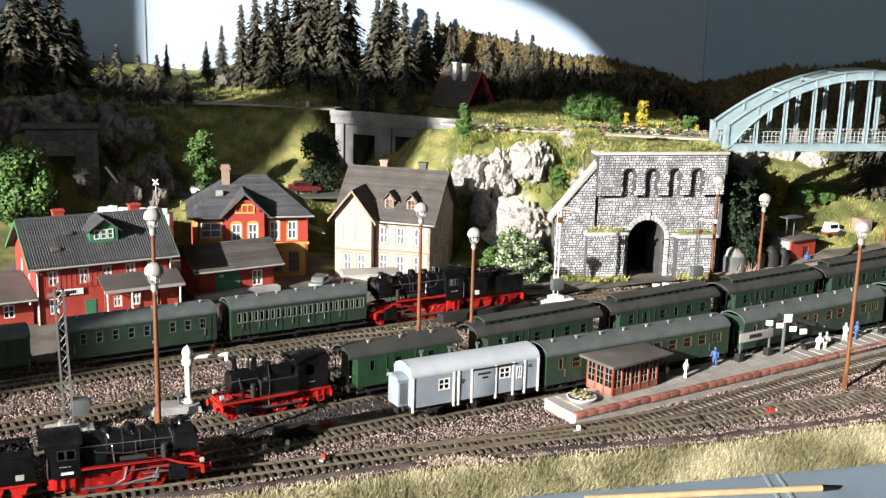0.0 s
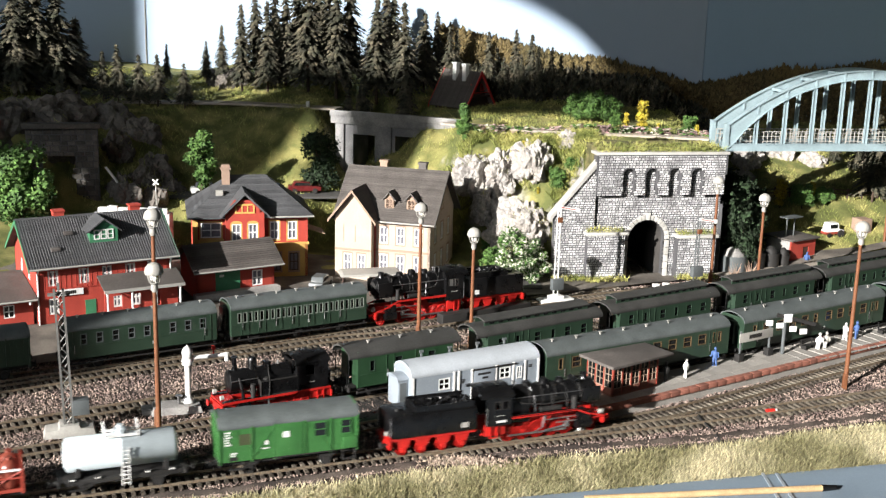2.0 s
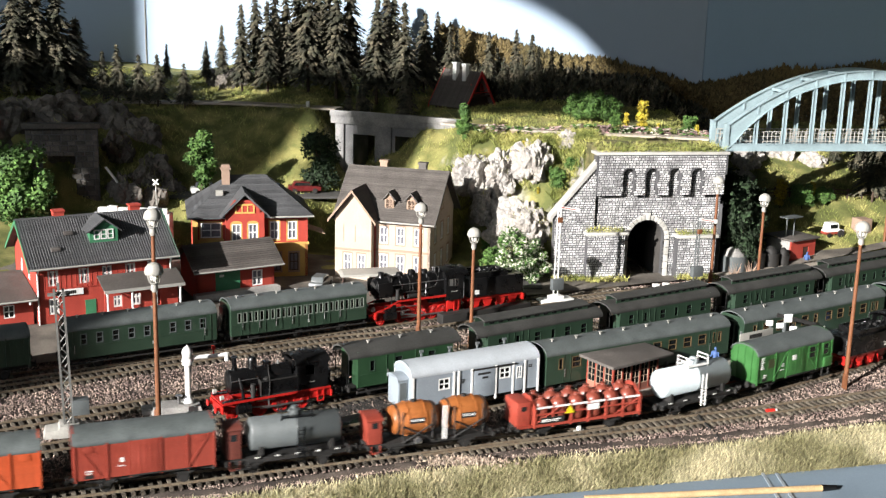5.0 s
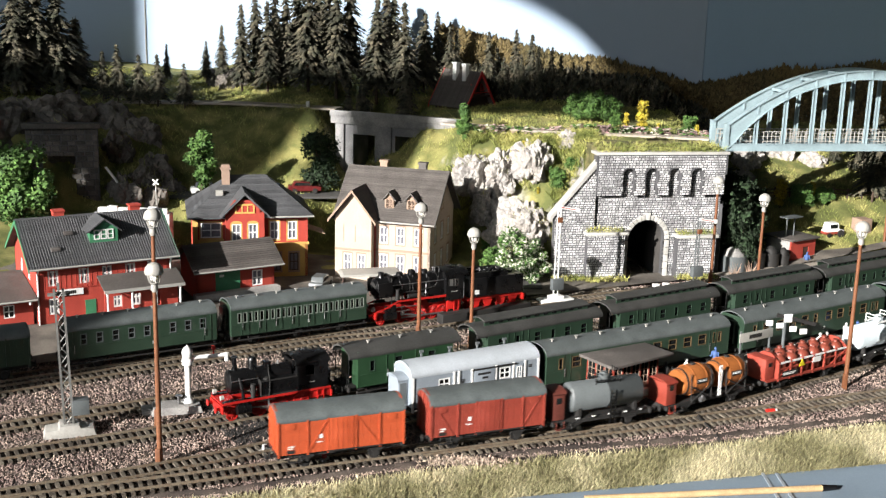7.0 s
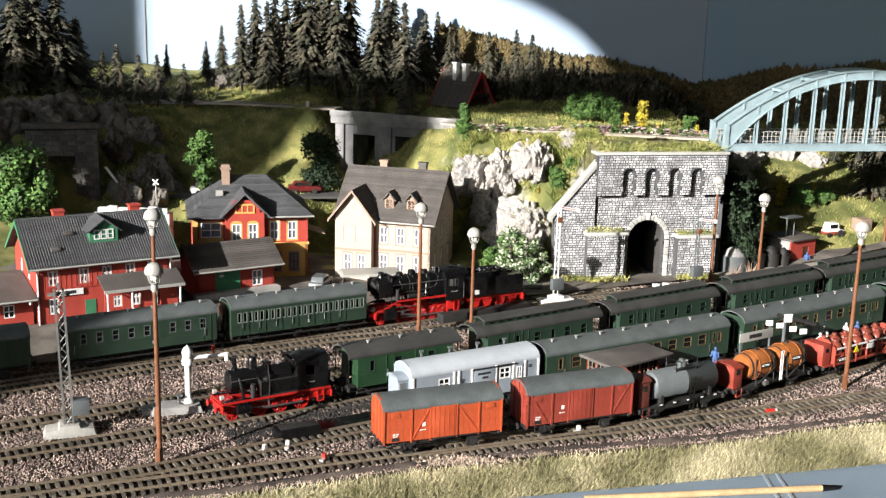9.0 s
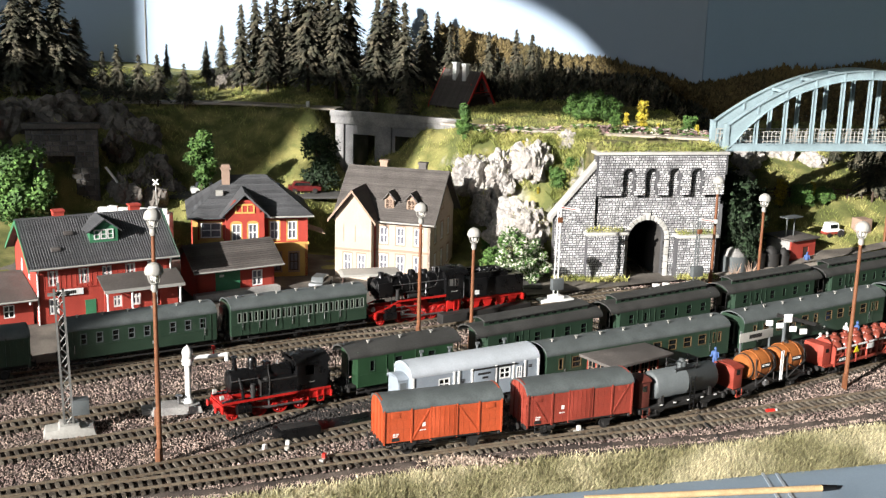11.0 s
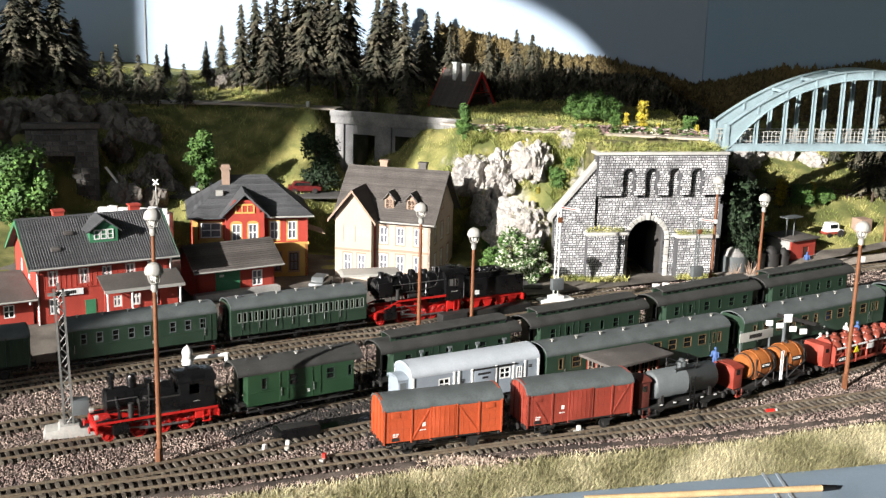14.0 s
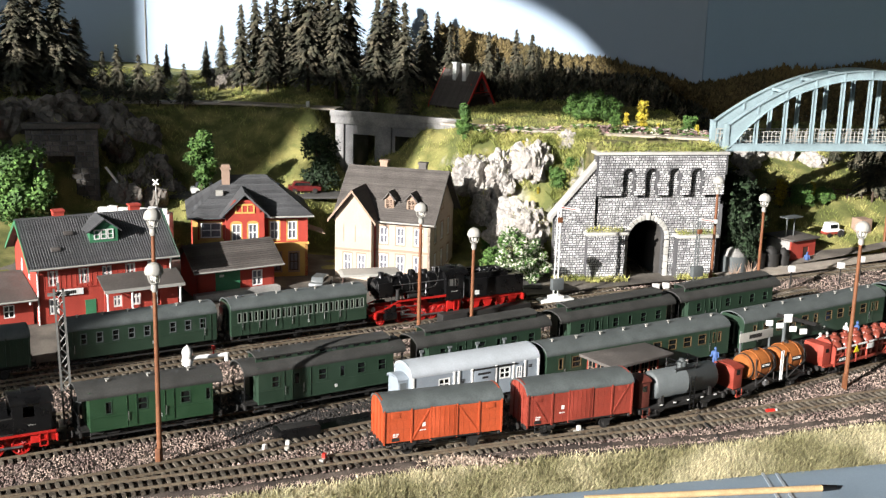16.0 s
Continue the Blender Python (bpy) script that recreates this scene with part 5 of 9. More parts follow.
def station():
    th = thing("station_building", "red two-storey station with grey tiled roof and green dormer", "house", at(-45.04, 123.6, 0, 31.3))
    W, Dp, H = 15.2, 11.6, 7.0
    front = [(1.2, 4.3, 1.15, 1.75), (4.6, 4.3, 1.15, 1.75), (7.2, 4.3, 1.15, 1.75), (9.9, 4.3, 1.15, 1.75), (12.5, 4.3, 1.15, 1.75)] + [(1.2, 1.0, 1.1, 1.9), (10.5, 1.0, 1.1, 1.9), (12.5, 1.0, 1.1, 1.9), (8.3, 1.0, 1.1, 1.9)]
    wl = wall_face(th, at(0, 0, 0), W, 0, H, front, BRICK_RED, WHITE_PAINT, trim=BRICK_RED, arched=True, edge=0.22)
    lat = Mesh()
    for k in range(26):
        x = 0.2 + k * 0.58
        lat.box(x, x + 0.07, -0.03, 0.0, 3.9, 7.0)
    for k in range(2):
        lat.box(0, W, -0.04, -0.003, 3.75 + k * 0.1, 3.8 + k * 0.1)
    part("wall_batten", lat, BRICK_RED, wl, m=at(0, -0.003, 0))
    wall_face(th, at(0, Dp, 0, -90), Dp, 0, H, [(3.2, 4.3, 1.1, 1.7), (7.0, 4.3, 1.1, 1.7), (5.2, 7.6, 1.0, 1.3)], BRICK_RED, WHITE_PAINT, gable=(Dp / 2, 10.7))
    wall_face(th, at(W, 0, 0, 90), Dp, 0, H, [(3.2, 4.3, 1.1, 1.7), (7.0, 4.3, 1.1, 1.7)], BRICK_RED, WHITE_PAINT, gable=(Dp / 2, 10.7))
    part("back_wall", Mesh().box(0, W, Dp - 0.35, Dp, 0, H), BRICK_RED, th)
    e = 0.75
    zf = H - 0.45
    tiled_slope(th, (-0.9, -e, zf), (W + 0.9, -e, zf), (W + 0.9, Dp / 2, 10.95), (-0.9, Dp / 2, 10.95), SLATE, 16, ribs=58)
    tiled_slope(th, (-0.9, Dp + e, zf), (W + 0.9, Dp + e, zf), (W + 0.9, Dp / 2, 10.95), (-0.9, Dp / 2, 10.95), SLATE, 12)
    part("ridge_cap", Mesh().rod((-0.95, Dp / 2, 10.95), (W + 0.95, Dp / 2, 10.95), 0.16), SLATE, th)
    gutter(th, (-0.9, -e - 0.08, zf - 0.05), (W + 0.9, -e - 0.08, zf - 0.05), LAMP_CAP)
    for x in (-0.9, W + 0.9):
        for s in (-1, 1):
            part("barge_board", Mesh().prism([(Dp / 2 + s * (Dp / 2 + e), zf - 0.35), (Dp / 2 + s * (Dp / 2 + e), zf + 0.1), (Dp / 2, 11.05), (Dp / 2, 10.55)], "x", x - 0.07, x + 0.07), GREEN_TRIM, th)
    for x in (0.05, W - 0.05):
        part("downpipe", Mesh().tube([(x, -e - 0.05, zf - 0.1), (x, -0.15, zf - 0.8), (x, -0.15, 0)], 0.09), WHITE_PAINT, th)
    dm = part("dormer", Mesh().prism([(6.5, 8.4), (9.7, 8.4), (9.7, 9.9), (8.1, 11.0), (6.5, 9.9)], "y", 1.9, 5.6), GREEN_TRIM, th)
    window_in(dm, at(6.95, 1.86, 8.75), 0.7, 1.15, WHITE_PAINT, 0.2, 0, 1, 0.12, pane_mat=CURTAIN_PANE)
    window_in(dm, at(7.72, 1.86, 8.75), 0.7, 1.15, WHITE_PAINT, 0.2, 0, 1, 0.12, pane_mat=CURTAIN_PANE)
    window_in(dm, at(8.5, 1.86, 8.75), 0.7, 1.15, WHITE_PAINT, 0.2, 0, 1, 0.12, pane_mat=CURTAIN_PANE)
    tiled_slope(dm, (6.1, 1.5, 9.7), (6.1, 5.4, 9.7), (8.1, 5.4, 11.2), (8.1, 1.5, 11.2), SLATE, 5, "dormer_roof")
    tiled_slope(dm, (10.1, 1.5, 9.7), (10.1, 5.4, 9.7), (8.1, 5.4, 11.2), (8.1, 1.5, 11.2), SLATE, 5, "dormer_roof")
    for x, z in ((3.9, 9.4), (2.0, 8.1)):
        y = (z - zf) / (10.95 - zf) * (Dp / 2 + e) - e
        part("roof_light", Mesh().box(x, x + 1.0, y - 0.45, y + 0.45, z - 0.1, z + 0.25), SLATE_BROWN, th, bevel=0.04)
    for x in (4.0, 12.9):
        part("chimney", Mesh().box(x - 0.6, x + 0.6, Dp / 2 - 0.1, Dp / 2 + 0.9, 10.4, 11.7).box(x - 0.7, x + 0.7, Dp / 2 - 0.2, Dp / 2 + 1.0, 11.55, 11.75), BRICK_RED, th)
    sg = part("name_board", Mesh().box(2.1, 5.0, -0.2, -0.1, 3.1, 3.8), WHITE_PAINT, th)
    bars(sg, 2.35, -0.21, 3.25, [9], CHASSIS, 0.17, 0.38)
    # canopy with posts
    cn = part("canopy", Mesh().prism([(-3.1, 3.75), (-3.1, 3.9), (-0.05, 5.0), (-0.05, 4.8)], "x", 6.6, 15.9), SLATE_BROWN, th)
    part("canopy_fascia", Mesh().box(6.6, 15.9, -3.2, -3.1, 3.55, 3.9), LAMP_CAP, cn)
    for x in (7.0, 9.8, 12.6, 15.4):
        part("canopy_post", Mesh().rod((x, -2.9, 0), (x, -2.9, 3.7), 0.12).rod((x, -2.9, 2.9), (x, -2.0, 4.0), 0.08), WHITE_PAINT, cn)
    part("porch", wall(Mesh(), 7.0, 15.5, 0.0, 3.5, [(8.0, 9.0, 1.2, 2.8), (10.2, 11.2, 1.2, 2.8), (12.4, 13.4, 1.2, 2.8)], -1.6, -1.4), BRICK_RED, th)
    part("door", Mesh().box(5.2, 6.4, -0.06, 0.0, 0, 2.3), GREEN_TRIM, th)
    # low wing beside the gable
    wg = thing("station_annex", "low red annex with flat grey roof beside the station", "house", at(-45.04, 123.6, 0, 31.3))
    part("wall", wall(Mesh(), -12, -0.4, 0, 3.2, [(-3.6, -2.4, 1.0, 2.5), (-7.0, -5.8, 1.0, 2.5)], 0.6, 0.95), BRICK_RED, wg)
    for x in (-3.6, -7.0):
        window_in(wg, at(x, 0.65, 1.0), 1.2, 1.5, WHITE_PAINT, 0.3, 1, 1, 0.12)
    part("roof", Mesh().prism([(-0.6, 3.05), (-0.6, 3.25), (8.0, 4.6), (8.0, 4.4)], "x", -12.5, -0.1), SLATE_BROWN, wg)
    part("gutter", Mesh().rod((-12.5, -0.7, 3.1), (-0.1, -0.7, 3.1), 0.12, n=6), LAMP_CAP, wg)
    part("lamp", Mesh().rod((-0.9, -0.5, 2.6), (-0.9, -0.5, 2.95), 0.18), WHITE_PAINT, wg)


def goods_shed():
    th = thing("goods_shed", "dark red goods shed with grey pitched roof", "shed", at(-29.8, 135.2, 0, 32.3))
    wall_face(th, at(0, 0, 0), 10.2, 0, 4.4, [(7.2, 1.0, 1.4, 2.0)], BRICK_RED, WHITE_PAINT)
    part("door", Mesh().box(2.4, 5.6, -0.08, 0, 0.6, 3.4).box(2.2, 6.6, -0.14, -0.06, 3.35, 3.5), GREEN_TRIM, th)
    part("end_wall", Mesh().prism([(0, 0), (5.6, 0), (5.6, 4.4), (2.8, 6.2), (0, 4.4)], "x", 0, 0.35), BRICK_RED, th)
    part("end_wall", Mesh().prism([(0, 0), (5.6, 0), (5.6, 4.4), (2.8, 6.2), (0, 4.4)], "x", 9.85, 10.2), BRICK_RED, th)
    tiled_slope(th, (-0.8, -1.3, 3.75), (11.0, -1.3, 3.75), (11.0, 2.8, 6.4), (-0.8, 2.8, 6.4), SLATE_BROWN, 14)
    tiled_slope(th, (-0.8, 6.9, 3.75), (11.0, 6.9, 3.75), (11.0, 2.8, 6.4), (-0.8, 2.8, 6.4), SLATE_BROWN, 14)
    gutter(th, (-0.8, -1.4, 3.7), (11.0, -1.4, 3.7), LAMP_CAP)
    part("loading_dock", Mesh().box(-0.5, 10.5, -1.2, 0, 0, 0.9), CONCRETE, th)
    bars(th, 2.9, -0.1, 2.6, [4], WHITE_PAINT, 0.12, 0.3)


def villa():
    th = thing("villa", "red and yellow villa with slate hip roof and decorated gable", "house", at(-31.9, 143.5, 0, 14))
    W, Dp, H, zf = 14.6, 11.0, 8.9, 4.9
    wall_face(th, at(0, 0, 0), W, 0, zf, [(9.9, 1.2, 1.2, 2.4), (12.2, 1.2, 1.2, 2.4), (2.0, 1.2, 1.2, 2.4)], YELLOW, DARK_WOOD, trim=CREAM_SIDE)
    wall_face(th, at(0, 0.15, 0), W, zf, H, [(0.9, zf + 0.9, 2.6, 2.0), (9.7, zf + 0.5, 1.2, 2.4), (12.0, zf + 0.5, 1.2, 2.4)], BRICK_RED, WHITE_PAINT, trim=YELLOW, bars_x=1)
    part("belt_course", Mesh().box(-0.15, W + 0.15, -0.15, 0.1, zf - 0.15, zf + 0.12), YELLOW, th)
    part("corner_pillar", Mesh().box(-0.1, 0.55, -0.1, 0.3, zf, H), YELLOW, th)
    part("balustrade", Mesh().box(0.6, 3.8, -0.12, 0.02, zf + 0.15, zf + 0.75), YELLOW, th)
    wall_face(th, at(W, 0, 0, 90), Dp, 0, H, [(2.5, 5.5, 1.2, 2.2), (6.5, 5.5, 1.2, 2.2), (2.5, 1.2, 1.2, 2.2)], BRICK_RED, WHITE_PAINT)
    wall_face(th, at(0, Dp, 0, -90), Dp, 0, H, [(2.5, 5.5, 1.2, 2.2), (6.5, 5.5, 1.2, 2.2)], BRICK_RED, WHITE_PAINT)
    part("back_wall", Mesh().box(0, W, Dp - 0.35, Dp, 0, H), YELLOW, th)
    # bay with its gable
    bx0, bx1, by = 4.0, 8.9, -1.0
    bay = wall_face(th, at(bx0, by, 0), bx1 - bx0, 0, H, [(0.75, zf + 0.6, 1.2, 2.3), (2.85, zf + 0.6, 1.2, 2.3), (0.75, 1.2, 1.2, 2.4), (2.85, 1.2, 1.2, 2.4)], BRICK_RED, WHITE_PAINT, "bay_wall", trim=YELLOW, arched=True)
    part("bay_gable", Mesh().prism([(0, H), (bx1 - bx0, H), (bx1 - bx0, H + 0.4), (3.7, 10.9), (1.2, 10.9), (0, H + 0.4)], "y", 0, 0.4), BRICK_RED, bay)
    wi = window_in(bay, at(1.2, -0.08, H + 0.25), 2.5, 1.25, YELLOW, 0.3, 2, 0, 0.2)
    part("gable_arch", Mesh().prism([(2.45 + 1.9 * math.cos(a), H + 0.5 + 1.55 * math.sin(a)) for a in np.linspace(0, math.pi, 13)] + [(2.45 + 1.55 * math.cos(a), H + 0.5 + 1.25 * math.sin(a)) for a in np.linspace(math.pi, 0, 13)], "y", -0.2, 0.0), BRICK_RED, bay)
    for x in (0.0, bx1 - bx0):
        part("bay_side", Mesh().box(x - 0.02 if x else 0, x + 0.3 if not x else x + 0.02, 0.3, 1.1, 0, H), BRICK_RED, bay)
    e = 0.75
    ze, zr = H - 0.35, 13.1
    A, B, C, D = (-e, -e, ze), (W + e, -e, ze), (W + e, Dp + e, ze), (-e, Dp + e, ze)
    R0, R1 = (5.0, Dp / 2, zr), (W - 5.0, Dp / 2, zr)
    tiled_slope(th, A, B, R1, R0, SLATE, 18)
    tiled_slope(th, B, C, R1, R1, SLATE, 18)
    tiled_slope(th, C, D, R0, R1, SLATE, 18)
    tiled_slope(th, D, A, R0, R0, SLATE, 18)
    xm = (bx0 + bx1) / 2
    gr = [(bx0 - 0.7, by - 0.5, H - 0.1), (xm, by - 0.5, 11.9), (bx1 + 0.7, by - 0.5, H - 0.1)]
    for p in (gr[0], gr[2]):
        tiled_slope(th, p, (p[0], 5.0, p[2]), (xm, 5.0, 11.9), gr[1], SLATE, 8, "gable_roof")
    part("barge_board", Mesh().prism([(gr[0][0], gr[0][2] - 0.25), (gr[0][0], gr[0][2] + 0.05), (xm, 11.95), (gr[2][0], gr[2][2] + 0.05), (gr[2][0], gr[2][2] - 0.25), (xm, 11.6)], "y", by - 0.58, by - 0.5), SLATE, th)
    gutter(th, (-e, -e - 0.1, ze), (bx0 - 0.7, -e - 0.1, ze), SLATE)
    gutter(th, (bx1 + 0.7, -e - 0.1, ze), (W + e, -e - 0.1, ze), LAMP_CAP)
    part("chimney", Mesh().box(3.9, 4.9, 4.0, 5.0, 11.0, 14.6).box(3.75, 5.05, 3.85, 5.15, 14.0, 14.25), CREAM_SIDE, th)
    part("roof_light", Mesh().box(3.0, 3.9, 2.2, 2.6, 10.9, 11.6), LAMP_CAP, th)
    part("awning", Mesh().prism([(0, 5.2), (2.4, 4.4), (2.4, 4.55), (0, 5.4)], "y", 1.5, 4.5), CREAM_SIDE, th, m=at(W + 0.1, 0, 1.2))


def white_house():
    """Origin at the right front corner; the front runs to -x."""
    th = thing("village_house", "cream plaster house with steep dark roof, dormers, front gable", "house", at(-1.7, 145.6, 0, -15))
    W, Dp, H, zr = 12.6, 11.6, 8.6, 14.2
    mx = -7.6
    g = []
    for z in (1.3, 5.0):
        for x in (0.7, 3.0, 5.4):
            g.append((x, z, 1.15, 2.3))
    wf = wall_face(th, at(mx, 0, 0), 7.6, 0, H, g, CREAM, WHITE_PAINT, trim=CREAM_SIDE)
    part("belt_course", Mesh().box(0, 7.6, -0.12, -0.004, 4.0, 4.25), CREAM_SIDE, wf)
    wg = [(1.2, 1.3, 1.1, 2.3), (3.1, 1.3, 1.1, 2.3)]
    wb = wall_face(th, at(mx - 5.0, -1.3, 0), 5.0, 0, H, wg, CREAM, WHITE_PAINT, gable=(2.5, 11.9), trim=CREAM_SIDE, name="wing_wall")
    part("niche", Mesh().box(1.15, 1.25, -0.03, 0, 5.2, 7.4).box(2.75, 2.85, -0.03, 0, 5.2, 7.4), CREAM_SIDE, wb)
    part("belt_course", Mesh().box(0, 5.0, -0.12, -0.004, 4.0, 4.25), CREAM_SIDE, wb)
    part("wing_side", Mesh().box(mx - 0.35, mx, -0.95, 0.0, 0, H), CREAM, th)
    part("wing_side", Mesh().box(mx - 5.0, mx - 4.65, -0.95, Dp, 0, H), CREAM, th)
    wall_face(th, at(0, 0, 0, 90), Dp, 0, H, [(2.0, 5.0, 1.1, 2.3), (5.2, 5.0, 1.1, 2.3), (8.4, 5.0, 1.1, 2.3), (2.0, 1.2, 1.1, 2.4), (5.2, 1.2, 1.1, 2.4), (8.4, 1.2, 1.1, 2.4), (5.2, 9.2, 1.0, 1.8)], CREAM, WHITE_PAINT, gable=(Dp / 2, zr - 0.3), trim=CREAM_SIDE)
    part("back_wall", Mesh().box(-W, 0, Dp - 0.35, Dp, 0, H), CREAM, th)
    part("end_wall", Mesh().prism([(0, 0), (Dp, 0), (Dp, H), (Dp / 2, zr - 0.3), (0, H)], "x", -W, -W + 0.35), CREAM, th)
    e, ze = 0.8, H - 0.55
    tiled_slope(th, (-W - 0.7, -e, ze), (0.7, -e, ze), (0.7, Dp / 2, zr), (-W - 0.7, Dp / 2, zr), SLATE_BROWN, 26)
    tiled_slope(th, (-W - 0.7, Dp + e, ze), (0.7, Dp + e, ze), (0.7, Dp / 2, zr), (-W - 0.7, Dp / 2, zr), SLATE_BROWN, 20)
    part("barge_board", Mesh().prism([(-e, ze - 0.3), (-e, ze + 0.05), (Dp / 2, zr + 0.05), (Dp + e, ze + 0.05), (Dp + e, ze - 0.3), (Dp / 2, zr - 0.4)], "x", 0.7, 0.85), SLATE_BROWN, th)
    xm = mx - 2.5
    for sx in (-1, 1):
        tiled_slope(th, (xm + sx * 3.3, -2.0, H - 0.55), (xm + sx * 3.3, 5.0, H - 0.55), (xm, 5.0, 12.15), (xm, -2.0, 12.15), SLATE_BROWN, 12, "gable_roof")
        part("barge_board", Mesh().prism([(xm + sx * 3.3, H - 0.9), (xm + sx * 3.3, H - 0.5), (xm, 12.2), (xm, 11.8)], "y", -2.1, -2.0), CREAM_SIDE, th)
    for x in (-5.9, -2.9):
        dm = part("dormer", Mesh().prism([(x - 0.65, 9.3), (x + 0.65, 9.3), (x + 0.65, 10.9), (x, 11.6), (x - 0.65, 10.9)], "y", 0.9, 3.6), CREAM_SIDE, th)
        window_in(dm, at(x - 0.5, 0.84, 9.5), 1.0, 1.35, CREAM_SIDE, 0.2, 1, 1, 0.12)
        for sx in (-1, 1):
            tiled_slope(dm, (x + sx * 1.0, 0.5, 10.65), (x + sx * 1.0, 3.8, 10.65), (x, 3.8, 11.8), (x, 0.5, 11.8), SLATE_BROWN, 4, "dormer_roof")
    for x in (-8.4, -3.0):
        part("chimney", Mesh().box(x - 0.5, x + 0.5, Dp / 2 + 0.1, Dp / 2 + 1.0, 13.0, 15.0).box(x - 0.6, x + 0.6, Dp / 2, Dp / 2 + 1.1, 14.8, 15.05), CREAM_SIDE if x < -5 else SLATE_BROWN, th)
    part("downpipe", Mesh().rod((mx + 0.15, -0.2, 0), (mx + 0.15, -0.2, H - 0.5), 0.1), BRICK_RED, th)
    gutter(th, (mx, -e - 0.1, ze - 0.02), (0.7, -e - 0.1, ze - 0.02), LAMP_CAP)


def stone_courses(parent, x0, x1, z0, z1, y, skip, cell=0.33, seed=3, mat=None, name="stone_facing"):
    """Irregular facing stones, each with its own edges, laid in uneven courses on a wall's face."""
    rnd = random.Random(seed)
    m = Mesh()
    z = z0
    while z < z1 - 0.1:
        h = min(cell * rnd.uniform(0.75, 1.2), z1 - z)
        x = x0 - rnd.random() * cell
        while x < x1:
            w = cell * rnd.uniform(0.8, 1.9)
            a, c = max(x, x0), min(x + w, x1)
            if c - a > 0.12 and not skip((a + c) / 2, z + h / 2):
                p = rnd.uniform(0.03, 0.12)
                j = 0.035
                q = [(a + j + rnd.uniform(0, 0.05), z + j), (c - j, z + j + rnd.uniform(0, 0.05)), (c - j - rnd.uniform(0, 0.06), z + h - j), (a + j, z + h - j - rnd.uniform(0, 0.05))]
                cx, cz = (a + c) / 2, (z + h / 2)
                top = [(cx + (u - cx) * 0.8, cz + (v - cz) * 0.75) for u, v in q]
                n = len(m.v)
                m.v += [(u, y, v) for u, v in q] + [(u, y - p, v) for u, v in top]
                m.f += [(n + i, n + (i + 1) % 4, n + 4 + (i + 1) % 4, n + 4 + i) for i in range(4)] + [(n + 4, n + 5, n + 6, n + 7)]
            x += w
        z += h
    return tagged(part(name, m, mat or STONE_WALL, parent, smooth=0), kind="stuff")


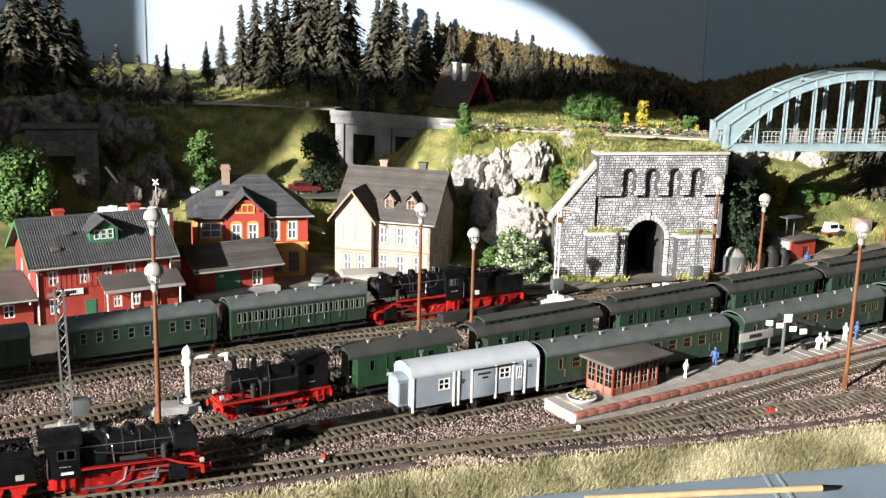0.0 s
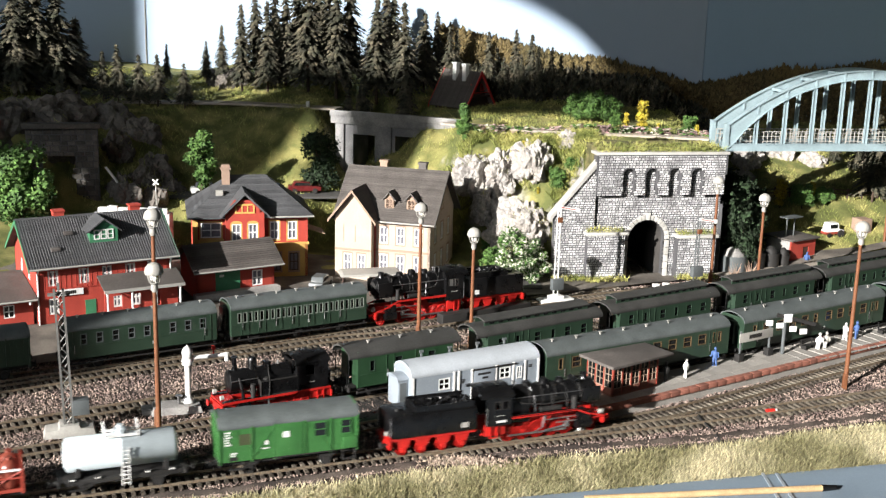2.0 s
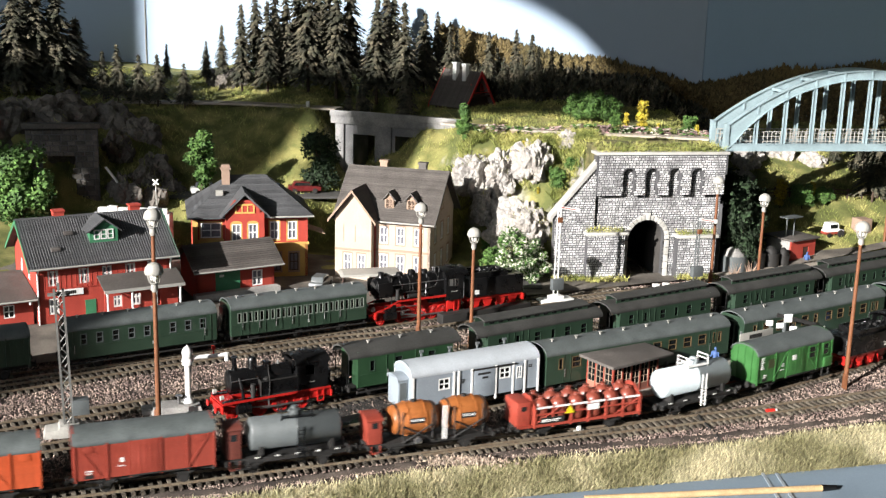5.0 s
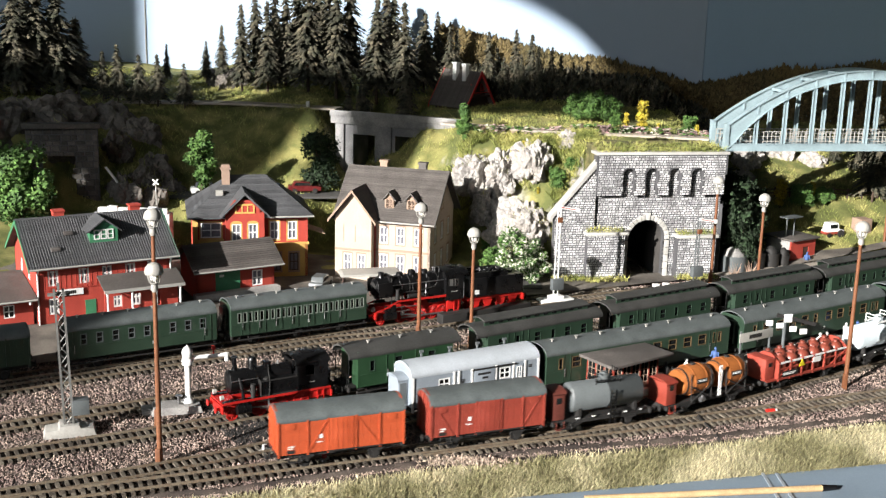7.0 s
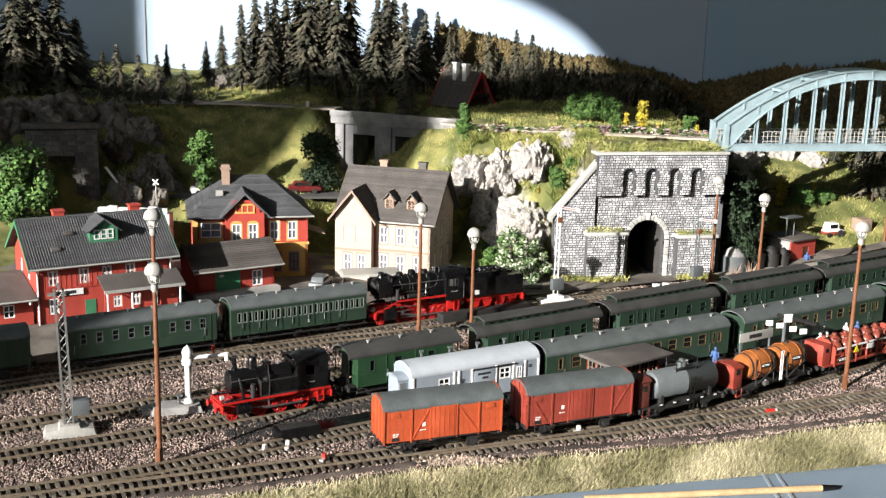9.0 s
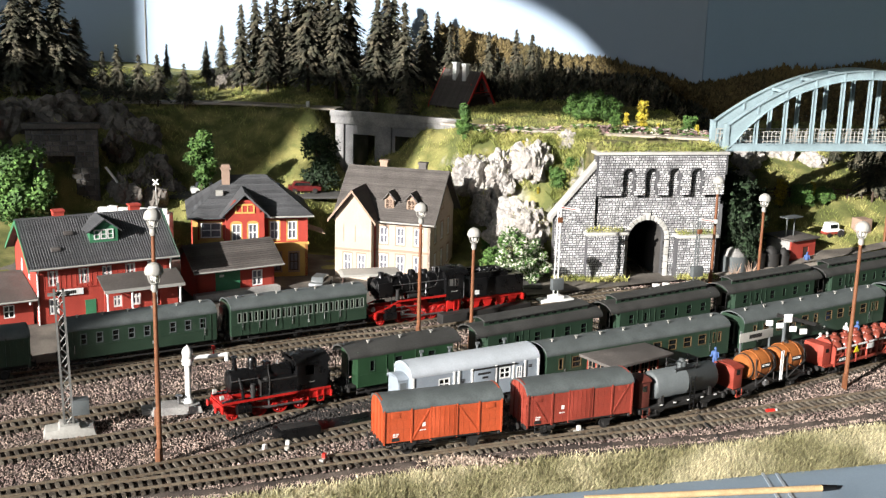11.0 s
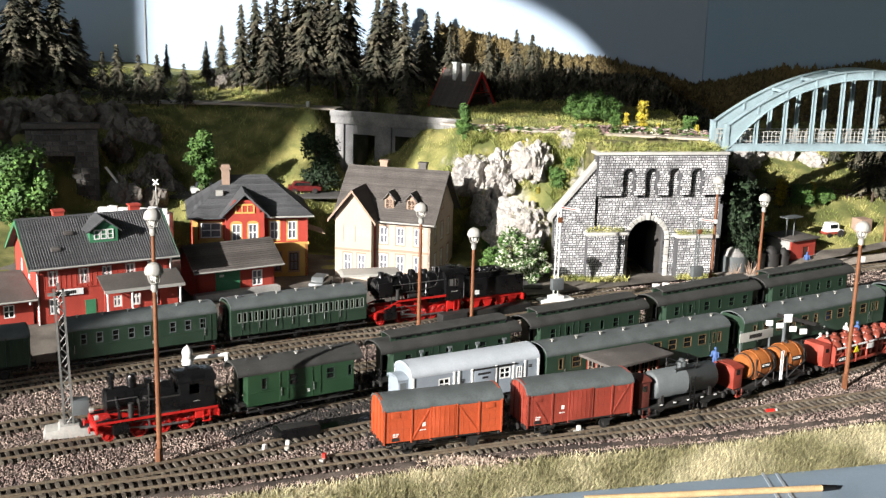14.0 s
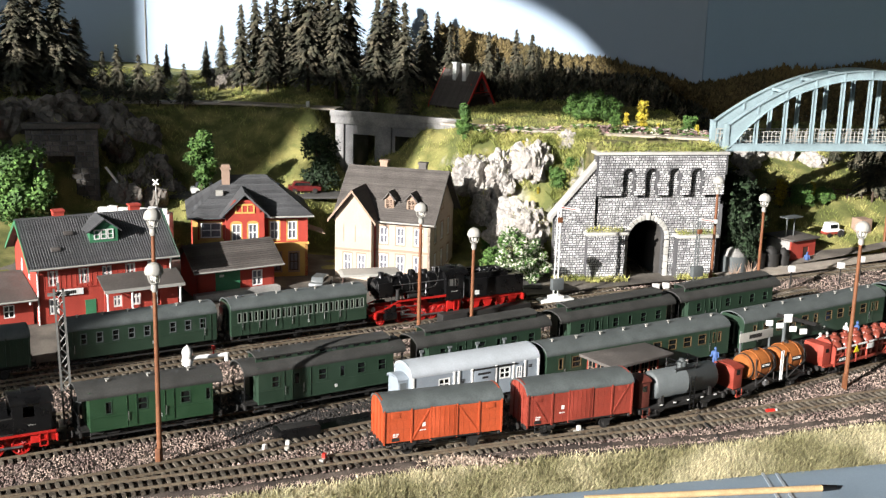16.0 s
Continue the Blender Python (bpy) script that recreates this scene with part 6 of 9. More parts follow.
def tunnel_portal():
    th = thing("tunnel_portal", "grey stone tunnel portal with arched niches and voussoirs", "tunnel portal", at(20.1, 151.6, 0, 12))
    W, H = 18.1, 16.6
    cx, hw, spring = 7.65, 2.65, 5.2
    arch = [(cx - hw, -0.5)] + [(cx + hw * math.cos(a), spring + hw * 1.03 * math.sin(a)) for a in np.linspace(math.pi, 0, 15)] + [(cx + hw, -0.5)]
    niches = [4.35, 7.6, 10.9, 14.1]
    # the wall with its opening
    b = Mesh().prism([(0, -0.5)] + arch + [(W, -0.5), (W, H), (0, H)], "y", 0, 1.2)
    main = part("wall", b, MORTAR, th)
    stone_courses(main, 0, W, 0, 11.4, 0.0, lambda x, z: (abs(x - cx) < hw + 0.45 and z < spring) or (math.hypot(x - cx, z - spring) < hw + 0.5), seed=5)
    # upper band standing proud, with niches
    outline = [(-0.25, 16.9), (-0.25, 14.2), (0, 14.2), (0, 11.4)]
    for n in niches:
        outline += [(n - 0.85, 11.4)] + [(n + 0.85 * math.cos(a), 14.2 + 0.85 * math.sin(a)) for a in np.linspace(math.pi, 0, 11)] + [(n + 0.85, 11.4)]
    outline += [(W, 11.4), (W, 14.2), (W + 0.25, 14.2), (W + 0.25, 16.9)]
    up = Mesh().prism(outline, "y", -0.8, 0)
    band = part("parapet", up, MORTAR, th)
    stone_courses(band, 0.0, W, 11.4, 16.8, -0.8, lambda x, z: any(abs(x - n) < 0.9 and z < 14.3 or math.hypot(x - n, z - 14.2) < 0.95 for n in niches), seed=9)
    stone_courses(main, 0.0, W, 11.4, 15.0, -0.004, lambda x, z: not any(abs(x - n) < 0.8 and z < 14.2 or math.hypot(x - n, z - 14.2) < 0.8 for n in niches), seed=11)
    part("cap", Mesh().box(-0.4, W + 0.4, -1.0, 1.4, 16.9, 17.25), CAP_STONE, th, bevel=0.05)
    # voussoirs
    for k in range(19):
        if k < 5 or k >= 14:
            s = -1 if k < 5 else 1
            j = k if k < 5 else k - 14
            z = j * 1.02
            part("voussoir", Mesh().box(min(cx + s * hw, cx + s * (hw + 0.62)), max(cx + s * hw, cx + s * (hw + 0.62)), -0.22, 0.5, z + 0.02, z + 0.98), CAP_STONE, th, bevel=0.05)
    n = 15
    for k in range(n):
        a0, a1 = math.pi * k / n + 0.012, math.pi * (k + 1) / n - 0.012
        o = 0.62 if k != n // 2 else 0.95
        part("voussoir", Mesh().prism([(cx + hw * math.cos(a0), spring + hw * 1.03 * math.sin(a0)), (cx + (hw + o) * math.cos(a0), spring + (hw + o) * 1.03 * math.sin(a0)), (cx + (hw + o) * math.cos(a1), spring + (hw + o) * 1.03 * math.sin(a1)), (cx + hw * math.cos(a1), spring + hw * 1.03 * math.sin(a1))], "y", -0.22 if k != n // 2 else -0.35, 0.5), CAP_STONE, th, bevel=0.05)
    # buttress boxes
    for x0, x1, z1 in ((-1.2, 4.1, 6.2), (11.7, 17.2, 5.6)):
        bt = part("buttress", Mesh().box(x0, x1, -1.5, 0, -0.5, z1), MORTAR, th)
        stone_courses(bt, x0, x1, 0, z1, -1.5, lambda x, z: False, seed=int(x0 * 10 + 40))
        part("ledge", Mesh().box(x0 - 0.3, x1 + 0.3, -1.85, 0.1, z1, z1 + 0.4), CAP_STONE, bt, bevel=0.05)
    # wing wall sloping away
    wg = part("wing_wall", Mesh().prism([(-5.6, -0.5), (-1.2, -0.5), (0, -0.5), (0, 15.6), (-5.6, 9.0)], "y", -0.4, 0.5), MORTAR, th)
    stone_courses(wg, -5.6, 0, 0, 15.5, -0.4, lambda x, z: z > 9.0 + (x + 5.6) * 6.6 / 5.6 - 0.1, seed=21)
    part("wing_coping", Mesh().prism([(-6.3, 8.0), (-6.3, 8.7), (0, 16.2), (0, 15.4)], "y", -0.75, 0.8), CAP_STONE, wg, bevel=0.04)
    wr = part("wing_wall", Mesh().box(-0.3, 7, 0, 0.5, -0.5, 10), MORTAR, th, m=at(W + 0.3, -0.2, 0, 62))
    part("earth_fill", Mesh().box(0.3, 17.8, 1.3, 12.0, 13.5, 17.7), GRASS_SOIL, th)
    # lining, darker than the facing stone
    lin = Mesh()
    for k in range(len(arch) - 1):
        (u, v), (u2, v2) = arch[k], arch[k + 1]
        lin.add([(u, 1.2, v), (u2, 1.2, v2), (u2, 14, v2), (u, 14, v)], [(0, 1, 2, 3)])
    lin.add([(p[0], 14, p[1]) for p in arch], [tuple(range(len(arch)))])
    part("tunnel_lining", lin, material("soot_stone", (0.06, 0.055, 0.05), 0.95, vary=0.3), th)


def arch_bridge():
    th = thing("arch_bridge", "blue-grey steel tied-arch bridge with lattice railing", "bridge", at(38.3, 156.6, 17.3, 10.7))
    span, rise, n = 41.0, 10.9, 10
    deck = part("deck", Mesh().box(-0.5, span + 0.5, 0.0, 4.6, 0.0, 0.5), BRIDGE_PAINT, th)
    for k, y in enumerate((0.0, 4.6)):
        tr = part("tie_girder", Mesh().box(-0.4, span + 0.4, y - 0.25, y + 0.25, -0.1, 0.75).box(-0.5, span + 0.5, y - 0.38, y + 0.38, 0.7, 0.82).box(-0.5, span + 0.5, y - 0.38, y + 0.38, -0.2, -0.08), BRIDGE_PAINT, th)

        def z_at(x, r=rise):
            return 3.4 + (r - 3.4) * (1 - ((x - span / 2) / (span / 2)) ** 2)

        ar = Mesh()
        xs = np.linspace(-0.2, span + 0.2, 41)
        for u, v in zip(xs, xs[1:]):
            tu, tv = z_at(u), z_at(v)
            bu, bv = max(0.0, tu - 1.15 - 2.6 * abs(u / span * 2 - 1) ** 6), max(0.0, tv - 1.15 - 2.6 * abs(v / span * 2 - 1) ** 6)
            ar.prism([(u, bu), (v, bv), (v, tv), (u, tu)], "y", y - 0.2, y + 0.2)
        a = part("arch_rib", ar, BRIDGE_PAINT, th)
        fl = Mesh()
        for u, v in zip(xs, xs[1:]):
            tu, tv = z_at(u), z_at(v)
            bu, bv = max(0.0, tu - 1.15 - 2.6 * abs(u / span * 2 - 1) ** 6), max(0.0, tv - 1.15 - 2.6 * abs(v / span * 2 - 1) ** 6)
            for z0, z1 in ((tu, tv), (bu, bv)):
                fl.prism([(u, z0 - 0.06), (v, z1 - 0.06), (v, z1 + 0.08), (u, z0 + 0.08)], "y", y - 0.42, y + 0.42)
        part("arch_flange", fl, BRIDGE_PAINT, a)
        for j in range(1, n):
            x = span * j / n
            part("stiffener", Mesh().box(x - 0.12, x + 0.12, y - 0.36, y + 0.36, z_at(x) - 1.15, z_at(x)), BRIDGE_PAINT, a)
            part("hanger", Mesh().box(x - 0.26, x + 0.26, y - 0.05, y + 0.05, 0.8, z_at(x) - 1.0).box(x - 0.26, x - 0.2, y - 0.2, y + 0.2, 0.8, z_at(x) - 1.0).box(x + 0.2, x + 0.26, y - 0.2, y + 0.2, 0.8, z_at(x) - 1.0), BRIDGE_PAINT, th)
        part("end_post", Mesh().box(-0.45, 0.1, y - 0.42, y + 0.42, -0.2, 3.5), BRIDGE_PAINT, th)
        rl = Mesh()
        yy = y + (0.75 if k == 0 else -0.75)
        for z in (1.0, 1.65, 2.3):
            rl.box(0, span, yy - 0.05, yy + 0.05, z, z + 0.1)
        for j in range(int(span / 0.62)):
            rl.box(j * 0.62, j * 0.62 + 0.1, yy - 0.04, yy + 0.04, 0.5, 2.35)
        part("railing", rl, LAMP_CAP, th)
    for j in range(2, n - 1):
        x = span * j / n
        part("top_strut", Mesh().box(x - 0.2, x + 0.2, 0.2, 4.4, 3.4 + (rise - 3.4) * (1 - ((x - span / 2) / (span / 2)) ** 2) - 0.5, 3.4 + (rise - 3.4) * (1 - ((x - span / 2) / (span / 2)) ** 2) - 0.1), BRIDGE_PAINT, th)
    # masonry pier under the landing, behind the portal
    solid("bridge_abutment", Mesh().box(-2.5, 1.0, -0.6, 5.2, 0, 17.0), STONE_WALL, "grey stone abutment under the bridge end", "abutment", m=at(36.2, 158.4, 0, 10.7), bevel=0.1)


def viaduct():
    th = thing("viaduct", "grey concrete viaduct with parapet and open bays", "viaduct", at(-17.7, 183.5, 0, -22))
    L = 21.5
    # darker than the common concrete: the viaduct's shade is put into the colour
    CONCRETE = material("viaduct_concrete", (0.20, 0.20, 0.205), 0.9, vary=0.35, size=30, fine=500, bump=0.3, other=(0.27, 0.265, 0.26))
    b = wall(Mesh(), 0, L, 6, 16.2, [(3.2, 7.0, 6, 14.6), (10.5, 14.6, 6, 14.8)], 0, 5.5)
    part("pier_wall", b, CONCRETE, th)
    part("deck_beam", Mesh().box(-0.5, L + 0.5, -0.7, 6.2, 16.2, 17.5), CONCRETE, th, bevel=0.06)
    part("parapet", Mesh().box(-0.5, L + 0.5, -1.0, -0.5, 17.4, 18.3), CONCRETE, th, bevel=0.05)
    for x in (0.3, 8.6, 16.0):
        part("pilaster", Mesh().box(x, x + 1.4, -0.45, 0.0, 6, 16.2), CONCRETE, th, bevel=0.05)


def aframe_house():
    th = thing("chalet", "steep-roofed chalet with bright red trim and white chimneys", "house", at(-2.65, 195.4, 17.7, -43.7))
    W, Dp, zr, ze = 7.8, 7.0, 6.4, 0.55
    part("base_wall", Mesh().box(0.5, W - 0.5, 0.5, Dp - 0.5, -1.2, 1.2), DARK_WOOD, th)
    part("wall", Mesh().prism([(0.7, 0), (Dp - 0.7, 0), (Dp - 0.7, 1.4), (Dp / 2, 5.7), (0.7, 1.4)], "x", 0.6, W - 0.6), DARK_WOOD, th)
    for s in (-1, 1):
        y0 = Dp / 2 + s * (Dp / 2 + 0.2)
        tiled_slope(th, (-0.3, y0, ze), (W + 0.3, y0, ze), (W + 0.3, Dp / 2, zr), (-0.3, Dp / 2, zr), SLATE_BROWN, 18, ribs=30)
    red = material("bright_red_trim", (0.55, 0.03, 0.025), 0.5, vary=0.15)
    for x in (-0.4, W + 0.4):
        for s in (-1, 1):
            y0 = Dp / 2 + s * (Dp / 2 + 0.3)
            part("barge_board", Mesh().prism([(y0, ze - 0.45), (y0, ze + 0.05), (Dp / 2, zr + 0.15), (Dp / 2, zr - 0.5)], "x", x - 0.1, x + 0.1), red, th)
    part("gable_boards", Mesh().prism([(Dp / 2 - 1.7, 3.4), (Dp / 2 + 1.7, 3.4), (Dp / 2, 6.0)], "x", -0.3, -0.2), WHITE_PAINT, th)
    part("balcony", Mesh().box(W - 0.6, W + 0.5, 1.4, Dp - 1.4, 2.3, 2.5), DARK_WOOD, th)
    part("balcony_rail", Mesh().box(W + 0.4, W + 0.5, 1.4, Dp - 1.4, 3.0, 3.12), red, th)
    for y in (2.0, 4.2):
        window_in(th, at(W - 0.55, y, 3.2, 90), 0.9, 1.2, red, 0.2, 1, 0, 0.1)
    for x, z in ((2.9, 7.6), (5.1, 7.5)):
        part("chimney", Mesh().box(x - 0.4, x + 0.4, Dp / 2 - 1.1, Dp / 2 - 0.3, 4.4, z).box(x - 0.5, x + 0.5, Dp / 2 - 1.2, Dp / 2 - 0.2, z - 0.1, z + 0.1), WHITE_PAINT, th)


station()
goods_shed()
villa()
white_house()
tunnel_portal()
arch_bridge()
viaduct()
aframe_house()
# ---- ballast, grass, board edge ----
def many(name, pts, proto_v, proto_f, scale, mat, label, category, flat=1.0, tilt=0.5, seed=1, parent=None):
    """Many small alike pieces in one mesh: points, each with its own turn and size."""
    rng = np.random.RandomState(seed)
    n, k = len(pts), len(proto_v)
    pv = np.array(proto_v, float)
    a = rng.rand(n) * math.tau
    s = rng.uniform(scale[0], scale[1], n)
    tx, ty = rng.uniform(-tilt, tilt, n), rng.uniform(-tilt, tilt, n)
    c, d = np.cos(a), np.sin(a)
    x = pv[None, :, 0] * c[:, None] - pv[None, :, 1] * d[:, None]
    y = pv[None, :, 0] * d[:, None] + pv[None, :, 1] * c[:, None]
    z = np.repeat(pv[None, :, 2], n, 0) * flat
    out = np.stack([x + z * tx[:, None], y + z * ty[:, None], z], 2) * s[:, None, None] + np.array(pts)[:, None, :]
    faces = (np.array(proto_f)[None] + (np.arange(n) * k)[:, None, None]).reshape(-1, len(proto_f[0]))
    me = bpy.data.meshes.new(name)
    me.from_pydata((out.reshape(-1, 3) * K).tolist(), [], faces.tolist())
    me.materials.append(mat)
    ob = new(name, me)
    if parent:
        ob.parent = parent
    return tagged(ob, label, category, kind="stuff")


ROCKLET = ([(-0.5, -0.4, -0.3), (0.5, -0.35, -0.3), (0.4, 0.5, -0.3), (-0.45, 0.4, -0.3), (-0.1, -0.1, 0.5), (0.2, 0.15, 0.42)], [(0, 1, 4), (1, 5, 4), (1, 2, 5), (2, 3, 5), (3, 4, 5), (3, 0, 4)])
BLADE = ([(-0.06, 0, 0), (0.06, 0, 0), (0.02, 0.15, 0.6), (0.1, 0.35, 1.0)], [(0, 1, 2), (1, 3, 2)])


def ballast():
    b = Mesh()
    xs = np.arange(-66, 84, 0.75)
    rows = 90
    for x in xs:
        y0, y1 = front_y(x) - 0.4, back_y(x) + 0.6
        for j in range(rows + 1):
            t = j / rows
            y = y0 + (y1 - y0) * t
            z = -0.50 + 0.14 * noise.fractal(Vector((x * 0.9, y * 0.9, 0)), 1.0, 2.0, 3) - (0.45 if j == 0 else 0.2 if j == 1 else 0)
            b.v.append((x, y, min(z, -0.38)))
    n = rows + 1
    for i in range(len(xs) - 1):
        for j in range(rows):
            b.f.append((i * n + j, (i + 1) * n + j, (i + 1) * n + j + 1, i * n + j + 1))
    solid("ballast_bed", b, BALLAST, "brown ballast bed under the station tracks", "ballast", "structure", smooth=180)
    rng = np.random.RandomState(4)
    pts = []
    lines = [np.stack([ln[1], ln[2]], 1) for ln in (MAIN, FRONT, ENGINE, PLATFORM, BACK, YARD, LOOP, SPUR)]
    near = {}
    for ln in lines:
        for px, py in ln:
            near.setdefault((int(px // 2), int(py // 2)), []).append((px, py))
    while len(pts) < 105000:
        x = rng.uniform(-50, 66)
        y0, y1 = front_y(x), back_y(x)
        y = y0 + (y1 - y0) * rng.rand() ** 1.25
        i, j = int(x // 2), int(y // 2)
        on = any((x - a) ** 2 + (y - c) ** 2 < 2.2 for u in (-1, 0, 1) for v in (-1, 0, 1) for a, c in near.get((i + u, j + v), ()))
        pts.append((x, y, (-0.52 if on else -0.36) + rng.uniform(-0.05, 0.04) - (0.25 if y - y0 < 1 else 0)))
    many("ballast_stones", pts, *ROCKLET, (0.08, 0.19), STONE, "loose brown and grey ballast stones between the tracks", "ballast", seed=7)


ballast()
GRASS = material("dry_grass", (0.40, 0.37, 0.19), 0.9, vary=0.4, size=14, bump=0, other=(0.62, 0.56, 0.36), piece=0.5)
GRASS_GREEN = material("green_grass", (0.26, 0.30, 0.07), 0.9, vary=0.4, size=30, bump=0, other=(0.46, 0.44, 0.15), piece=0.45)


def grass():
    rng = np.random.RandomState(8)
    pts = []
    while len(pts) < 85000:
        x = rng.uniform(-40, 52)
        y0, y1 = edge_y(x), front_y(x) - 0.5
        y = rng.uniform(y0, y1)
        if y > front_y(x) - 1.6 and rng.rand() < 0.5:
            continue
        pts.append((x, y, -0.97 - max(0.0, front_y(x) - y) * 0.25))
    many("foreground_grass", pts, *BLADE, (0.38, 0.85), GRASS, "dry yellow-green grass along the front edge", "grass", tilt=0.7, seed=3)
    pts = []
    while len(pts) < 70000:
        x, y = rng.uniform(-75, 85), rng.uniform(150, 215)
        z = ground_z(x, y)
        steep = abs(ground_z(x, y + 1) - ground_z(x, y - 1)) / 2
        if z < 1.5 or steep > 1.3 or (steep > 0.75 and rng.rand() < 0.6) or noise.noise(Vector((x * 0.3, y * 0.3, 5))) < -0.25:
            continue
        pts.append((x, y, rough_z(x, y) - 0.05))
    many("meadow_grass", pts, *BLADE, (0.3, 0.75), GRASS_GREEN, "short light green grass on the slopes", "grass", tilt=0.7, seed=5)


grass()
b = Mesh()
xs = list(np.arange(-60, 81, 4.0))
prof = [(0.0, -1.9), (-0.4, -1.85), (-1.0, -1.9), (-14.0, -2.0), (-14.5, -4), (-14.5, -16)]
for x in xs:
    b.v += [(x + d * 0.25, edge_y(x) + d, z) for d, z in prof]
k = len(prof)
b.f += [(i * k + j, (i + 1) * k + j, (i + 1) * k + j + 1, i * k + j + 1) for i in range(len(xs) - 1) for j in range(k - 1)]
solid("layout_edge", b, BOARD_BLUE, "blue-grey painted front edge board of the layout", "board", "structure")
b = Mesh()
for d in (0.0, 1.2):
    b.box(28.0 + d, 28.25 + d, 84, 92.7, -1.97, -1.8)
solid("edge_joint", b, SILVER, "pale joint strips across the front edge board", "joint", "structure")
st = thing("track_stick", "bare wooden stick with dark tip lying on the edge", "stick", at(0, 0, 0))
part("shaft", Mesh().rod((12.0, 86.2, -1.65), (32.2, 89.5, -1.65), 0.28, n=12), WOOD, st)
part("tip", Mesh().rod((32.2, 89.5, -1.65), (33.5, 89.72, -1.65), 0.3, 0.2, n=12), BLACK, st)

# ---- trees ----
NEEDLE = material("conifer_needles", (0.048, 0.052, 0.031), 0.9, vary=0.4, size=60, bump=0, other=(0.115, 0.10, 0.066), piece=0.6)
BARK = material("tree_bark", (0.07, 0.045, 0.03), 0.9, vary=0.3, size=90, bump=0.4)
LEAF = material("leaves_green", (0.075, 0.17, 0.035), 0.8, vary=0.4, size=50, bump=0, other=(0.10, 0.19, 0.04), piece=0.5)
# leaf green darkened so trees by portal and viaduct look shaded
LEAF_SHADED = material("leaves_dark", (0.02, 0.042, 0.015), 0.85, vary=0.4, size=50, bump=0, piece=0.5)
LEAF_YELLOW = material("leaves_yellow", (0.50, 0.40, 0.04), 0.8, vary=0.4, size=50, bump=0, piece=0.4)
LEAF_WHITE = material("blossom_white", (0.62, 0.62, 0.50), 0.8, vary=0.3, size=50, bump=0, piece=0.3)
LEAF_PINK = material("blossom_pink", (0.55, 0.38, 0.37), 0.8, vary=0.5, size=80, bump=0, piece=0.5)
AUTUMN = material("autumn_wood", (0.21, 0.155, 0.06), 0.9, vary=0.5, size=12, bump=0, other=(0.11, 0.09, 0.04), piece=0.55)


def conifer(seed, slim=1.0):
    """A fir one unit (10 cm) high: trunk and drooping whorls of twigs with gaps."""
    rnd = random.Random(seed)
    th = thing("fir_tree", "dark fir with drooping twigs on the hillside", "tree", at(0, 0, -300), "fir trees")
    part("trunk", Mesh().rod((0, 0, -0.6), (0.05, 0, 9.6), 0.16, 0.03, n=7), BARK, th)
    m = Mesh()
    z = 1.5 + rnd.random() * 0.6
    while z < 9.9:
        t = (z - 1.5) / 8.5
        reach = (2.1 * (1 - t) ** 0.85 + 0.12) * slim * rnd.uniform(0.8, 1.15)
        n = max(5, int(20 * (1 - t) + 4))
        for k in range(n):
            if rnd.random() < 0.12:
                continue
            a = rnd.random() * math.tau
            r = reach * rnd.uniform(0.65, 1.12)
            for q in range(max(2, int(r * 4.5))):
                f = (q + 0.6) / max(2, int(r * 4.5))
                rr = r * f
                zz = z - 0.42 * rr * f + rnd.uniform(-0.1, 0.1)
                s = (0.22 + 0.18 * (1 - f)) * rnd.uniform(0.7, 1.3)
                p = Vector((math.cos(a) * rr, math.sin(a) * rr, zz))
                u = Vector((math.cos(a), math.sin(a), -0.55)) * s
                v = Vector((-math.sin(a), math.cos(a), rnd.uniform(-0.3, 0.3))) * s * rnd.uniform(0.5, 0.9)
                w = Vector((0, 0, 0.28 * s))
                m.add([p - v, p + u, p + v, p - u * 0.5 + w], [(0, 1, 3), (1, 2, 3), (0, 2, 1)])
        z += rnd.uniform(0.24, 0.36)
    m.add([(-0.1, 0, 9.5), (0.1, 0, 9.5), (0, 0.1, 9.5), (0.04, 0, 10.3)], [(0, 1, 3), (1, 2, 3), (2, 0, 3)])
    part("crown", m, NEEDLE, th, smooth=0)
    return th


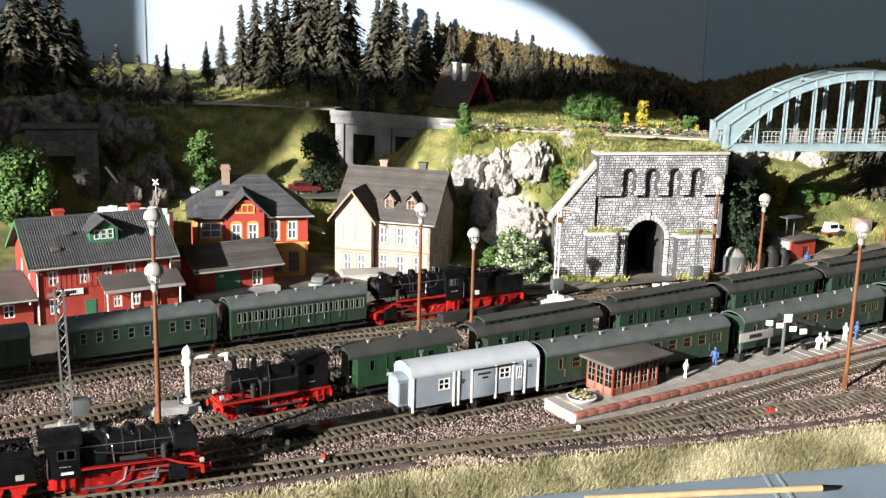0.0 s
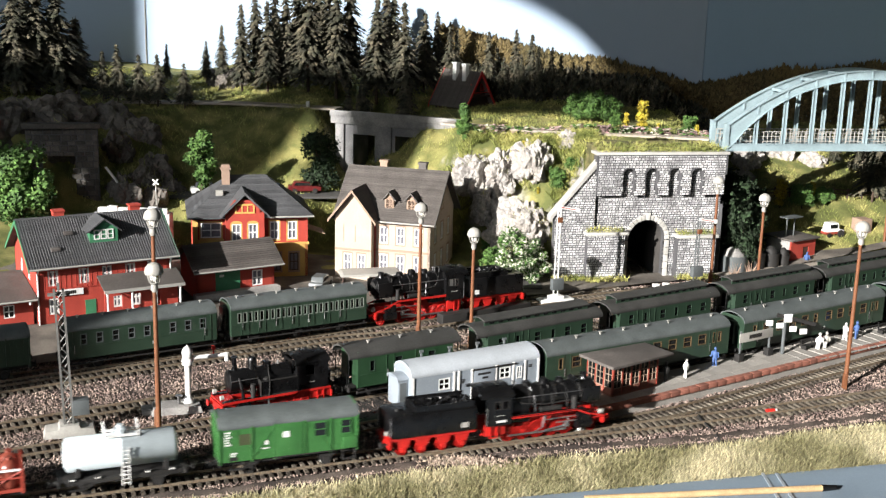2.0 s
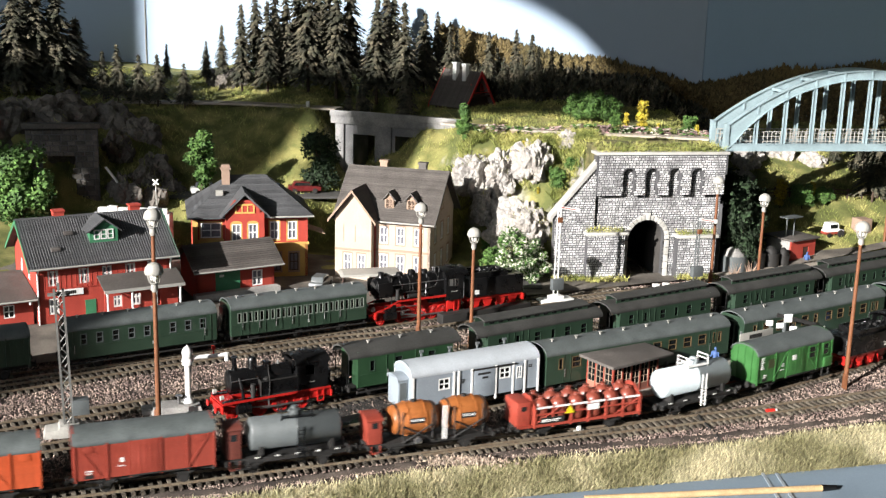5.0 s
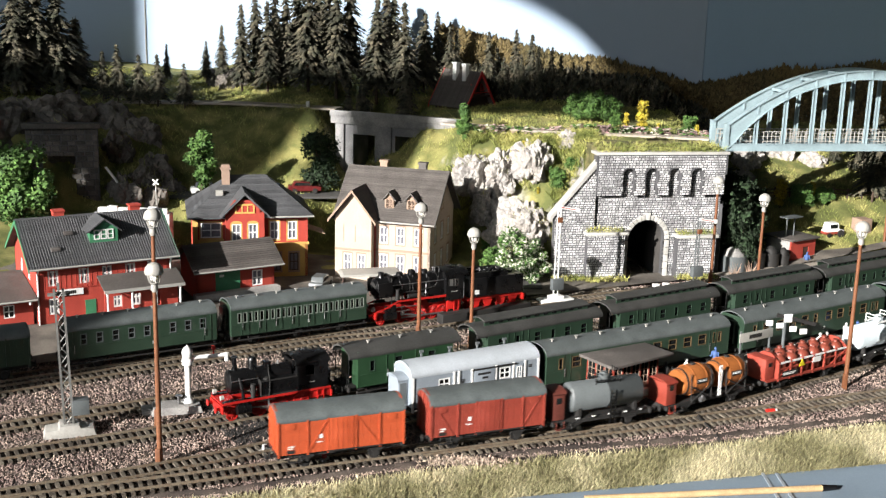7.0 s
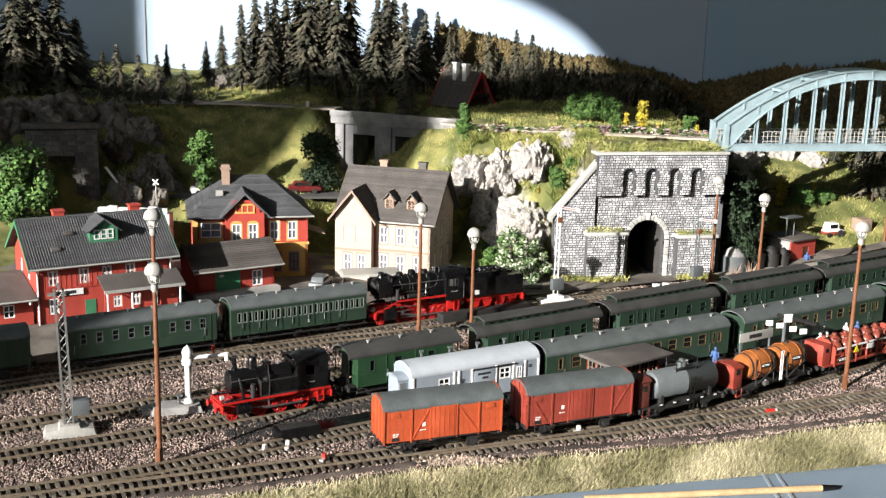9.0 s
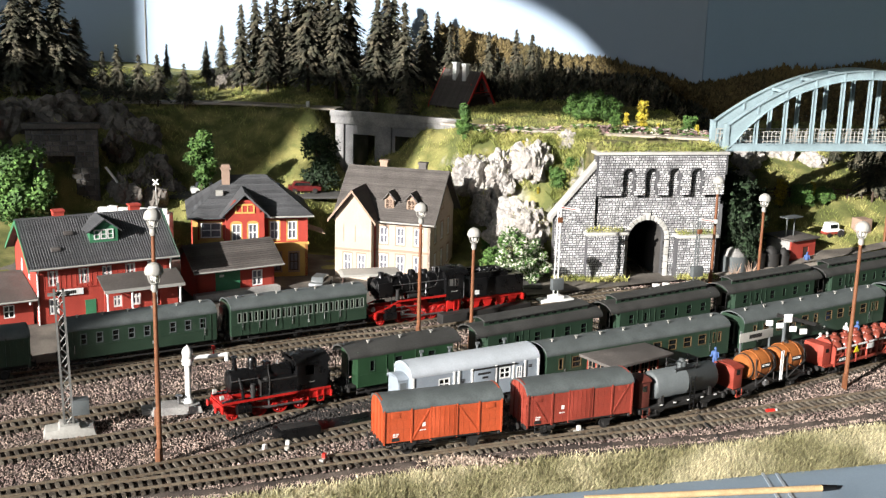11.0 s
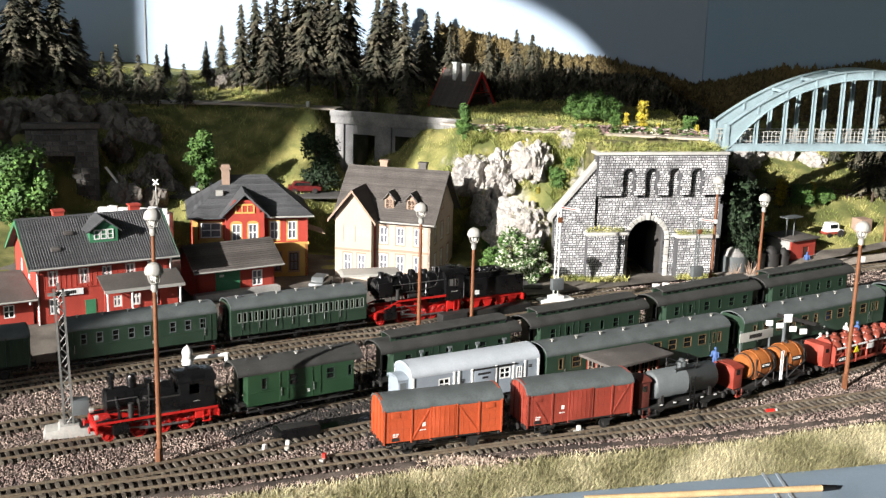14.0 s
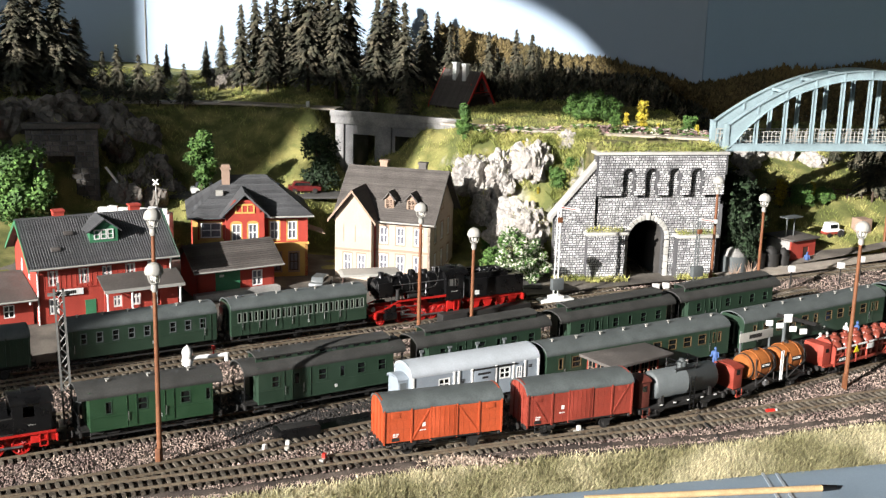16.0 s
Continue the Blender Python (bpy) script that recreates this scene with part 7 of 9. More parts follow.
def leafy(seed, mat, label, name="leafy_tree", shape=(1.0, 1.0), leaves=5200, size=0.27, second=None, group=""):
    """A broad-leaved tree one unit (10 cm) high: trunk, limbs and clumps of leaves."""
    rnd = random.Random(seed)
    th = thing(name, label, "tree" if "tree" in name else "bush", at(0, 0, -300), group)
    tr = Mesh().rod((0, 0, -0.6), (0.1, 0.1, 3.2), 0.32, 0.2, n=8)
    clumps = []
    for k in range(24):
        a, h = rnd.random() * math.tau, rnd.uniform(1.8, 9.2)
        r = shape[0] * (2.6 * math.sin(min(1.0, (h - 0.6) / 9.2) * math.pi) ** 0.7) * rnd.uniform(0.25, 1.0)
        c = Vector((math.cos(a) * r, math.sin(a) * r, h))
        clumps.append((c, rnd.uniform(0.8, 1.5) * shape[1]))
        if k < 12:
            tr.rod((0.1, 0.1, max(1.2, min(h - 1.5, 4.5))), c, 0.12, 0.03, n=5)
    part("trunk", tr, BARK, th)
    sets = [(mat, Mesh())] + ([(second, Mesh())] if second else [])
    for k in range(leaves):
        c, r = rnd.choice(clumps)
        d = Vector((rnd.gauss(0, 1), rnd.gauss(0, 1), rnd.gauss(0, 0.8))).normalized() * r * rnd.uniform(0.55, 1.05)
        p = c + d
        s = size * rnd.uniform(0.55, 1.2)
        u = Vector((rnd.gauss(0, 1), rnd.gauss(0, 1), rnd.gauss(0, 0.6))).normalized() * s
        v = u.cross(d + Vector((0.01, 0.02, 0.03))).normalized() * s * 0.7
        m = sets[0 if not second or rnd.random() < 0.6 else 1][1]
        m.add([p - u, p + v * 0.8, p + u, p - v * 0.8], [(0, 1, 2, 3)])
    for k, (mm, m) in enumerate(sets):
        part("crown" if k == 0 else "blossom", m, mm, th, smooth=0)
    return th


def plant(proto, x, y, h, z=None, turn=None, wide=1.0):
    """A copy of a tree, h centimetres high, on the ground."""
    z = rough_z(x, y) - 0.15 if z is None else z
    proto.scale = (1, 1, 1)
    m = at(x, y, z, random.uniform(0, 360) if turn is None else turn)
    ob = copy_thing(proto, m)
    ob.scale = (h / 10 * wide, h / 10 * wide, h / 10)
    return ob


FIRS = [conifer(s, w) for s, w in ((1, 0.85), (2, 1.0), (3, 1.1), (4, 0.75), (5, 0.95))]
# dark firs on the left-hand hill
for x, y, h in ((-66.5, 178, 17), (-71, 174, 15), (-64, 181, 19), (-61.5, 183, 18), (-68, 186, 19), (-59.3, 186, 12.4), (-60.4, 188, 12.0), (-55.0, 185, 8.2), (-53, 186, 9.6), (-49.8, 187, 8.4), (-46.8, 187, 8.6), (-42.6, 187.5, 7.4), (-75, 185, 18), (-79, 178, 17)):
    plant(random.choice(FIRS[1:3]), x, y, h, wide=1.25)
# tall wood in the middle
for x, y, h in ((-50.3, 208, 6.8), (-39.8, 205, 10.5), (-43, 207, 7.5), (-35.6, 201, 15), (-34, 206, 16.5), (-31.0, 200, 15.5), (-28.3, 203, 17.5), (-26.5, 207, 19), (-24.0, 199.5, 19), (-21, 205, 19), (-19.2, 200, 19.5), (-16.6, 194, 11), (-14.0, 195, 12.5), (-15.0, 192.5, 9), (-12.3, 201, 18.5), (-9.5, 204, 18.5), (-6.8, 191, 12.8), (-7.6, 200, 17), (-4.2, 206, 14.5), (-2.0, 208, 14.0), (1.5, 210, 10.5), (-11, 208, 19), (-17.5, 208, 20), (-23.0, 209, 20), (-31, 209, 17), (0.2, 204, 12)):
    plant(random.choice(FIRS), x, y, h)
# thin firs behind the chalet
for x, y, h in ((6.9, 201, 11.6), (11.6, 200, 11.8), (14.4, 201, 11.0), (9.6, 199, 7.5), (12.4, 197, 8.0), (15.4, 198, 9.4), (17.8, 200, 9.0), (19.3, 199, 7.8), (21.6, 200, 6.8), (8.6, 204, 8.5), (24.5, 205, 6.5)):
    plant(random.choice(FIRS[:2]), x, y, h, wide=1.0)
# firs under and beside the bridge
for x, y, h in ((64.4, 190, 5.8), (67.2, 187, 6.6), (69.5, 190, 6.8), (67.0, 178, 14.0), (72, 186, 9)):
    plant(FIRS[2], x, y, h)
GREEN = leafy(11, LEAF, "green broad-leaved tree with loose crown beside the road", shape=(0.62, 0.9))
BROAD = leafy(12, LEAF, "large light green broad-leaved tree with dense crown", shape=(1.1, 1.15), leaves=7000)
DARK = leafy(13, LEAF_SHADED, "broad-leaved tree with leaf colour darkened as in shade", shape=(0.9, 1.1))
plant(GREEN, -35.0, 163.5, 10.0, 7.0)
plant(BROAD, -55.5, 149, 13.5, 3.0)
plant(BROAD, -60, 152, 12.0, 4.0)
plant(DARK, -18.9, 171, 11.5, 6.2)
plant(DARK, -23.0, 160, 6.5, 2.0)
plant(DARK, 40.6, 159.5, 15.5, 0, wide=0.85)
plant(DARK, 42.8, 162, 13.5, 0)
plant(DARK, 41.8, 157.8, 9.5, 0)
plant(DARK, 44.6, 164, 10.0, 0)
BUSH = leafy(14, LEAF, "low green bush on the slope", "round_bush", (1.5, 1.5), 4200, 0.36)
BLOOM = leafy(15, LEAF, "green bush covered in white blossom beside the portal", "blossom_bush", (1.4, 1.4), 5200, 0.33, LEAF_WHITE)
GOLD = leafy(16, LEAF_YELLOW, "small bright yellow tree on the plateau", "yellow_tree", (0.5, 0.8), 1200, 0.6)
plant(BLOOM, 9.2, 147.5, 7.0, 0)
plant(BLOOM, 12.2, 148.2, 5.5, 0)
plant(BUSH, 7.0, 150.5, 4.5, 0)
plant(GREEN, 2.6, 167.5, 6.0, 15.5)
for x, y, h in ((20.0, 176, 5.0), (22.2, 176.5, 5.6), (24.6, 177, 4.8), (35.4, 169, 3.0), (36.5, 171, 2.6), (-15.5, 187, 3), (25, 172, 2), (55.5, 176, 4.5), (59, 177, 3.5), (6, 158, 2.5), (16, 157.0, 3.4), (15, 158.4, 2.6), (17.5, 157.6, 2.4), (44, 176, 3)):
    plant(BUSH, x, y, h)
for x, y, h in ((29.0, 171, 4.8), (26.8, 172, 2.6), (52, 176, 5.0), (57.5, 178, 3.2), (31, 168.5, 1.6), (11.0, 161.5, 1.8), (47, 178, 2.2), (-17.5, 188, 2.2), (36, 165.5, 2.0), (10.0, 158.6, 1.6), (13.0, 158.0, 1.2)):
    plant(GOLD, x, y, h)
for proto in (*FIRS, GREEN, BROAD, DARK, BUSH, BLOOM, GOLD):
    for o in (*proto.children_recursive, proto):
        bpy.data.objects.remove(o)


def plateau_flowers():
    rng = np.random.RandomState(12)
    for name, mat, n, col in (("pink_flowers", LEAF_PINK, 1500, 1), ("white_flowers", LEAF_WHITE, 500, 2), ("hedge_leaves", LEAF, 1500, 3)):
        pts = []
        while len(pts) < n:
            t = rng.rand()
            x = 4 + 33 * t
            y = 166.4 - 2.6 * t + rng.normal(0, 0.5)
            if noise.noise(Vector((x * 0.6, col * 5, 0))) < -0.1:
                continue
            pts.append((x, y, ground_z(x, y) + rng.uniform(0.1, 1.2)))
        many(name, pts, [(-0.5, -0.3, 0), (0.5, -0.3, 0.1), (0.4, 0.4, 0.4), (-0.4, 0.3, 0.3)], [(0, 1, 2, 3)], (0.3, 0.6), mat, "%s growing along the plateau edge" % name.replace("_", " "), "flowers", tilt=1.2, seed=col)


plateau_flowers()

# ---- backdrop: sky panels and the far wood on them ----
solid("backdrop", Mesh().box(-150, 48.6, 222, 223, 0, 75), SKY_PAPER, "pale blue sky backdrop panel", "backdrop", "structure")
SKY_DEEP = material("sky_backdrop_deep", (0.27, 0.40, 0.54), 0.85, vary=0.06, size=2, bump=0)
solid("backdrop", Mesh().prism([(48.7, 222), (150, 200), (150.2, 201), (48.7, 223)], "z", 0, 75), SKY_DEEP, "deeper blue sky backdrop panel meeting at the corner", "backdrop", "structure")
solid("panel_seam", Mesh().box(-57.6, -57.45, 221.8, 222, 20, 60), LAMP_CAP, "thin seam line on the sky backdrop", "seam", "structure")


def far_wood():
    rng = np.random.RandomState(21)
    pts = []
    skyline = ((-2, 5, 12, 23, 28, 38, 47, 55, 62, 70, 78, 90), (30.5, 29, 27.5, 25.0, 25.2, 23, 20.4, 22.2, 24.4, 24.3, 26, 25.5))
    while len(pts) < 26000:
        x = rng.uniform(-2, 90)
        top = float(np.interp(x, *skyline)) + 0.9 * noise.noise(Vector((x * 1.3, 0, 0))) + 0.5 * noise.noise(Vector((x * 4.0, 9, 0)))
        z = 14 + (top - 14) * rng.rand() ** 0.7
        wall_y = 221.3 if x < 48 else 221.3 - (x - 48.7) * 0.217
        depth = 0.6 + 2.2 * (1 - (z - 14) / (top - 14))
        pts.append((x, wall_y - depth - 0.4 * noise.noise(Vector((x, z, 2))), z))
    many("far_wood", pts, [(-0.5, -0.2, -0.4), (0.5, -0.3, -0.35), (0.05, 0.2, 0.9), (0.0, -0.5, 0.0)], [(0, 1, 3), (1, 2, 3), (2, 0, 3)], (0.45, 1.0), AUTUMN, "brown autumn wood along the backdrop", "wood", tilt=0.3, seed=22)


    # dark clumps put where shade and merging firs lie below the wood
    under = []
    while len(under) < 9000:
        x, y = rng.uniform(4, 46), rng.uniform(193, 214)
        if y < 193 + 4 * noise.noise(Vector((x * 0.3, 0, 0))) + 4:
            continue
        under.append((x, y, ground_z(x, y) + rng.rand() ** 1.5 * 4.0))
    many("undergrowth", under, [(-0.5, -0.2, -0.4), (0.5, -0.3, -0.35), (0.05, 0.2, 0.9), (0.0, -0.5, 0.0)], [(0, 1, 3), (1, 2, 3), (2, 0, 3)], (0.4, 0.9), NEEDLE, "dark clumps standing in for shade and firs below the wood", "wood", tilt=0.5, seed=24)


far_wood()
# ---- lamps, masts, signals ----
ASPHALT = material("asphalt", (0.075, 0.073, 0.07), 0.9, vary=0.3, size=30, fine=900, bump=0.3)
PATH = material("pale_gravel_path", (0.42, 0.37, 0.31), 0.95, vary=0.25, size=60, fine=900, bump=0.4)
SLAB = material("platform_slab", (0.36, 0.34, 0.31), 0.9, vary=0.22, size=40, fine=800, bump=0.25, piece=0.12)
EDGE_RED = material("platform_edge_brick", (0.33, 0.13, 0.09), 0.85, vary=0.3, size=90, bump=0.2, piece=0.3)
BLUE = material("blue_cloth", (0.06, 0.12, 0.30), 0.7)
SKIN = material("figure_plain", (0.50, 0.36, 0.28), 0.7)
RED_GLOSS = material("signal_red", (0.60, 0.03, 0.02), 0.4)
SIGN_WHITE = material("sign_white", (0.80, 0.80, 0.77), 0.5, vary=0.06)
ROCK_PALE = material("pale_gravel", (0.42, 0.33, 0.26), 0.9, vary=0.3, size=60, bump=0.2, piece=0.5)
DIRT = material("village_dirt", (0.115, 0.10, 0.085), 0.95, vary=0.4, size=25, fine=800, bump=0.5, other=(0.17, 0.15, 0.125))


def street_lamp(x, y, h, z=0.0, lean=0.0):
    th = thing("street_lamp", "rusty brown lamp post with pale domed shade", "street lamp", at(x, y, z, 0, 0, lean), "yard lamps")
    part("post", Mesh().rod((0, 0, -0.4), (0, 0, h - 1.7), 0.24, 0.17, n=12), RUST, th)
    part("socket", Mesh().box(-0.32, 0.1, -0.32, 0.1, -0.4, 1.5), RUST, th, bevel=0.04)
    part("collar", Mesh().lathe([(0.2, h - 1.9), (0.3, h - 1.7), (0.26, h - 1.3), (0.42, h - 1.1)], 14), LAMP_CAP, th)
    cage = Mesh()
    for k in range(6):
        a = k * math.tau / 6
        cage.rod((0.36 * math.cos(a), 0.36 * math.sin(a), h - 1.15), (0.6 * math.cos(a), 0.6 * math.sin(a), h - 0.4), 0.05, n=4)
    part("cage", cage, LAMP_CAP, th)
    part("bulb", Mesh().lathe([(0.0, h - 1.1), (0.28, h - 0.95), (0.33, h - 0.7), (0.2, h - 0.5)], 12), OPAL, th)
    part("shade", Mesh().lathe([(0.72, h - 0.42), (0.76, h - 0.32), (0.70, h + 0.04), (0.5, h + 0.32), (0.25, h + 0.46), (0.0, h + 0.5)], 24), LAMP_CAP, th, smooth=50)


for x, y, h, z in ((-22.7, 87.8, 16.6, -0.4), (-24.9, 96.3, 19.2, -0.4), (-2.5, 123.9, 15.0, -0.4), (3.3, 120.4, 13.1, -0.4), (40.3, 142.8, 13.7, -0.4), (41.2, 111.1, 16.8, -0.4), (36.4, 151.5, 14.2, -0.3)):
    street_lamp(x, y, h, z)
fl = thing("flood_lamp", "thin brown pole with hanging lamp beside the road", "street lamp", at(66.5, 170, 0.5))
part("post", Mesh().rod((0, 0, -1), (0, 0, 11), 0.2, n=8), RUST, fl)
part("bracket", Mesh().tube([(0, 0, 10.5), (0.7, 0, 11.2), (1.3, 0, 10.6)], 0.06), LAMP_CAP, fl)
part("shade", Mesh().lathe([(0.45, 0), (0.4, 0.35), (0.15, 0.6), (0, 0.62)], 14, Matrix.Translation((1.3, 0, 9.9))), LAMP_CAP, fl)


def lattice_mast(x, y, h, lean=-1.5):
    th = thing("lattice_mast", "grey lattice mast on pale concrete foot with switch box", "mast", at(x, y, -0.4, 20))
    legs = [(-0.36, -0.36), (0.36, -0.36), (0.36, 0.36), (-0.36, 0.36)]
    steel = material("mast_steel", (0.17, 0.17, 0.16), 0.6, 0.3, vary=0.3)
    k0 = math.tan(radians(lean))
    for a, b in legs:
        part("leg", Mesh().box(a - 0.09, a + 0.09, b - 0.09, b + 0.09, 0.8, h, Matrix(((1, 0, k0, 0), (0, 1, 0, 0), (0, 0, 1, 0), (0, 0, 0, 1)))), steel, th)
    br = Mesh()
    n = int(h / 0.95)
    for k in range(n):
        z0, z1 = 0.9 + k * (h - 1) / n, 0.9 + (k + 1) * (h - 1) / n
        for i in range(4):
            a, b = legs[i], legs[(i + 1) % 4]
            if k % 2:
                a, b = b, a
            br.rod((a[0] + k0 * z0, a[1], z0), (b[0] + k0 * z1, b[1], z1), 0.055, n=4)
    part("bracing", br, steel, th)
    part("foot", Mesh().prism([(-2.2, 0), (2.2, 0), (2.0, 0.7), (0.9, 0.8), (0.8, 1.1), (-0.8, 1.1), (-0.9, 0.8), (-2.0, 0.7)], "y", -0.95, 0.95), LAMP_CAP, th, bevel=0.06)
    part("switch_box", Mesh().box(0.3, 1.7, -0.75, 0.5, 1.9, 3.2), TANK_GREY, th, bevel=0.06)
    part("cross_arm", Mesh().box(-0.9 + k0 * h, 0.9 + k0 * h, -0.1, 0.1, h - 0.5, h - 0.25).box(k0 * h - 0.1, k0 * h + 0.1, -0.1, 0.1, h - 0.5, h + 0.6), steel, th)


lattice_mast(-32.0, 93.7, 13.0)


def water_crane():
    th = thing("water_crane", "white water crane with swinging arm and red lamp", "water crane", at(-23.1, 100.2, -0.4, 18))
    part("base", Mesh().prism([(-3.4, 0), (1.2, 0), (1.0, 0.7), (-3.2, 0.8)], "y", -1.2, 0.9), CONCRETE, th, bevel=0.08)
    part("pit_grate", Mesh().box(-4.2, -2.6, -0.9, 0.9, 0.1, 0.5), CONCRETE, th, bevel=0.05)
    part("column", Mesh().lathe([(0.6, 0.8), (0.45, 1.1), (0.28, 1.3), (0.28, 4.3), (0.5, 4.4), (0.52, 4.9), (0.42, 5.0), (0.5, 5.3), (0.5, 5.7), (0.3, 6.0), (0.12, 6.15), (0, 6.3)], 18), WHITE_PAINT, th, smooth=50)
    part("arm", Mesh().rod((0.4, 0, 5.0), (3.6, 0.3, 5.0), 0.2, n=12).rod((3.6, 0.3, 5.15), (3.6, 0.3, 4.4), 0.22, n=12), WHITE_PAINT, th, smooth=50)
    part("lamp", Mesh().rod((2.4, 0.2, 5.2), (2.4, 0.2, 5.7), 0.08, n=6).box(2.25, 2.55, 0.05, 0.35, 5.6, 5.95), RED_GLOSS, th)
    part("valve_wheel", Mesh().rod((-0.9, -0.4, 0.8), (-0.9, -0.4, 1.6), 0.12).lathe([(0.3, 1.55), (0.36, 1.6), (0.3, 1.65)], 12, Matrix.Translation((-0.9, -0.4, 0))), STEEL, th)


water_crane()
pit = thing("inspection_pit", "low black ash pit box beside the track", "pit", at(-12.4, 94.6, -0.4, 27))
part("body", Mesh().box(-2.0, 2.0, -0.8, 0.8, 0, 1.0), BLACK, pit, bevel=0.12)
part("lid", Mesh().box(-1.6, 1.9, -0.6, 0.6, 1.0, 1.08), CHASSIS, pit, bevel=0.02)
pit2 = thing("inspection_pit", "long black ash pit edge between the tracks", "pit", at(-7.0, 98.6, -0.42, 30))
part("body", Mesh().box(-4.5, 5.0, -1.4, 1.4, 0, 0.2), BLACK, pit2, bevel=0.05)
# ash black, deepened to stand for shadow on this ground as well
ASH_SHADED = material("ash_and_cinders", (0.028, 0.025, 0.023), 0.9, vary=0.4, size=60, fine=1200, bump=0.4, piece=0.5)


def ash_and_shade():
    """Cinders thick round the engine track's ash pits; their black also carries the shadow there."""
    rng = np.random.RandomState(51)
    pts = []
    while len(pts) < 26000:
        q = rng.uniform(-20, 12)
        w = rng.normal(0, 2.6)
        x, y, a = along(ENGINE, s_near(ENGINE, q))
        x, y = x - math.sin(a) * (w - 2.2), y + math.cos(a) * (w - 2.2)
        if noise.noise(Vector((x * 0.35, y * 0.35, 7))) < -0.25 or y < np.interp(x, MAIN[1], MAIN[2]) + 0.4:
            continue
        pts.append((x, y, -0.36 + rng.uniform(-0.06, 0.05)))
    many("cinders", pts, *ROCKLET, (0.1, 0.24), ASH_SHADED, "black ash and cinders round the pits", "ballast", seed=52)


ash_and_shade()
ramp = thing("coal_ramp", "long dark loading ramp beside the back track", "ramp", at(5.0, 132.6, -0.4, 31))
part("body", Mesh().box(-6.0, 6.5, -0.7, 0.7, 0, 1.2), CHASSIS, ramp, bevel=0.1)


def semaphore(x, y, h, label, white=True, arm_z=None, base=True):
    th = thing("semaphore_signal", label, "signal", at(x, y, -0.4, 25))
    m = WHITE_PAINT if white else TANK_GREY
    for s in (-0.3, 0.3):
        part("post", Mesh().rod((s, 0, 0.3), (s * 0.6, 0, h), 0.09, n=6), m, th)
    br = Mesh()
    n = int(h / 0.9)
    for k in range(n):
        z0, z1 = 0.6 + k * (h - 1) / n, 0.6 + (k + 1) * (h - 1) / n
        s = 1 if k % 2 else -1
        br.rod((-0.27 * s, 0, z0), (0.27 * s, 0, z1), 0.05, n=4)
    part("bracing", br, m, th)
    part("arm", Mesh().box(-0.15, 2.6, -0.16, -0.08, -0.18, 0.18).rod((2.6, -0.18, 0), (2.6, -0.06, 0), 0.3, n=14), SIGN_WHITE, th, m=at(0, 0, h - 0.3, 0, 0, 12 if white else 10))
    part("arm_border", Mesh().box(0.2, 2.3, -0.19, -0.165, -0.04, 0.04), RED_GLOSS, th, m=at(0, 0, h - 0.3, 0, 0, 12 if white else 10))
    part("lamp_box", Mesh().box(-0.3, 0.3, -0.45, -0.1, h - 2.2, h - 1.6), RUST, th, bevel=0.03)
    if base:
        part("foot", Mesh().box(-2.2, 2.2, -1.0, 1.0, 0.0, 0.6).box(-0.9, 0.9, -0.7, 0.7, 0.6, 1.0), SIGN_WHITE, th, bevel=0.08)
        part("drive_box", Mesh().box(-0.8, 0.8, -0.6, 0.1, 1.8, 3.2), TANK_GREY, th, bevel=0.06)


semaphore(14.3, 140.0, 12.6, "white lattice semaphore signal on pale concrete foot")
semaphore(33.6, 148.6, 9.8, "grey lattice semaphore signal in front of the portal", False)
for x, y in ((28.2, 147.0), (29.6, 147.6)):
    sg = thing("ground_signal", "small white ground signal box beside the track", "signal", at(x, y, -0.4, 20))
    part("box", Mesh().box(-0.4, 0.4, -0.3, 0.3, 0.3, 1.0), SIGN_WHITE, sg, bevel=0.05)
    part("foot", Mesh().box(-0.4, 0.4, -0.3, 0.3, 0, 0.3), CHASSIS, sg)
for x, y, h in ((46.5, 149.2, 2.6), (54.6, 153.6, 2.2), (57.5, 154.2, 3.0), (63.5, 159, 2.4)):
    sg = thing("ground_signal", "small white signal on a post beside the far tracks", "signal", at(x, y, -0.4, 20))
    part("post", Mesh().rod((0, 0, 0), (0, 0, h), 0.1), CHASSIS, sg)
    part("box", Mesh().box(-0.45, 0.45, -0.3, 0.3, h, h + 0.8), SIGN_WHITE, sg, bevel=0.05)
sw = thing("point_lever", "tiny red and white point lantern beside the track", "lantern", at(31.5, 103.2, -0.5, 10))
part("body", Mesh().rod((-0.4, 0, 0.3), (0.4, 0, 0.3), 0.3, n=12), RED_GLOSS, sw)
part("cap", Mesh().rod((0.4, 0, 0.3), (0.6, 0, 0.3), 0.28, n=12), SIGN_WHITE, sw)
for x, y in ((-9.4, 89.3), (-12.8, 91.8), (-14.6, 90.8), (12.6, 97.0)):
    sw = thing("point_lever", "small pale point motor piece lying on the ballast", "lever", at(x, y, -0.4, random.uniform(0, 90)))
    part("body", Mesh().box(-0.5, 0.5, -0.2, 0.2, 0, 0.35), LAMP_CAP, sw, bevel=0.05)
    part("lantern", Mesh().box(-0.15, 0.15, -0.15, 0.15, 0.35, 0.75), RED_GLOSS if x == -9.4 else SIGN_WHITE, sw)
cr = thing("cable_channel", "dark cable channel crossing the ballast", "cable", at(0, 0, 0))
part("cable", Mesh().tube([(24.3, 102.0, -0.2), (24.4, 100.2, -0.2), (25.0, 98.6, -0.45), (25.4, 96.6, -0.75)], 0.16), CHASSIS, cr)
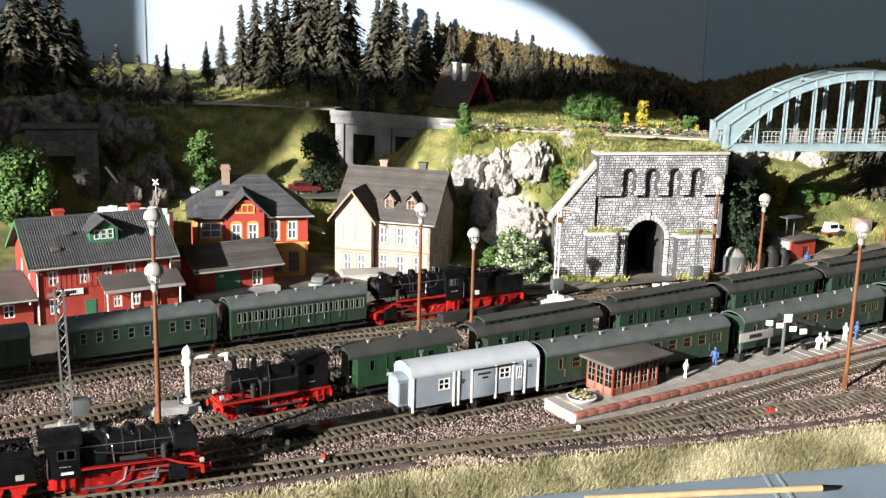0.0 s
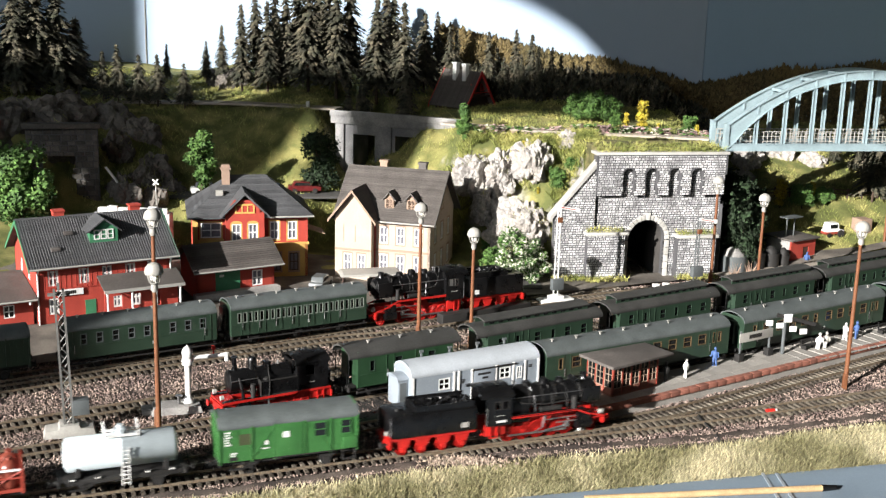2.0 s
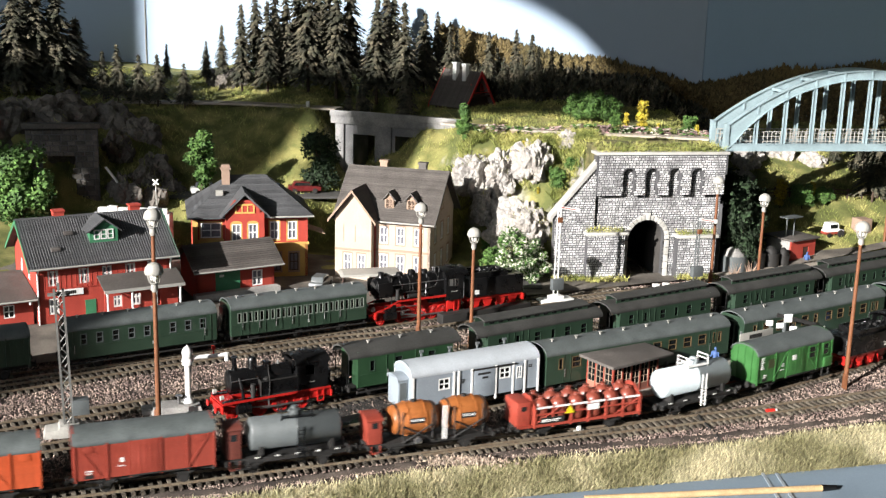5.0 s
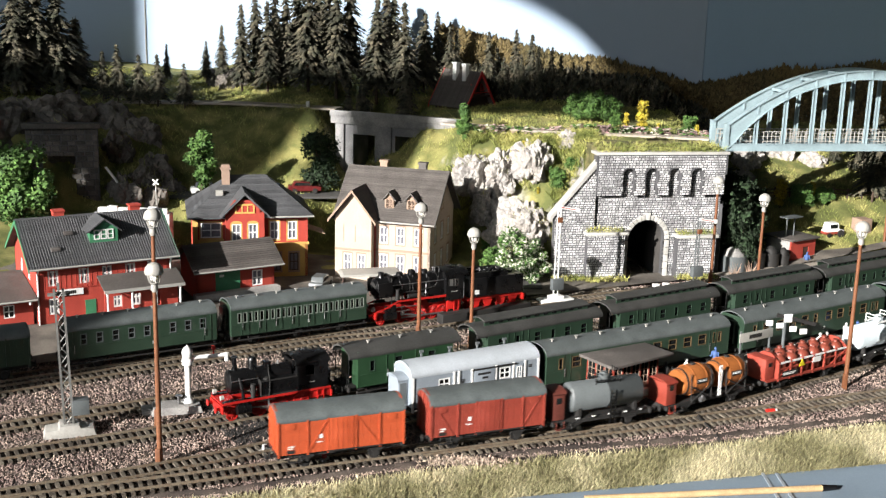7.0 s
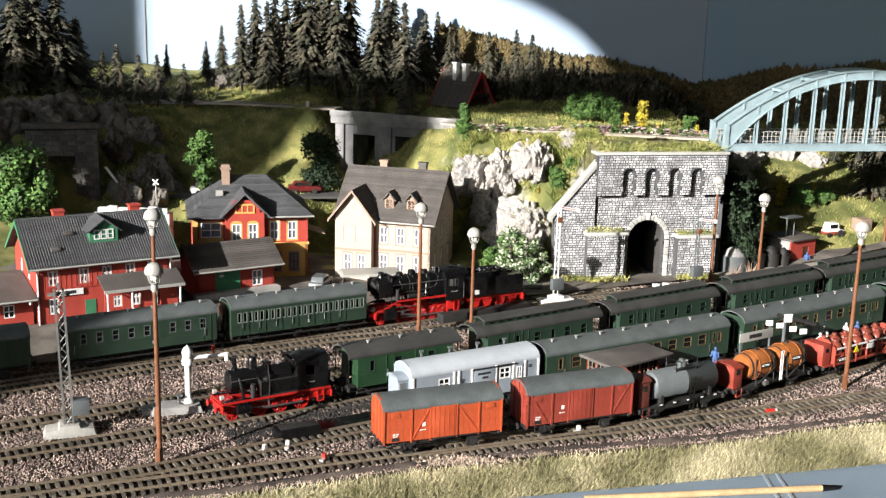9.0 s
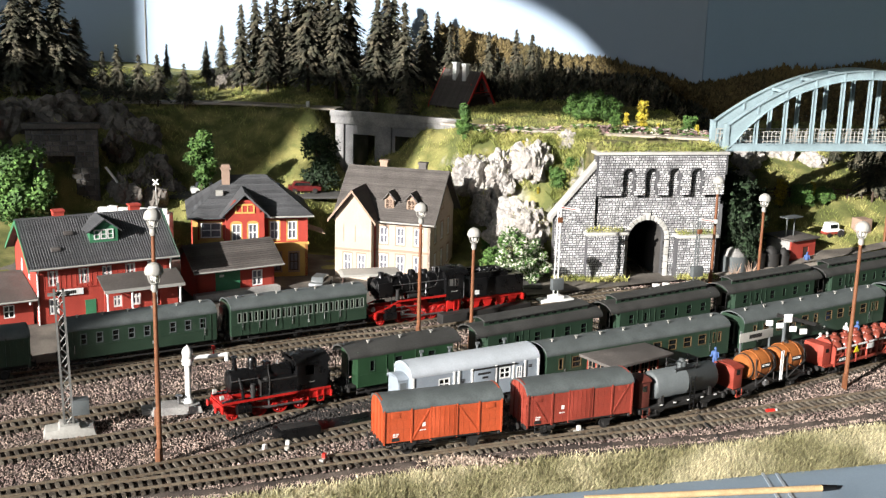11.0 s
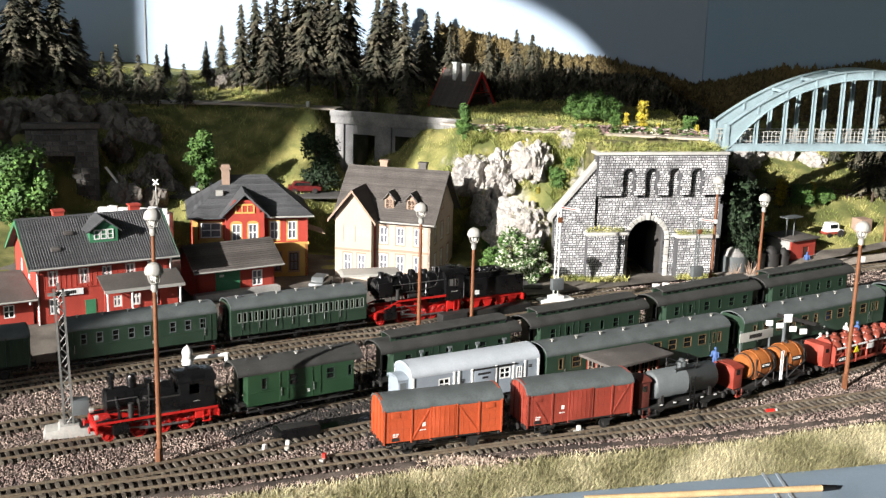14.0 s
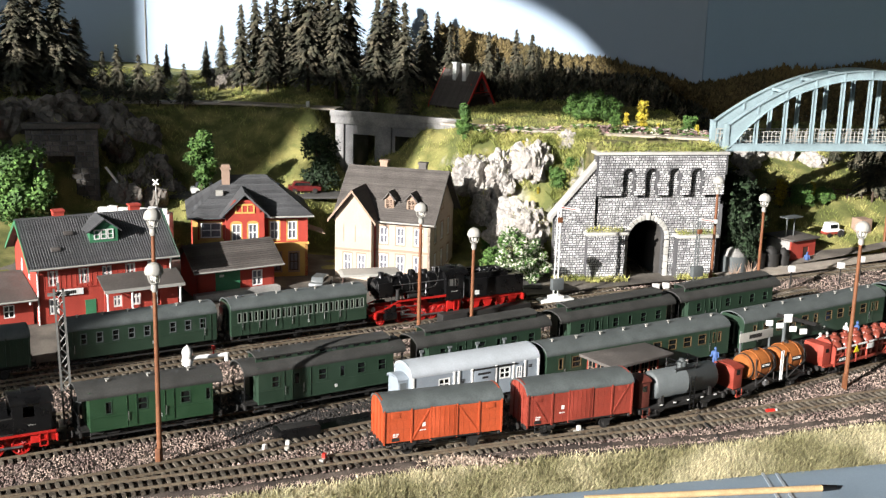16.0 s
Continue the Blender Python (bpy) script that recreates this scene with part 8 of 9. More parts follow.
# bare brown stones by the main track
rng0 = np.random.RandomState(31)
many("gravel_heap", [(2.0 + rng0.normal(0, 1.8), 90.5 + rng0.normal(0, 0.45), -0.55 + 0.3 * rng0.rand()) for _ in range(800)], *ROCKLET, (0.1, 0.24), ROCK_PALE, "pale gravel spilled beside the main track", "gravel", seed=6)

# ---- platform ----
def island_platform():
    front = [(12.5, 98.7), (21.2, 104.3), (35, 113.4), (49.2, 122.9), (80, 144)]
    back = [(10.0, 103.0), (29.1, 115.2), (52.5, 130.2), (82, 149.5)]
    th = thing("platform", "grey island platform with brick-red edge", "platform", at(0, 0, 0), "", "structure")
    part("body", Mesh().prism(front + back[::-1], "z", -0.6, 0.66), SLAB, th)
    for line in (front,):
        for (xa, ya), (xb, yb) in zip(line, line[1:]):
            L = math.hypot(xb - xa, yb - ya)
            n = max(1, int(L / 1.2))
            a = math.degrees(math.atan2(yb - ya, xb - xa))
            for k in range(n):
                t = k / n
                part("edge_stone", Mesh().box(0.02, L / n - 0.02, -0.12, 0.5, 0.3, 0.8), EDGE_RED, th, m=at(xa + (xb - xa) * t, ya + (yb - ya) * t, random.uniform(-0.02, 0.02), a), bevel=0.03)
    for k in range(44):
        t = k / 44
        xa, ya = np.interp(t, (0, 0.3, 0.6, 1), (13.2, 24, 37.5, 62)), np.interp(t, (0, 0.3, 0.6, 1), (101.4, 108.6, 117.2, 133))
        for row in (-1, 0, 1):
            part("slab", Mesh().box(-0.66, 0.66, -0.78, 0.78, 0.6, 0.74), SLAB, th, m=at(xa - (row * 1.62 + 0.55) * 0.55, ya + (row * 1.62 + 0.55) * 0.83, random.uniform(-0.015, 0.015), 33.5))


island_platform()


def shelter():
    th = thing("platform_shelter", "red timber waiting shelter with glazed panels and flat grey roof", "shelter", at(16.4, 103.4, 0.74, 36))
    W, Dp, H = 6.0, 3.6, 3.0
    part("plinth", Mesh().box(0, W, 0, Dp, 0, 0.25), EDGE_RED, th)
    for m, w in ((at(0, 0, 0), W), (at(0, Dp, 0, -90), Dp), (at(W, 0, 0, 90), Dp)):
        n = int(w / 1.15)
        b = wall(Mesh(), 0, w, 0.2, H, [(0.12 + k * (w - 0.12) / n, k * (w - 0.12) / n + (w - 0.12) / n, 0.75, H - 0.2) for k in range(n)], 0, 0.14)
        pw = part("panel_wall", b, EDGE_RED, th, m=m)
        for k in range(n):
            x = 0.12 + k * (w - 0.12) / n
            window_in(pw, at(x, 0.03, 0.75), (w - 0.12) / n - 0.12, H - 0.95, CREAM_SIDE, 0.12, 1, 2, 0.06)
        for k in range(n + 1):
            part("post", Mesh().box(k * (w - 0.12) / n, k * (w - 0.12) / n + 0.12, -0.05, 0.16, 0.2, H), RED_BROWN, pw)
    part("back_wall", Mesh().box(0, W, Dp - 0.14, Dp, 0.2, H), RED_BROWN, th)
    part("roof", Mesh().prism([(-0.7, H), (W + 1.4, H + 0.1), (W + 1.4, H + 0.34), (-0.7, H + 0.28)], "y", -0.7, Dp + 0.6), SLATE_BROWN, th, bevel=0.04)


shelter()
pl = thing("flower_planter", "round pale stone planter filled with small flowers", "planter", at(13.4, 102.4, 0.66))
part("bowl", Mesh().lathe([(0.7, 0), (1.2, 0.15), (1.45, 0.5), (1.3, 0.52), (1.1, 0.3), (0, 0.3)], 24), SIGN_WHITE, pl, smooth=50)
rng = np.random.RandomState(3)
many("flowers", [(rng.uniform(-0.9, 0.9), rng.uniform(-0.9, 0.9), rng.uniform(0.35, 0.85)) for _ in range(260)], [(-0.5, -0.3, 0), (0.5, -0.3, 0.1), (0.4, 0.4, 0.4), (-0.4, 0.3, 0.3)], [(0, 1, 2, 3)], (0.2, 0.4), GRASS, "yellow-green flowers", "", tilt=1.2, seed=2, parent=pl)
ns = thing("station_sign", "white station name board on two dark posts", "sign", at(31.2, 115.2, 0.66, 33))
for x in (0.2, 4.6):
    part("post", Mesh().rod((x, 0, 0), (x, 0, 3.3), 0.12), TANK_GREY, ns)
    part("foot", Mesh().box(x - 0.4, x + 0.4, -0.35, 0.35, 0, 0.9), CHASSIS, ns, bevel=0.05)
bd = part("board", Mesh().box(-0.1, 4.9, -0.16, -0.06, 2.1, 3.1), LAMP_CAP, ns, bevel=0.03)
bars(bd, 1.3, -0.175, 2.4, [8], CHASSIS, 0.2, 0.42)
xs_ = thing("platform_indicator", "grey post with crossed white direction boards", "sign", at(36.7, 118.2, -1.2, 8))
part("post", Mesh().rod((0, 0, 1.86), (0, 0, 5.6), 0.2, n=10), TANK_GREY, xs_)
part("beam", Mesh().box(-2.2, 2.4, -0.1, 0.1, 4.6, 5.0), CHASSIS, xs_, m=at(0, 0, 1.1, 0, 0, 14))
for x, z in ((-1.8, 5.0), (-0.6, 4.7), (0.9, 4.3), (2.1, 4.0)):
    part("board", Mesh().box(x - 0.4, x + 0.4, -0.2, -0.1, z + 0.15, z + 0.75), SIGN_WHITE, xs_, bevel=0.03)
part("board", Mesh().box(-0.2, 0.7, -0.2, -0.1, 5.5, 6.4), SIGN_WHITE, xs_, bevel=0.03)


def figurine(x, y, rz, mat, h=2.0, seated=False, z=0.74):
    """A plain small layout figure in one piece."""
    b = Mesh()
    if seated:
        b.box(-0.22, 0.22, -0.7, 0.1, 0.5, 0.7).box(-0.2, 0.2, -0.75, -0.6, 0, 0.6)
        o = -0.35
    else:
        b.rod((-0.15, -0.1, 0), (-0.1, 0, 0.95), 0.11, 0.14, n=7).rod((0.15, 0.12, 0), (0.1, 0, 0.95), 0.11, 0.14, n=7)
        o = 0
    b.lathe([(0.0, 0.85), (0.25, 0.9), (0.3, 1.4), (0.2, 1.6), (0.09, 1.64), (0.09, 1.7), (0.15, 1.78), (0.16, 1.9), (0.1, 2.02), (0, 2.05)], 10, Matrix.Translation((0, 0, o)))
    b.rod((-0.3, 0, 1.5 + o), (-0.4, -0.2, 0.95 + o), 0.08, n=6).rod((0.3, 0, 1.5 + o), (0.42, -0.15, 1.0 + o), 0.08, n=6)
    solid("figurine", b, mat, "tiny painted layout figure standing on the platform" if not seated else "tiny painted layout figure seated on a bench", "figurine", group="platform figures", m=at(x, y, z, rz))


figurine(24.6, 109.6, 60, SIGN_WHITE, 2.0)
figurine(22.4, 108.4, 200, CHASSIS, 2.0)
figurine(28.4, 113.6, -30, BLUE, 2.0)
figurine(45.3, 123.8, 120, SIGN_WHITE, 2.0)
figurine(46.8, 124.5, 200, BLUE, 2.0)
figurine(42.4, 121.3, -30, LAMP_CAP, 2.0, True)
figurine(41.5, 120.8, -30, SIGN_WHITE, 2.0, True)
figurine(-34.0, 117.6, 0, CHASSIS, 2.0, z=-0.3)
for x, y in ((41.9, 121.2), (40.2, 120.2), (51, 127), (57, 131)):
    bn = thing("bench", "dark slatted platform bench", "bench", at(x, y, 0.74, 33), "benches")
    for k in range(3):
        part("seat_slat", Mesh().box(-1.0, 1.0, -0.3 + k * 0.2, -0.14 + k * 0.2, 0.45, 0.52), CHASSIS, bn)
    for k in range(2):
        part("back_slat", Mesh().box(-1.0, 1.0, 0.34, 0.4, 0.65 + k * 0.25, 0.82 + k * 0.25), CHASSIS, bn)
    for s in (-0.8, 0.8):
        part("leg", Mesh().box(s - 0.06, s + 0.06, -0.3, 0.4, 0, 0.45).box(s - 0.06, s + 0.06, 0.3, 0.38, 0.45, 1.1), CHASSIS, bn)

# ---- village, road and hillside ----
b = Mesh()
xs = list(np.arange(-66, 84, 1.5))
for x in xs:
    for j in range(13):
        y0, y1 = back_y(x) - 1, float(np.interp(x, (-66, -50, -20, 4, 14, 20, 38, 44, 84), (127, 150, 157, 154, 151.5, 152.5, 157, 163, 174)))
        y = y0 + (y1 - y0) * j / 12
        b.v.append((x, y, max(ground_z(x, y), -0.28) + 0.08 + 0.05 * noise.noise(Vector((x, y, 0)))))
b.f += [(i * 13 + j, (i + 1) * 13 + j, (i + 1) * 13 + j + 1, i * 13 + j + 1) for i in range(len(xs) - 1) for j in range(12)]
solid("village_ground", b, DIRT, "brown-grey trodden earth around the village houses", "ground", "structure", smooth=180)
def ribbon(name, pts, w, mat, label, category="road", lift=0.12, z=None, thick=0.3):
    g, xs, ys = curve_through(pts, 1.0)
    b = Mesh()
    for i in range(len(g)):
        _, _, a = along((g, xs, ys), g[i])
        for s in (-1, 1):
            x, y = xs[i] - math.sin(a) * s * w / 2, ys[i] + math.cos(a) * s * w / 2
            zz = (z if z is not None else max(ground_z(x, y), ground_z(xs[i], ys[i]))) + lift
            b.v += [(x, y, zz), (x, y, zz - thick)]
    for i in range(len(g) - 1):
        k = i * 4
        b.f += [(k, k + 4, k + 6, k + 2), (k + 1, k, k + 4, k + 5), (k + 2, k + 3, k + 7, k + 6)]
    return solid(name, b, mat, label, category, "structure", smooth=60)


ribbon("road", [(-70, 156), (-52, 161.5), (-40, 165.8), (-28, 168.0), (-15, 170.2)], 5.0, ASPHALT, "grey asphalt road behind the village houses", z=7.1)
ribbon("upper_road", [(-58, 187.5), (-43, 189.6), (-32, 190), (-22, 187.4), (-17.5, 186.2)], 3.6, PATH, "pale gravel road along the upper slope", z=18.15)
ribbon("plateau_path", [(0, 172), (6, 168.2), (14, 166), (24, 164.4), (37, 162)], 3.0, PATH, "pale gravel path along the plateau edge", z=18.05)
ribbon("village_street", [(-34, 139.5), (-22, 141.8), (-8, 143.5), (6, 146.5), (13, 147)], 4.5, ASPHALT, "grey village street between houses and tracks", z=0.05)
ribbon("field_road", [(38, 152.8), (50, 158.8), (62, 166), (80, 176)], 3.0, PATH, "pale dirt road beside the far track", z=0.35)


def car(x, y, z, rz, mat, label, top=None):
    th = thing("toy_car", label, "car", at(x, y, z, rz), "cars")
    part("body", Mesh().prism([(-2.4, 0.35), (2.4, 0.35), (2.45, 0.95), (1.5, 1.1), (-2.3, 1.15), (-2.45, 0.8)], "y", -0.9, 0.9), mat, th, bevel=0.08)
    part("cabin", Mesh().prism([(-1.9, 1.1), (1.2, 1.1), (0.6, 1.75), (-1.5, 1.75)], "y", -0.8, 0.8), top or mat, th, bevel=0.08)
    for s in (-1, 1):
        part("side_window", Mesh().prism([(-1.6, 1.2), (0.95, 1.2), (0.5, 1.62), (-1.35, 1.62)], "y", s * 0.82 - 0.02, s * 0.82 + 0.02), WINDOW_DARK, th)
        for x0 in (-1.5, 1.5):
            part("wheel", Mesh().rod((x0, s * 0.75, 0.38), (x0, s * 0.95, 0.38), 0.38, n=14), CHASSIS, th)
    part("windscreen", Mesh().prism([(0.62, 1.7), (1.22, 1.12), (1.28, 1.12), (0.68, 1.72)], "y", -0.7, 0.7), WINDOW_DARK, th)


car(-21.0, 170.0, 7.25, 12, material("car_dark_red", (0.12, 0.015, 0.015), 0.3), "small dark red car parked on the road")
car(-34.8, 166.6, 7.25, 20, WHITE_PAINT, "small white car parked on the road", TANK_GREY)
car(-15.5, 142.4, 0.1, 80, TANK_GREY, "small grey van parked by the villa")
tr_ = thing("farm_tractor", "small white and red vehicle by the shed", "tractor", at(58.8, 170.5, ground_z(58.8, 170.5) - 0.2, 20) @ Matrix.Scale(0.75, 4))
part("body", Mesh().prism([(-2.2, 0.7), (2.0, 0.7), (2.0, 1.3), (0.9, 1.5), (0.6, 2.8), (-1.6, 2.8), (-2.1, 1.5)], "y", -0.85, 0.85), SIGN_WHITE, tr_, bevel=0.08)
part("skirt", Mesh().box(-2.3, 2.1, -0.9, 0.9, 0.5, 1.0), RED_BROWN, tr_, bevel=0.05)
for s in (-1, 1):
    part("window", Mesh().box(-1.3, 0.4, s * 0.87 - 0.02, s * 0.87 + 0.02, 1.7, 2.5), WINDOW_DARK, tr_)
    part("rear_wheel", Mesh().rod((1.2, s * 0.9, 0.6), (1.2, s * 1.2, 0.6), 0.75, n=16), CHASSIS, tr_)
    part("front_wheel", Mesh().rod((-1.5, s * 0.8, 0.35), (-1.5, s * 1.05, 0.35), 0.45, n=14), CHASSIS, tr_)
solid("crate", Mesh().box(-1.1, 1.1, -1.0, 1.0, 0, 2.2), CREAM_SIDE, "pale plywood crate on the field road", "crate", m=at(63.4, 171.5, ground_z(63.4, 171.5) - 0.3, 25), bevel=0.08)


def shed():
    th = thing("platelayer_shed", "small red shed with flat tarred roof beside the track", "shed", at(50.0, 161.6, 0.0, 33))
    b = wall(Mesh(), 0, 5.2, 0, 3.6, [(2.6, 3.8, 0, 2.5)], 0, 0.3)
    part("front_wall", b, BRICK_RED, th)
    part("door", Mesh().box(2.65, 3.75, 0.1, 0.2, 0, 2.45), DARK_WOOD, th)
    part("side_wall", Mesh().box(4.9, 5.2, 0.3, 4.6, 0, 3.6).box(0, 0.3, 0.3, 4.6, 0, 3.6).box(0, 5.2, 4.3, 4.6, 0, 3.6), CONCRETE, th)
    part("roof", Mesh().box(-0.4, 5.6, -0.5, 5.0, 3.6, 3.85), SLATE_BROWN, th, bevel=0.04)
    part("roof_frame", Mesh().rod((1.0, 2.0, 3.8), (1.0, 2.0, 6.6), 0.1).rod((2.6, 2.0, 3.8), (2.6, 2.0, 6.6), 0.1).box(0.2, 3.4, 1.2, 2.8, 6.6, 6.75), TANK_GREY, th)
    figurine(52.6, 162.2, -20, BLUE, 2.0, z=0.0)


shed()
for k, (x, y, r, h) in enumerate(((40.6, 156.6, 1.9, 2.6), (44.2, 158.4, 1.3, 2.5), (46.6, 159.6, 1.2, 2.3), (48.6, 160.4, 0.9, 1.9))):
    dr = thing("storage_bin", "weathered grey bin heaped with coal" if k == 0 else "weathered dark storage drum beside the track", "bin", at(x, y, 0.0))
    part("drum", Mesh().lathe([(r, 0), (r, h), (r * 0.9, h), (r * 0.9, h - 0.3), (0, h - 0.3)], 18), TANK_GREY if k == 0 else CHASSIS, dr)
    part("load", Mesh().lathe([(r * 0.88, h - 0.3), (r * 0.7, h + 0.5), (r * 0.35, h + 0.95), (0, h + 1.1)], 14), CONCRETE if k == 0 else CHASSIS, dr)
rng2 = random.Random(5)
for x, y in ((40.0, 153.4), (42.4, 154.2)):
    gp = Mesh()
    for k in range(16):
        a = rng2.random() * 6.28
        gp.rod((0, 0, 0), (math.cos(a) * 0.9, math.sin(a) * 0.5, rng2.uniform(1.2, 2.6)), 0.08, 0.02, n=4)
    solid("dry_reed", gp, CREAM_SIDE, "tuft of pale dry reeds by the track", "plant", m=at(x, y, -0.3))
fence = thing("field_fence", "dark wooden rail fence across the meadow", "fence", at(0, 0, 0))
prev = None
for k in range(13):
    x = 45 + k * 2.3
    y = 178.5 + 0.05 * k
    z = rough_z(x, y)
    part("post", Mesh().box(x - 0.14, x + 0.14, y - 0.14, y + 0.14, z - 0.5, z + 1.5), DARK_WOOD, fence)
    if prev:
        for d in (0.6, 1.2):
            part("rail", Mesh().rod((prev[0], prev[1], prev[2] + d), (x, y, z + d), 0.09, n=4), DARK_WOOD, fence)
    prev = (x, y, z)


# gallery stone darkened to carry the shade around the opening
STONE_SHADED = material("gallery_stone", (0.10, 0.092, 0.082), 0.95, vary=0.4, size=40, fine=500, bump=0.5, piece=0.4)


def hill_portal():
    """The stone portal, coloured dark as in shade, in the rock behind the large tree."""
    th = thing("rock_gallery", "stone gallery wall darkened as in shade, low opening in the rock", "tunnel portal", at(-57.5, 156.6, 8.0, 14))
    w = part("wall", wall(Mesh(), 0, 9.5, -6, 9.6, [(2.0, 6.4, -6, 5.8)], 0, 1.0), MORTAR, th)
    stone_courses(w, 0, 9.5, -6, 9.5, 0.0, lambda x, z: 1.9 < x < 6.5 and z < 5.9, 0.8, 31, STONE_SHADED)
    part("ledge", Mesh().box(-0.4, 9.9, -0.9, 1.0, 9.6, 10.3), STONE_SHADED, th, bevel=0.1)
    part("lining", Mesh().box(1.9, 6.5, 6.0, 6.3, -6, 5.9), CHASSIS, th)


hill_portal()
rk = Mesh()
for k in range(7):
    x = -46.5 + k * 1.35
    rk.box(x, x + 1.2, 0, 0.8, 0, 0.7 + 0.2 * (k % 2))
solid("road_wall", rk, SIGN_WHITE, "low white stone wall beside the road", "wall", m=at(0, 151.6, 7.2), bevel=0.08)
solid("wall_footing", Mesh().box(-47, -36.8, 151.2, 153.4, 1.0, 7.22), STONE_WALL, "grey stone footing under the white roadside wall", "wall", bevel=0.1)
wx = thing("level_crossing_sign", "white crossed warning sign by the road", "sign", at(-40.2, 158.0, 7.2))
part("post", Mesh().rod((0, 0, 0), (0, 0, 3.2), 0.09), LAMP_CAP, wx)
part("cross", Mesh().box(-0.55, 0.55, -0.16, -0.06, -0.1, 0.1).box(-0.1, 0.1, -0.15, -0.05, -0.55, 0.55), SIGN_WHITE, wx, m=at(0, 0, 3.2, 0, 0, 40))
bl_ = thing("barrier", "white raised road barrier beside the rock", "barrier", at(-45.5, 160, 7.4))
part("post", Mesh().box(-0.4, 0.4, -0.4, 0.4, -0.5, 1.4), SIGN_WHITE, bl_, bevel=0.05)
part("boom", Mesh().rod((0.3, 0, 1.2), (-2.2, 0, 4.6), 0.18), SIGN_WHITE, bl_)


def boulder(x, y, z, r, seed, label="pale grey rock outcrop in the grass slope"):
    bm = bmesh.new()
    bmesh.ops.create_icosphere(bm, subdivisions=5 if seed < 12 else 4, radius=1.0)
    for v in bm.verts:
        q = Vector((v.co.x * 1.5, v.co.y * 1.5, v.co.z * 0.8)) + Vector((seed * 7.1, 0, 0))
        d = noise.fractal(q, 0.9, 2.2, 4)
        e = noise.voronoi(q * 1.7)[0]
        f = noise.fractal(q * 6.0, 0.8, 2.1, 4)
        v.co *= 0.92 + 0.34 * d + 0.38 * min(0.6, e[1] - e[0]) + 0.07 * f
        v.co = Vector((v.co.x * r * 1.1, v.co.y * r * 0.8, v.co.z * r))
    bm.normal_update()
    turn_ = Matrix.Rotation(radians(seed * 40), 3, "Z")
    for v in bm.verts:
        if v.normal.z > 0.55 and random.random() < (0.24 if seed < 12 else 0.25) and noise.noise(v.co * 0.5) > -0.05:
            LEDGES.append(tuple(turn_ @ v.co + Vector((x, y, z - 0.05))))
    me = bpy.data.meshes.new("rock")
    for v in bm.verts:
        v.co *= K
    bm.to_mesh(me)
    bm.free()
    me.materials.append(ROCK if x > 0 else ROCK_SHADED)
    tagged(part("rock", me, None, None, m=at(x, y, z, seed * 40)), label, "rock", "rocks")


LEDGES = []
# browner hill rock, its colour also darkened for shade on the left hill
ROCK_SHADED = material("hill_rock", (0.22, 0.195, 0.17), 0.95, vary=0.5, size=45, fine=260, bump=0.9, other=(0.13, 0.115, 0.10))
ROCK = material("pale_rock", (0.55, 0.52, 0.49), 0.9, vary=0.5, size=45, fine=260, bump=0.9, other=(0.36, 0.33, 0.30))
for k, (x, y, r) in enumerate(((4.6, 162.6, 3.2), (8.2, 161.8, 3.5), (11.8, 160.4, 3.3), (10.6, 156.8, 3.4), (8.6, 157.4, 2.6), (12.4, 155.8, 2.8), (5.6, 160.6, 2.4), (17.0, 161.4, 1.5))):
    boulder(x, y, ground_z(x, y) - r * 0.15, r, k + 1)
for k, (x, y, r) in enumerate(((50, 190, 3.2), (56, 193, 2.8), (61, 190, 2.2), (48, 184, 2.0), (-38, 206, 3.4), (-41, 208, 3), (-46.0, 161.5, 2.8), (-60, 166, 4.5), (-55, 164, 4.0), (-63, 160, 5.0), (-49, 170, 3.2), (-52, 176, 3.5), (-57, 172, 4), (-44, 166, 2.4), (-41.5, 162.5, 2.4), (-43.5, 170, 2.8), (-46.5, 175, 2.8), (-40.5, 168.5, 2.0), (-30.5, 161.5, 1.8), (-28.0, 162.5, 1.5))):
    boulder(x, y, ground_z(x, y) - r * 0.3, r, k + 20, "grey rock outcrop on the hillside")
rng3 = np.random.RandomState(17)
for k in range(1500):
    u = rng3.uniform(0, 18)
    v = rng3.uniform(-0.6, 2.5)
    LEDGES.append((20.1 + u * 0.978 - v * 0.208, 151.6 + u * 0.208 + v * 0.978, 17.25 if v < 1.3 else 17.65))
for x0, x1, zz in ((-1.2, 4.1, 6.6), (11.7, 17.2, 6.0)):
    for k in range(160):
        u, v = rng3.uniform(x0, x1), rng3.uniform(-1.6, -0.1)
        LEDGES.append((20.1 + u * 0.978 - v * 0.208, 151.6 + u * 0.208 + v * 0.978, zz))
for x0, x1, v0 in ((-6.0, -1.0, -1.2), (-1.4, 4.4, -2.3), (11.4, 17.4, -2.3)):
    for k in range(380):
        u, v = rng3.uniform(x0, x1), v0 + rng3.normal(0, 0.35)
        LEDGES.append((20.1 + u * 0.978 - v * 0.208, 151.6 + u * 0.208 + v * 0.978, 0.08))
many("ledge_grass", LEDGES, *BLADE, (0.35, 0.9), GRASS_GREEN, "light green grass tufts on rock ledges and portal", "grass", tilt=0.8, seed=15)


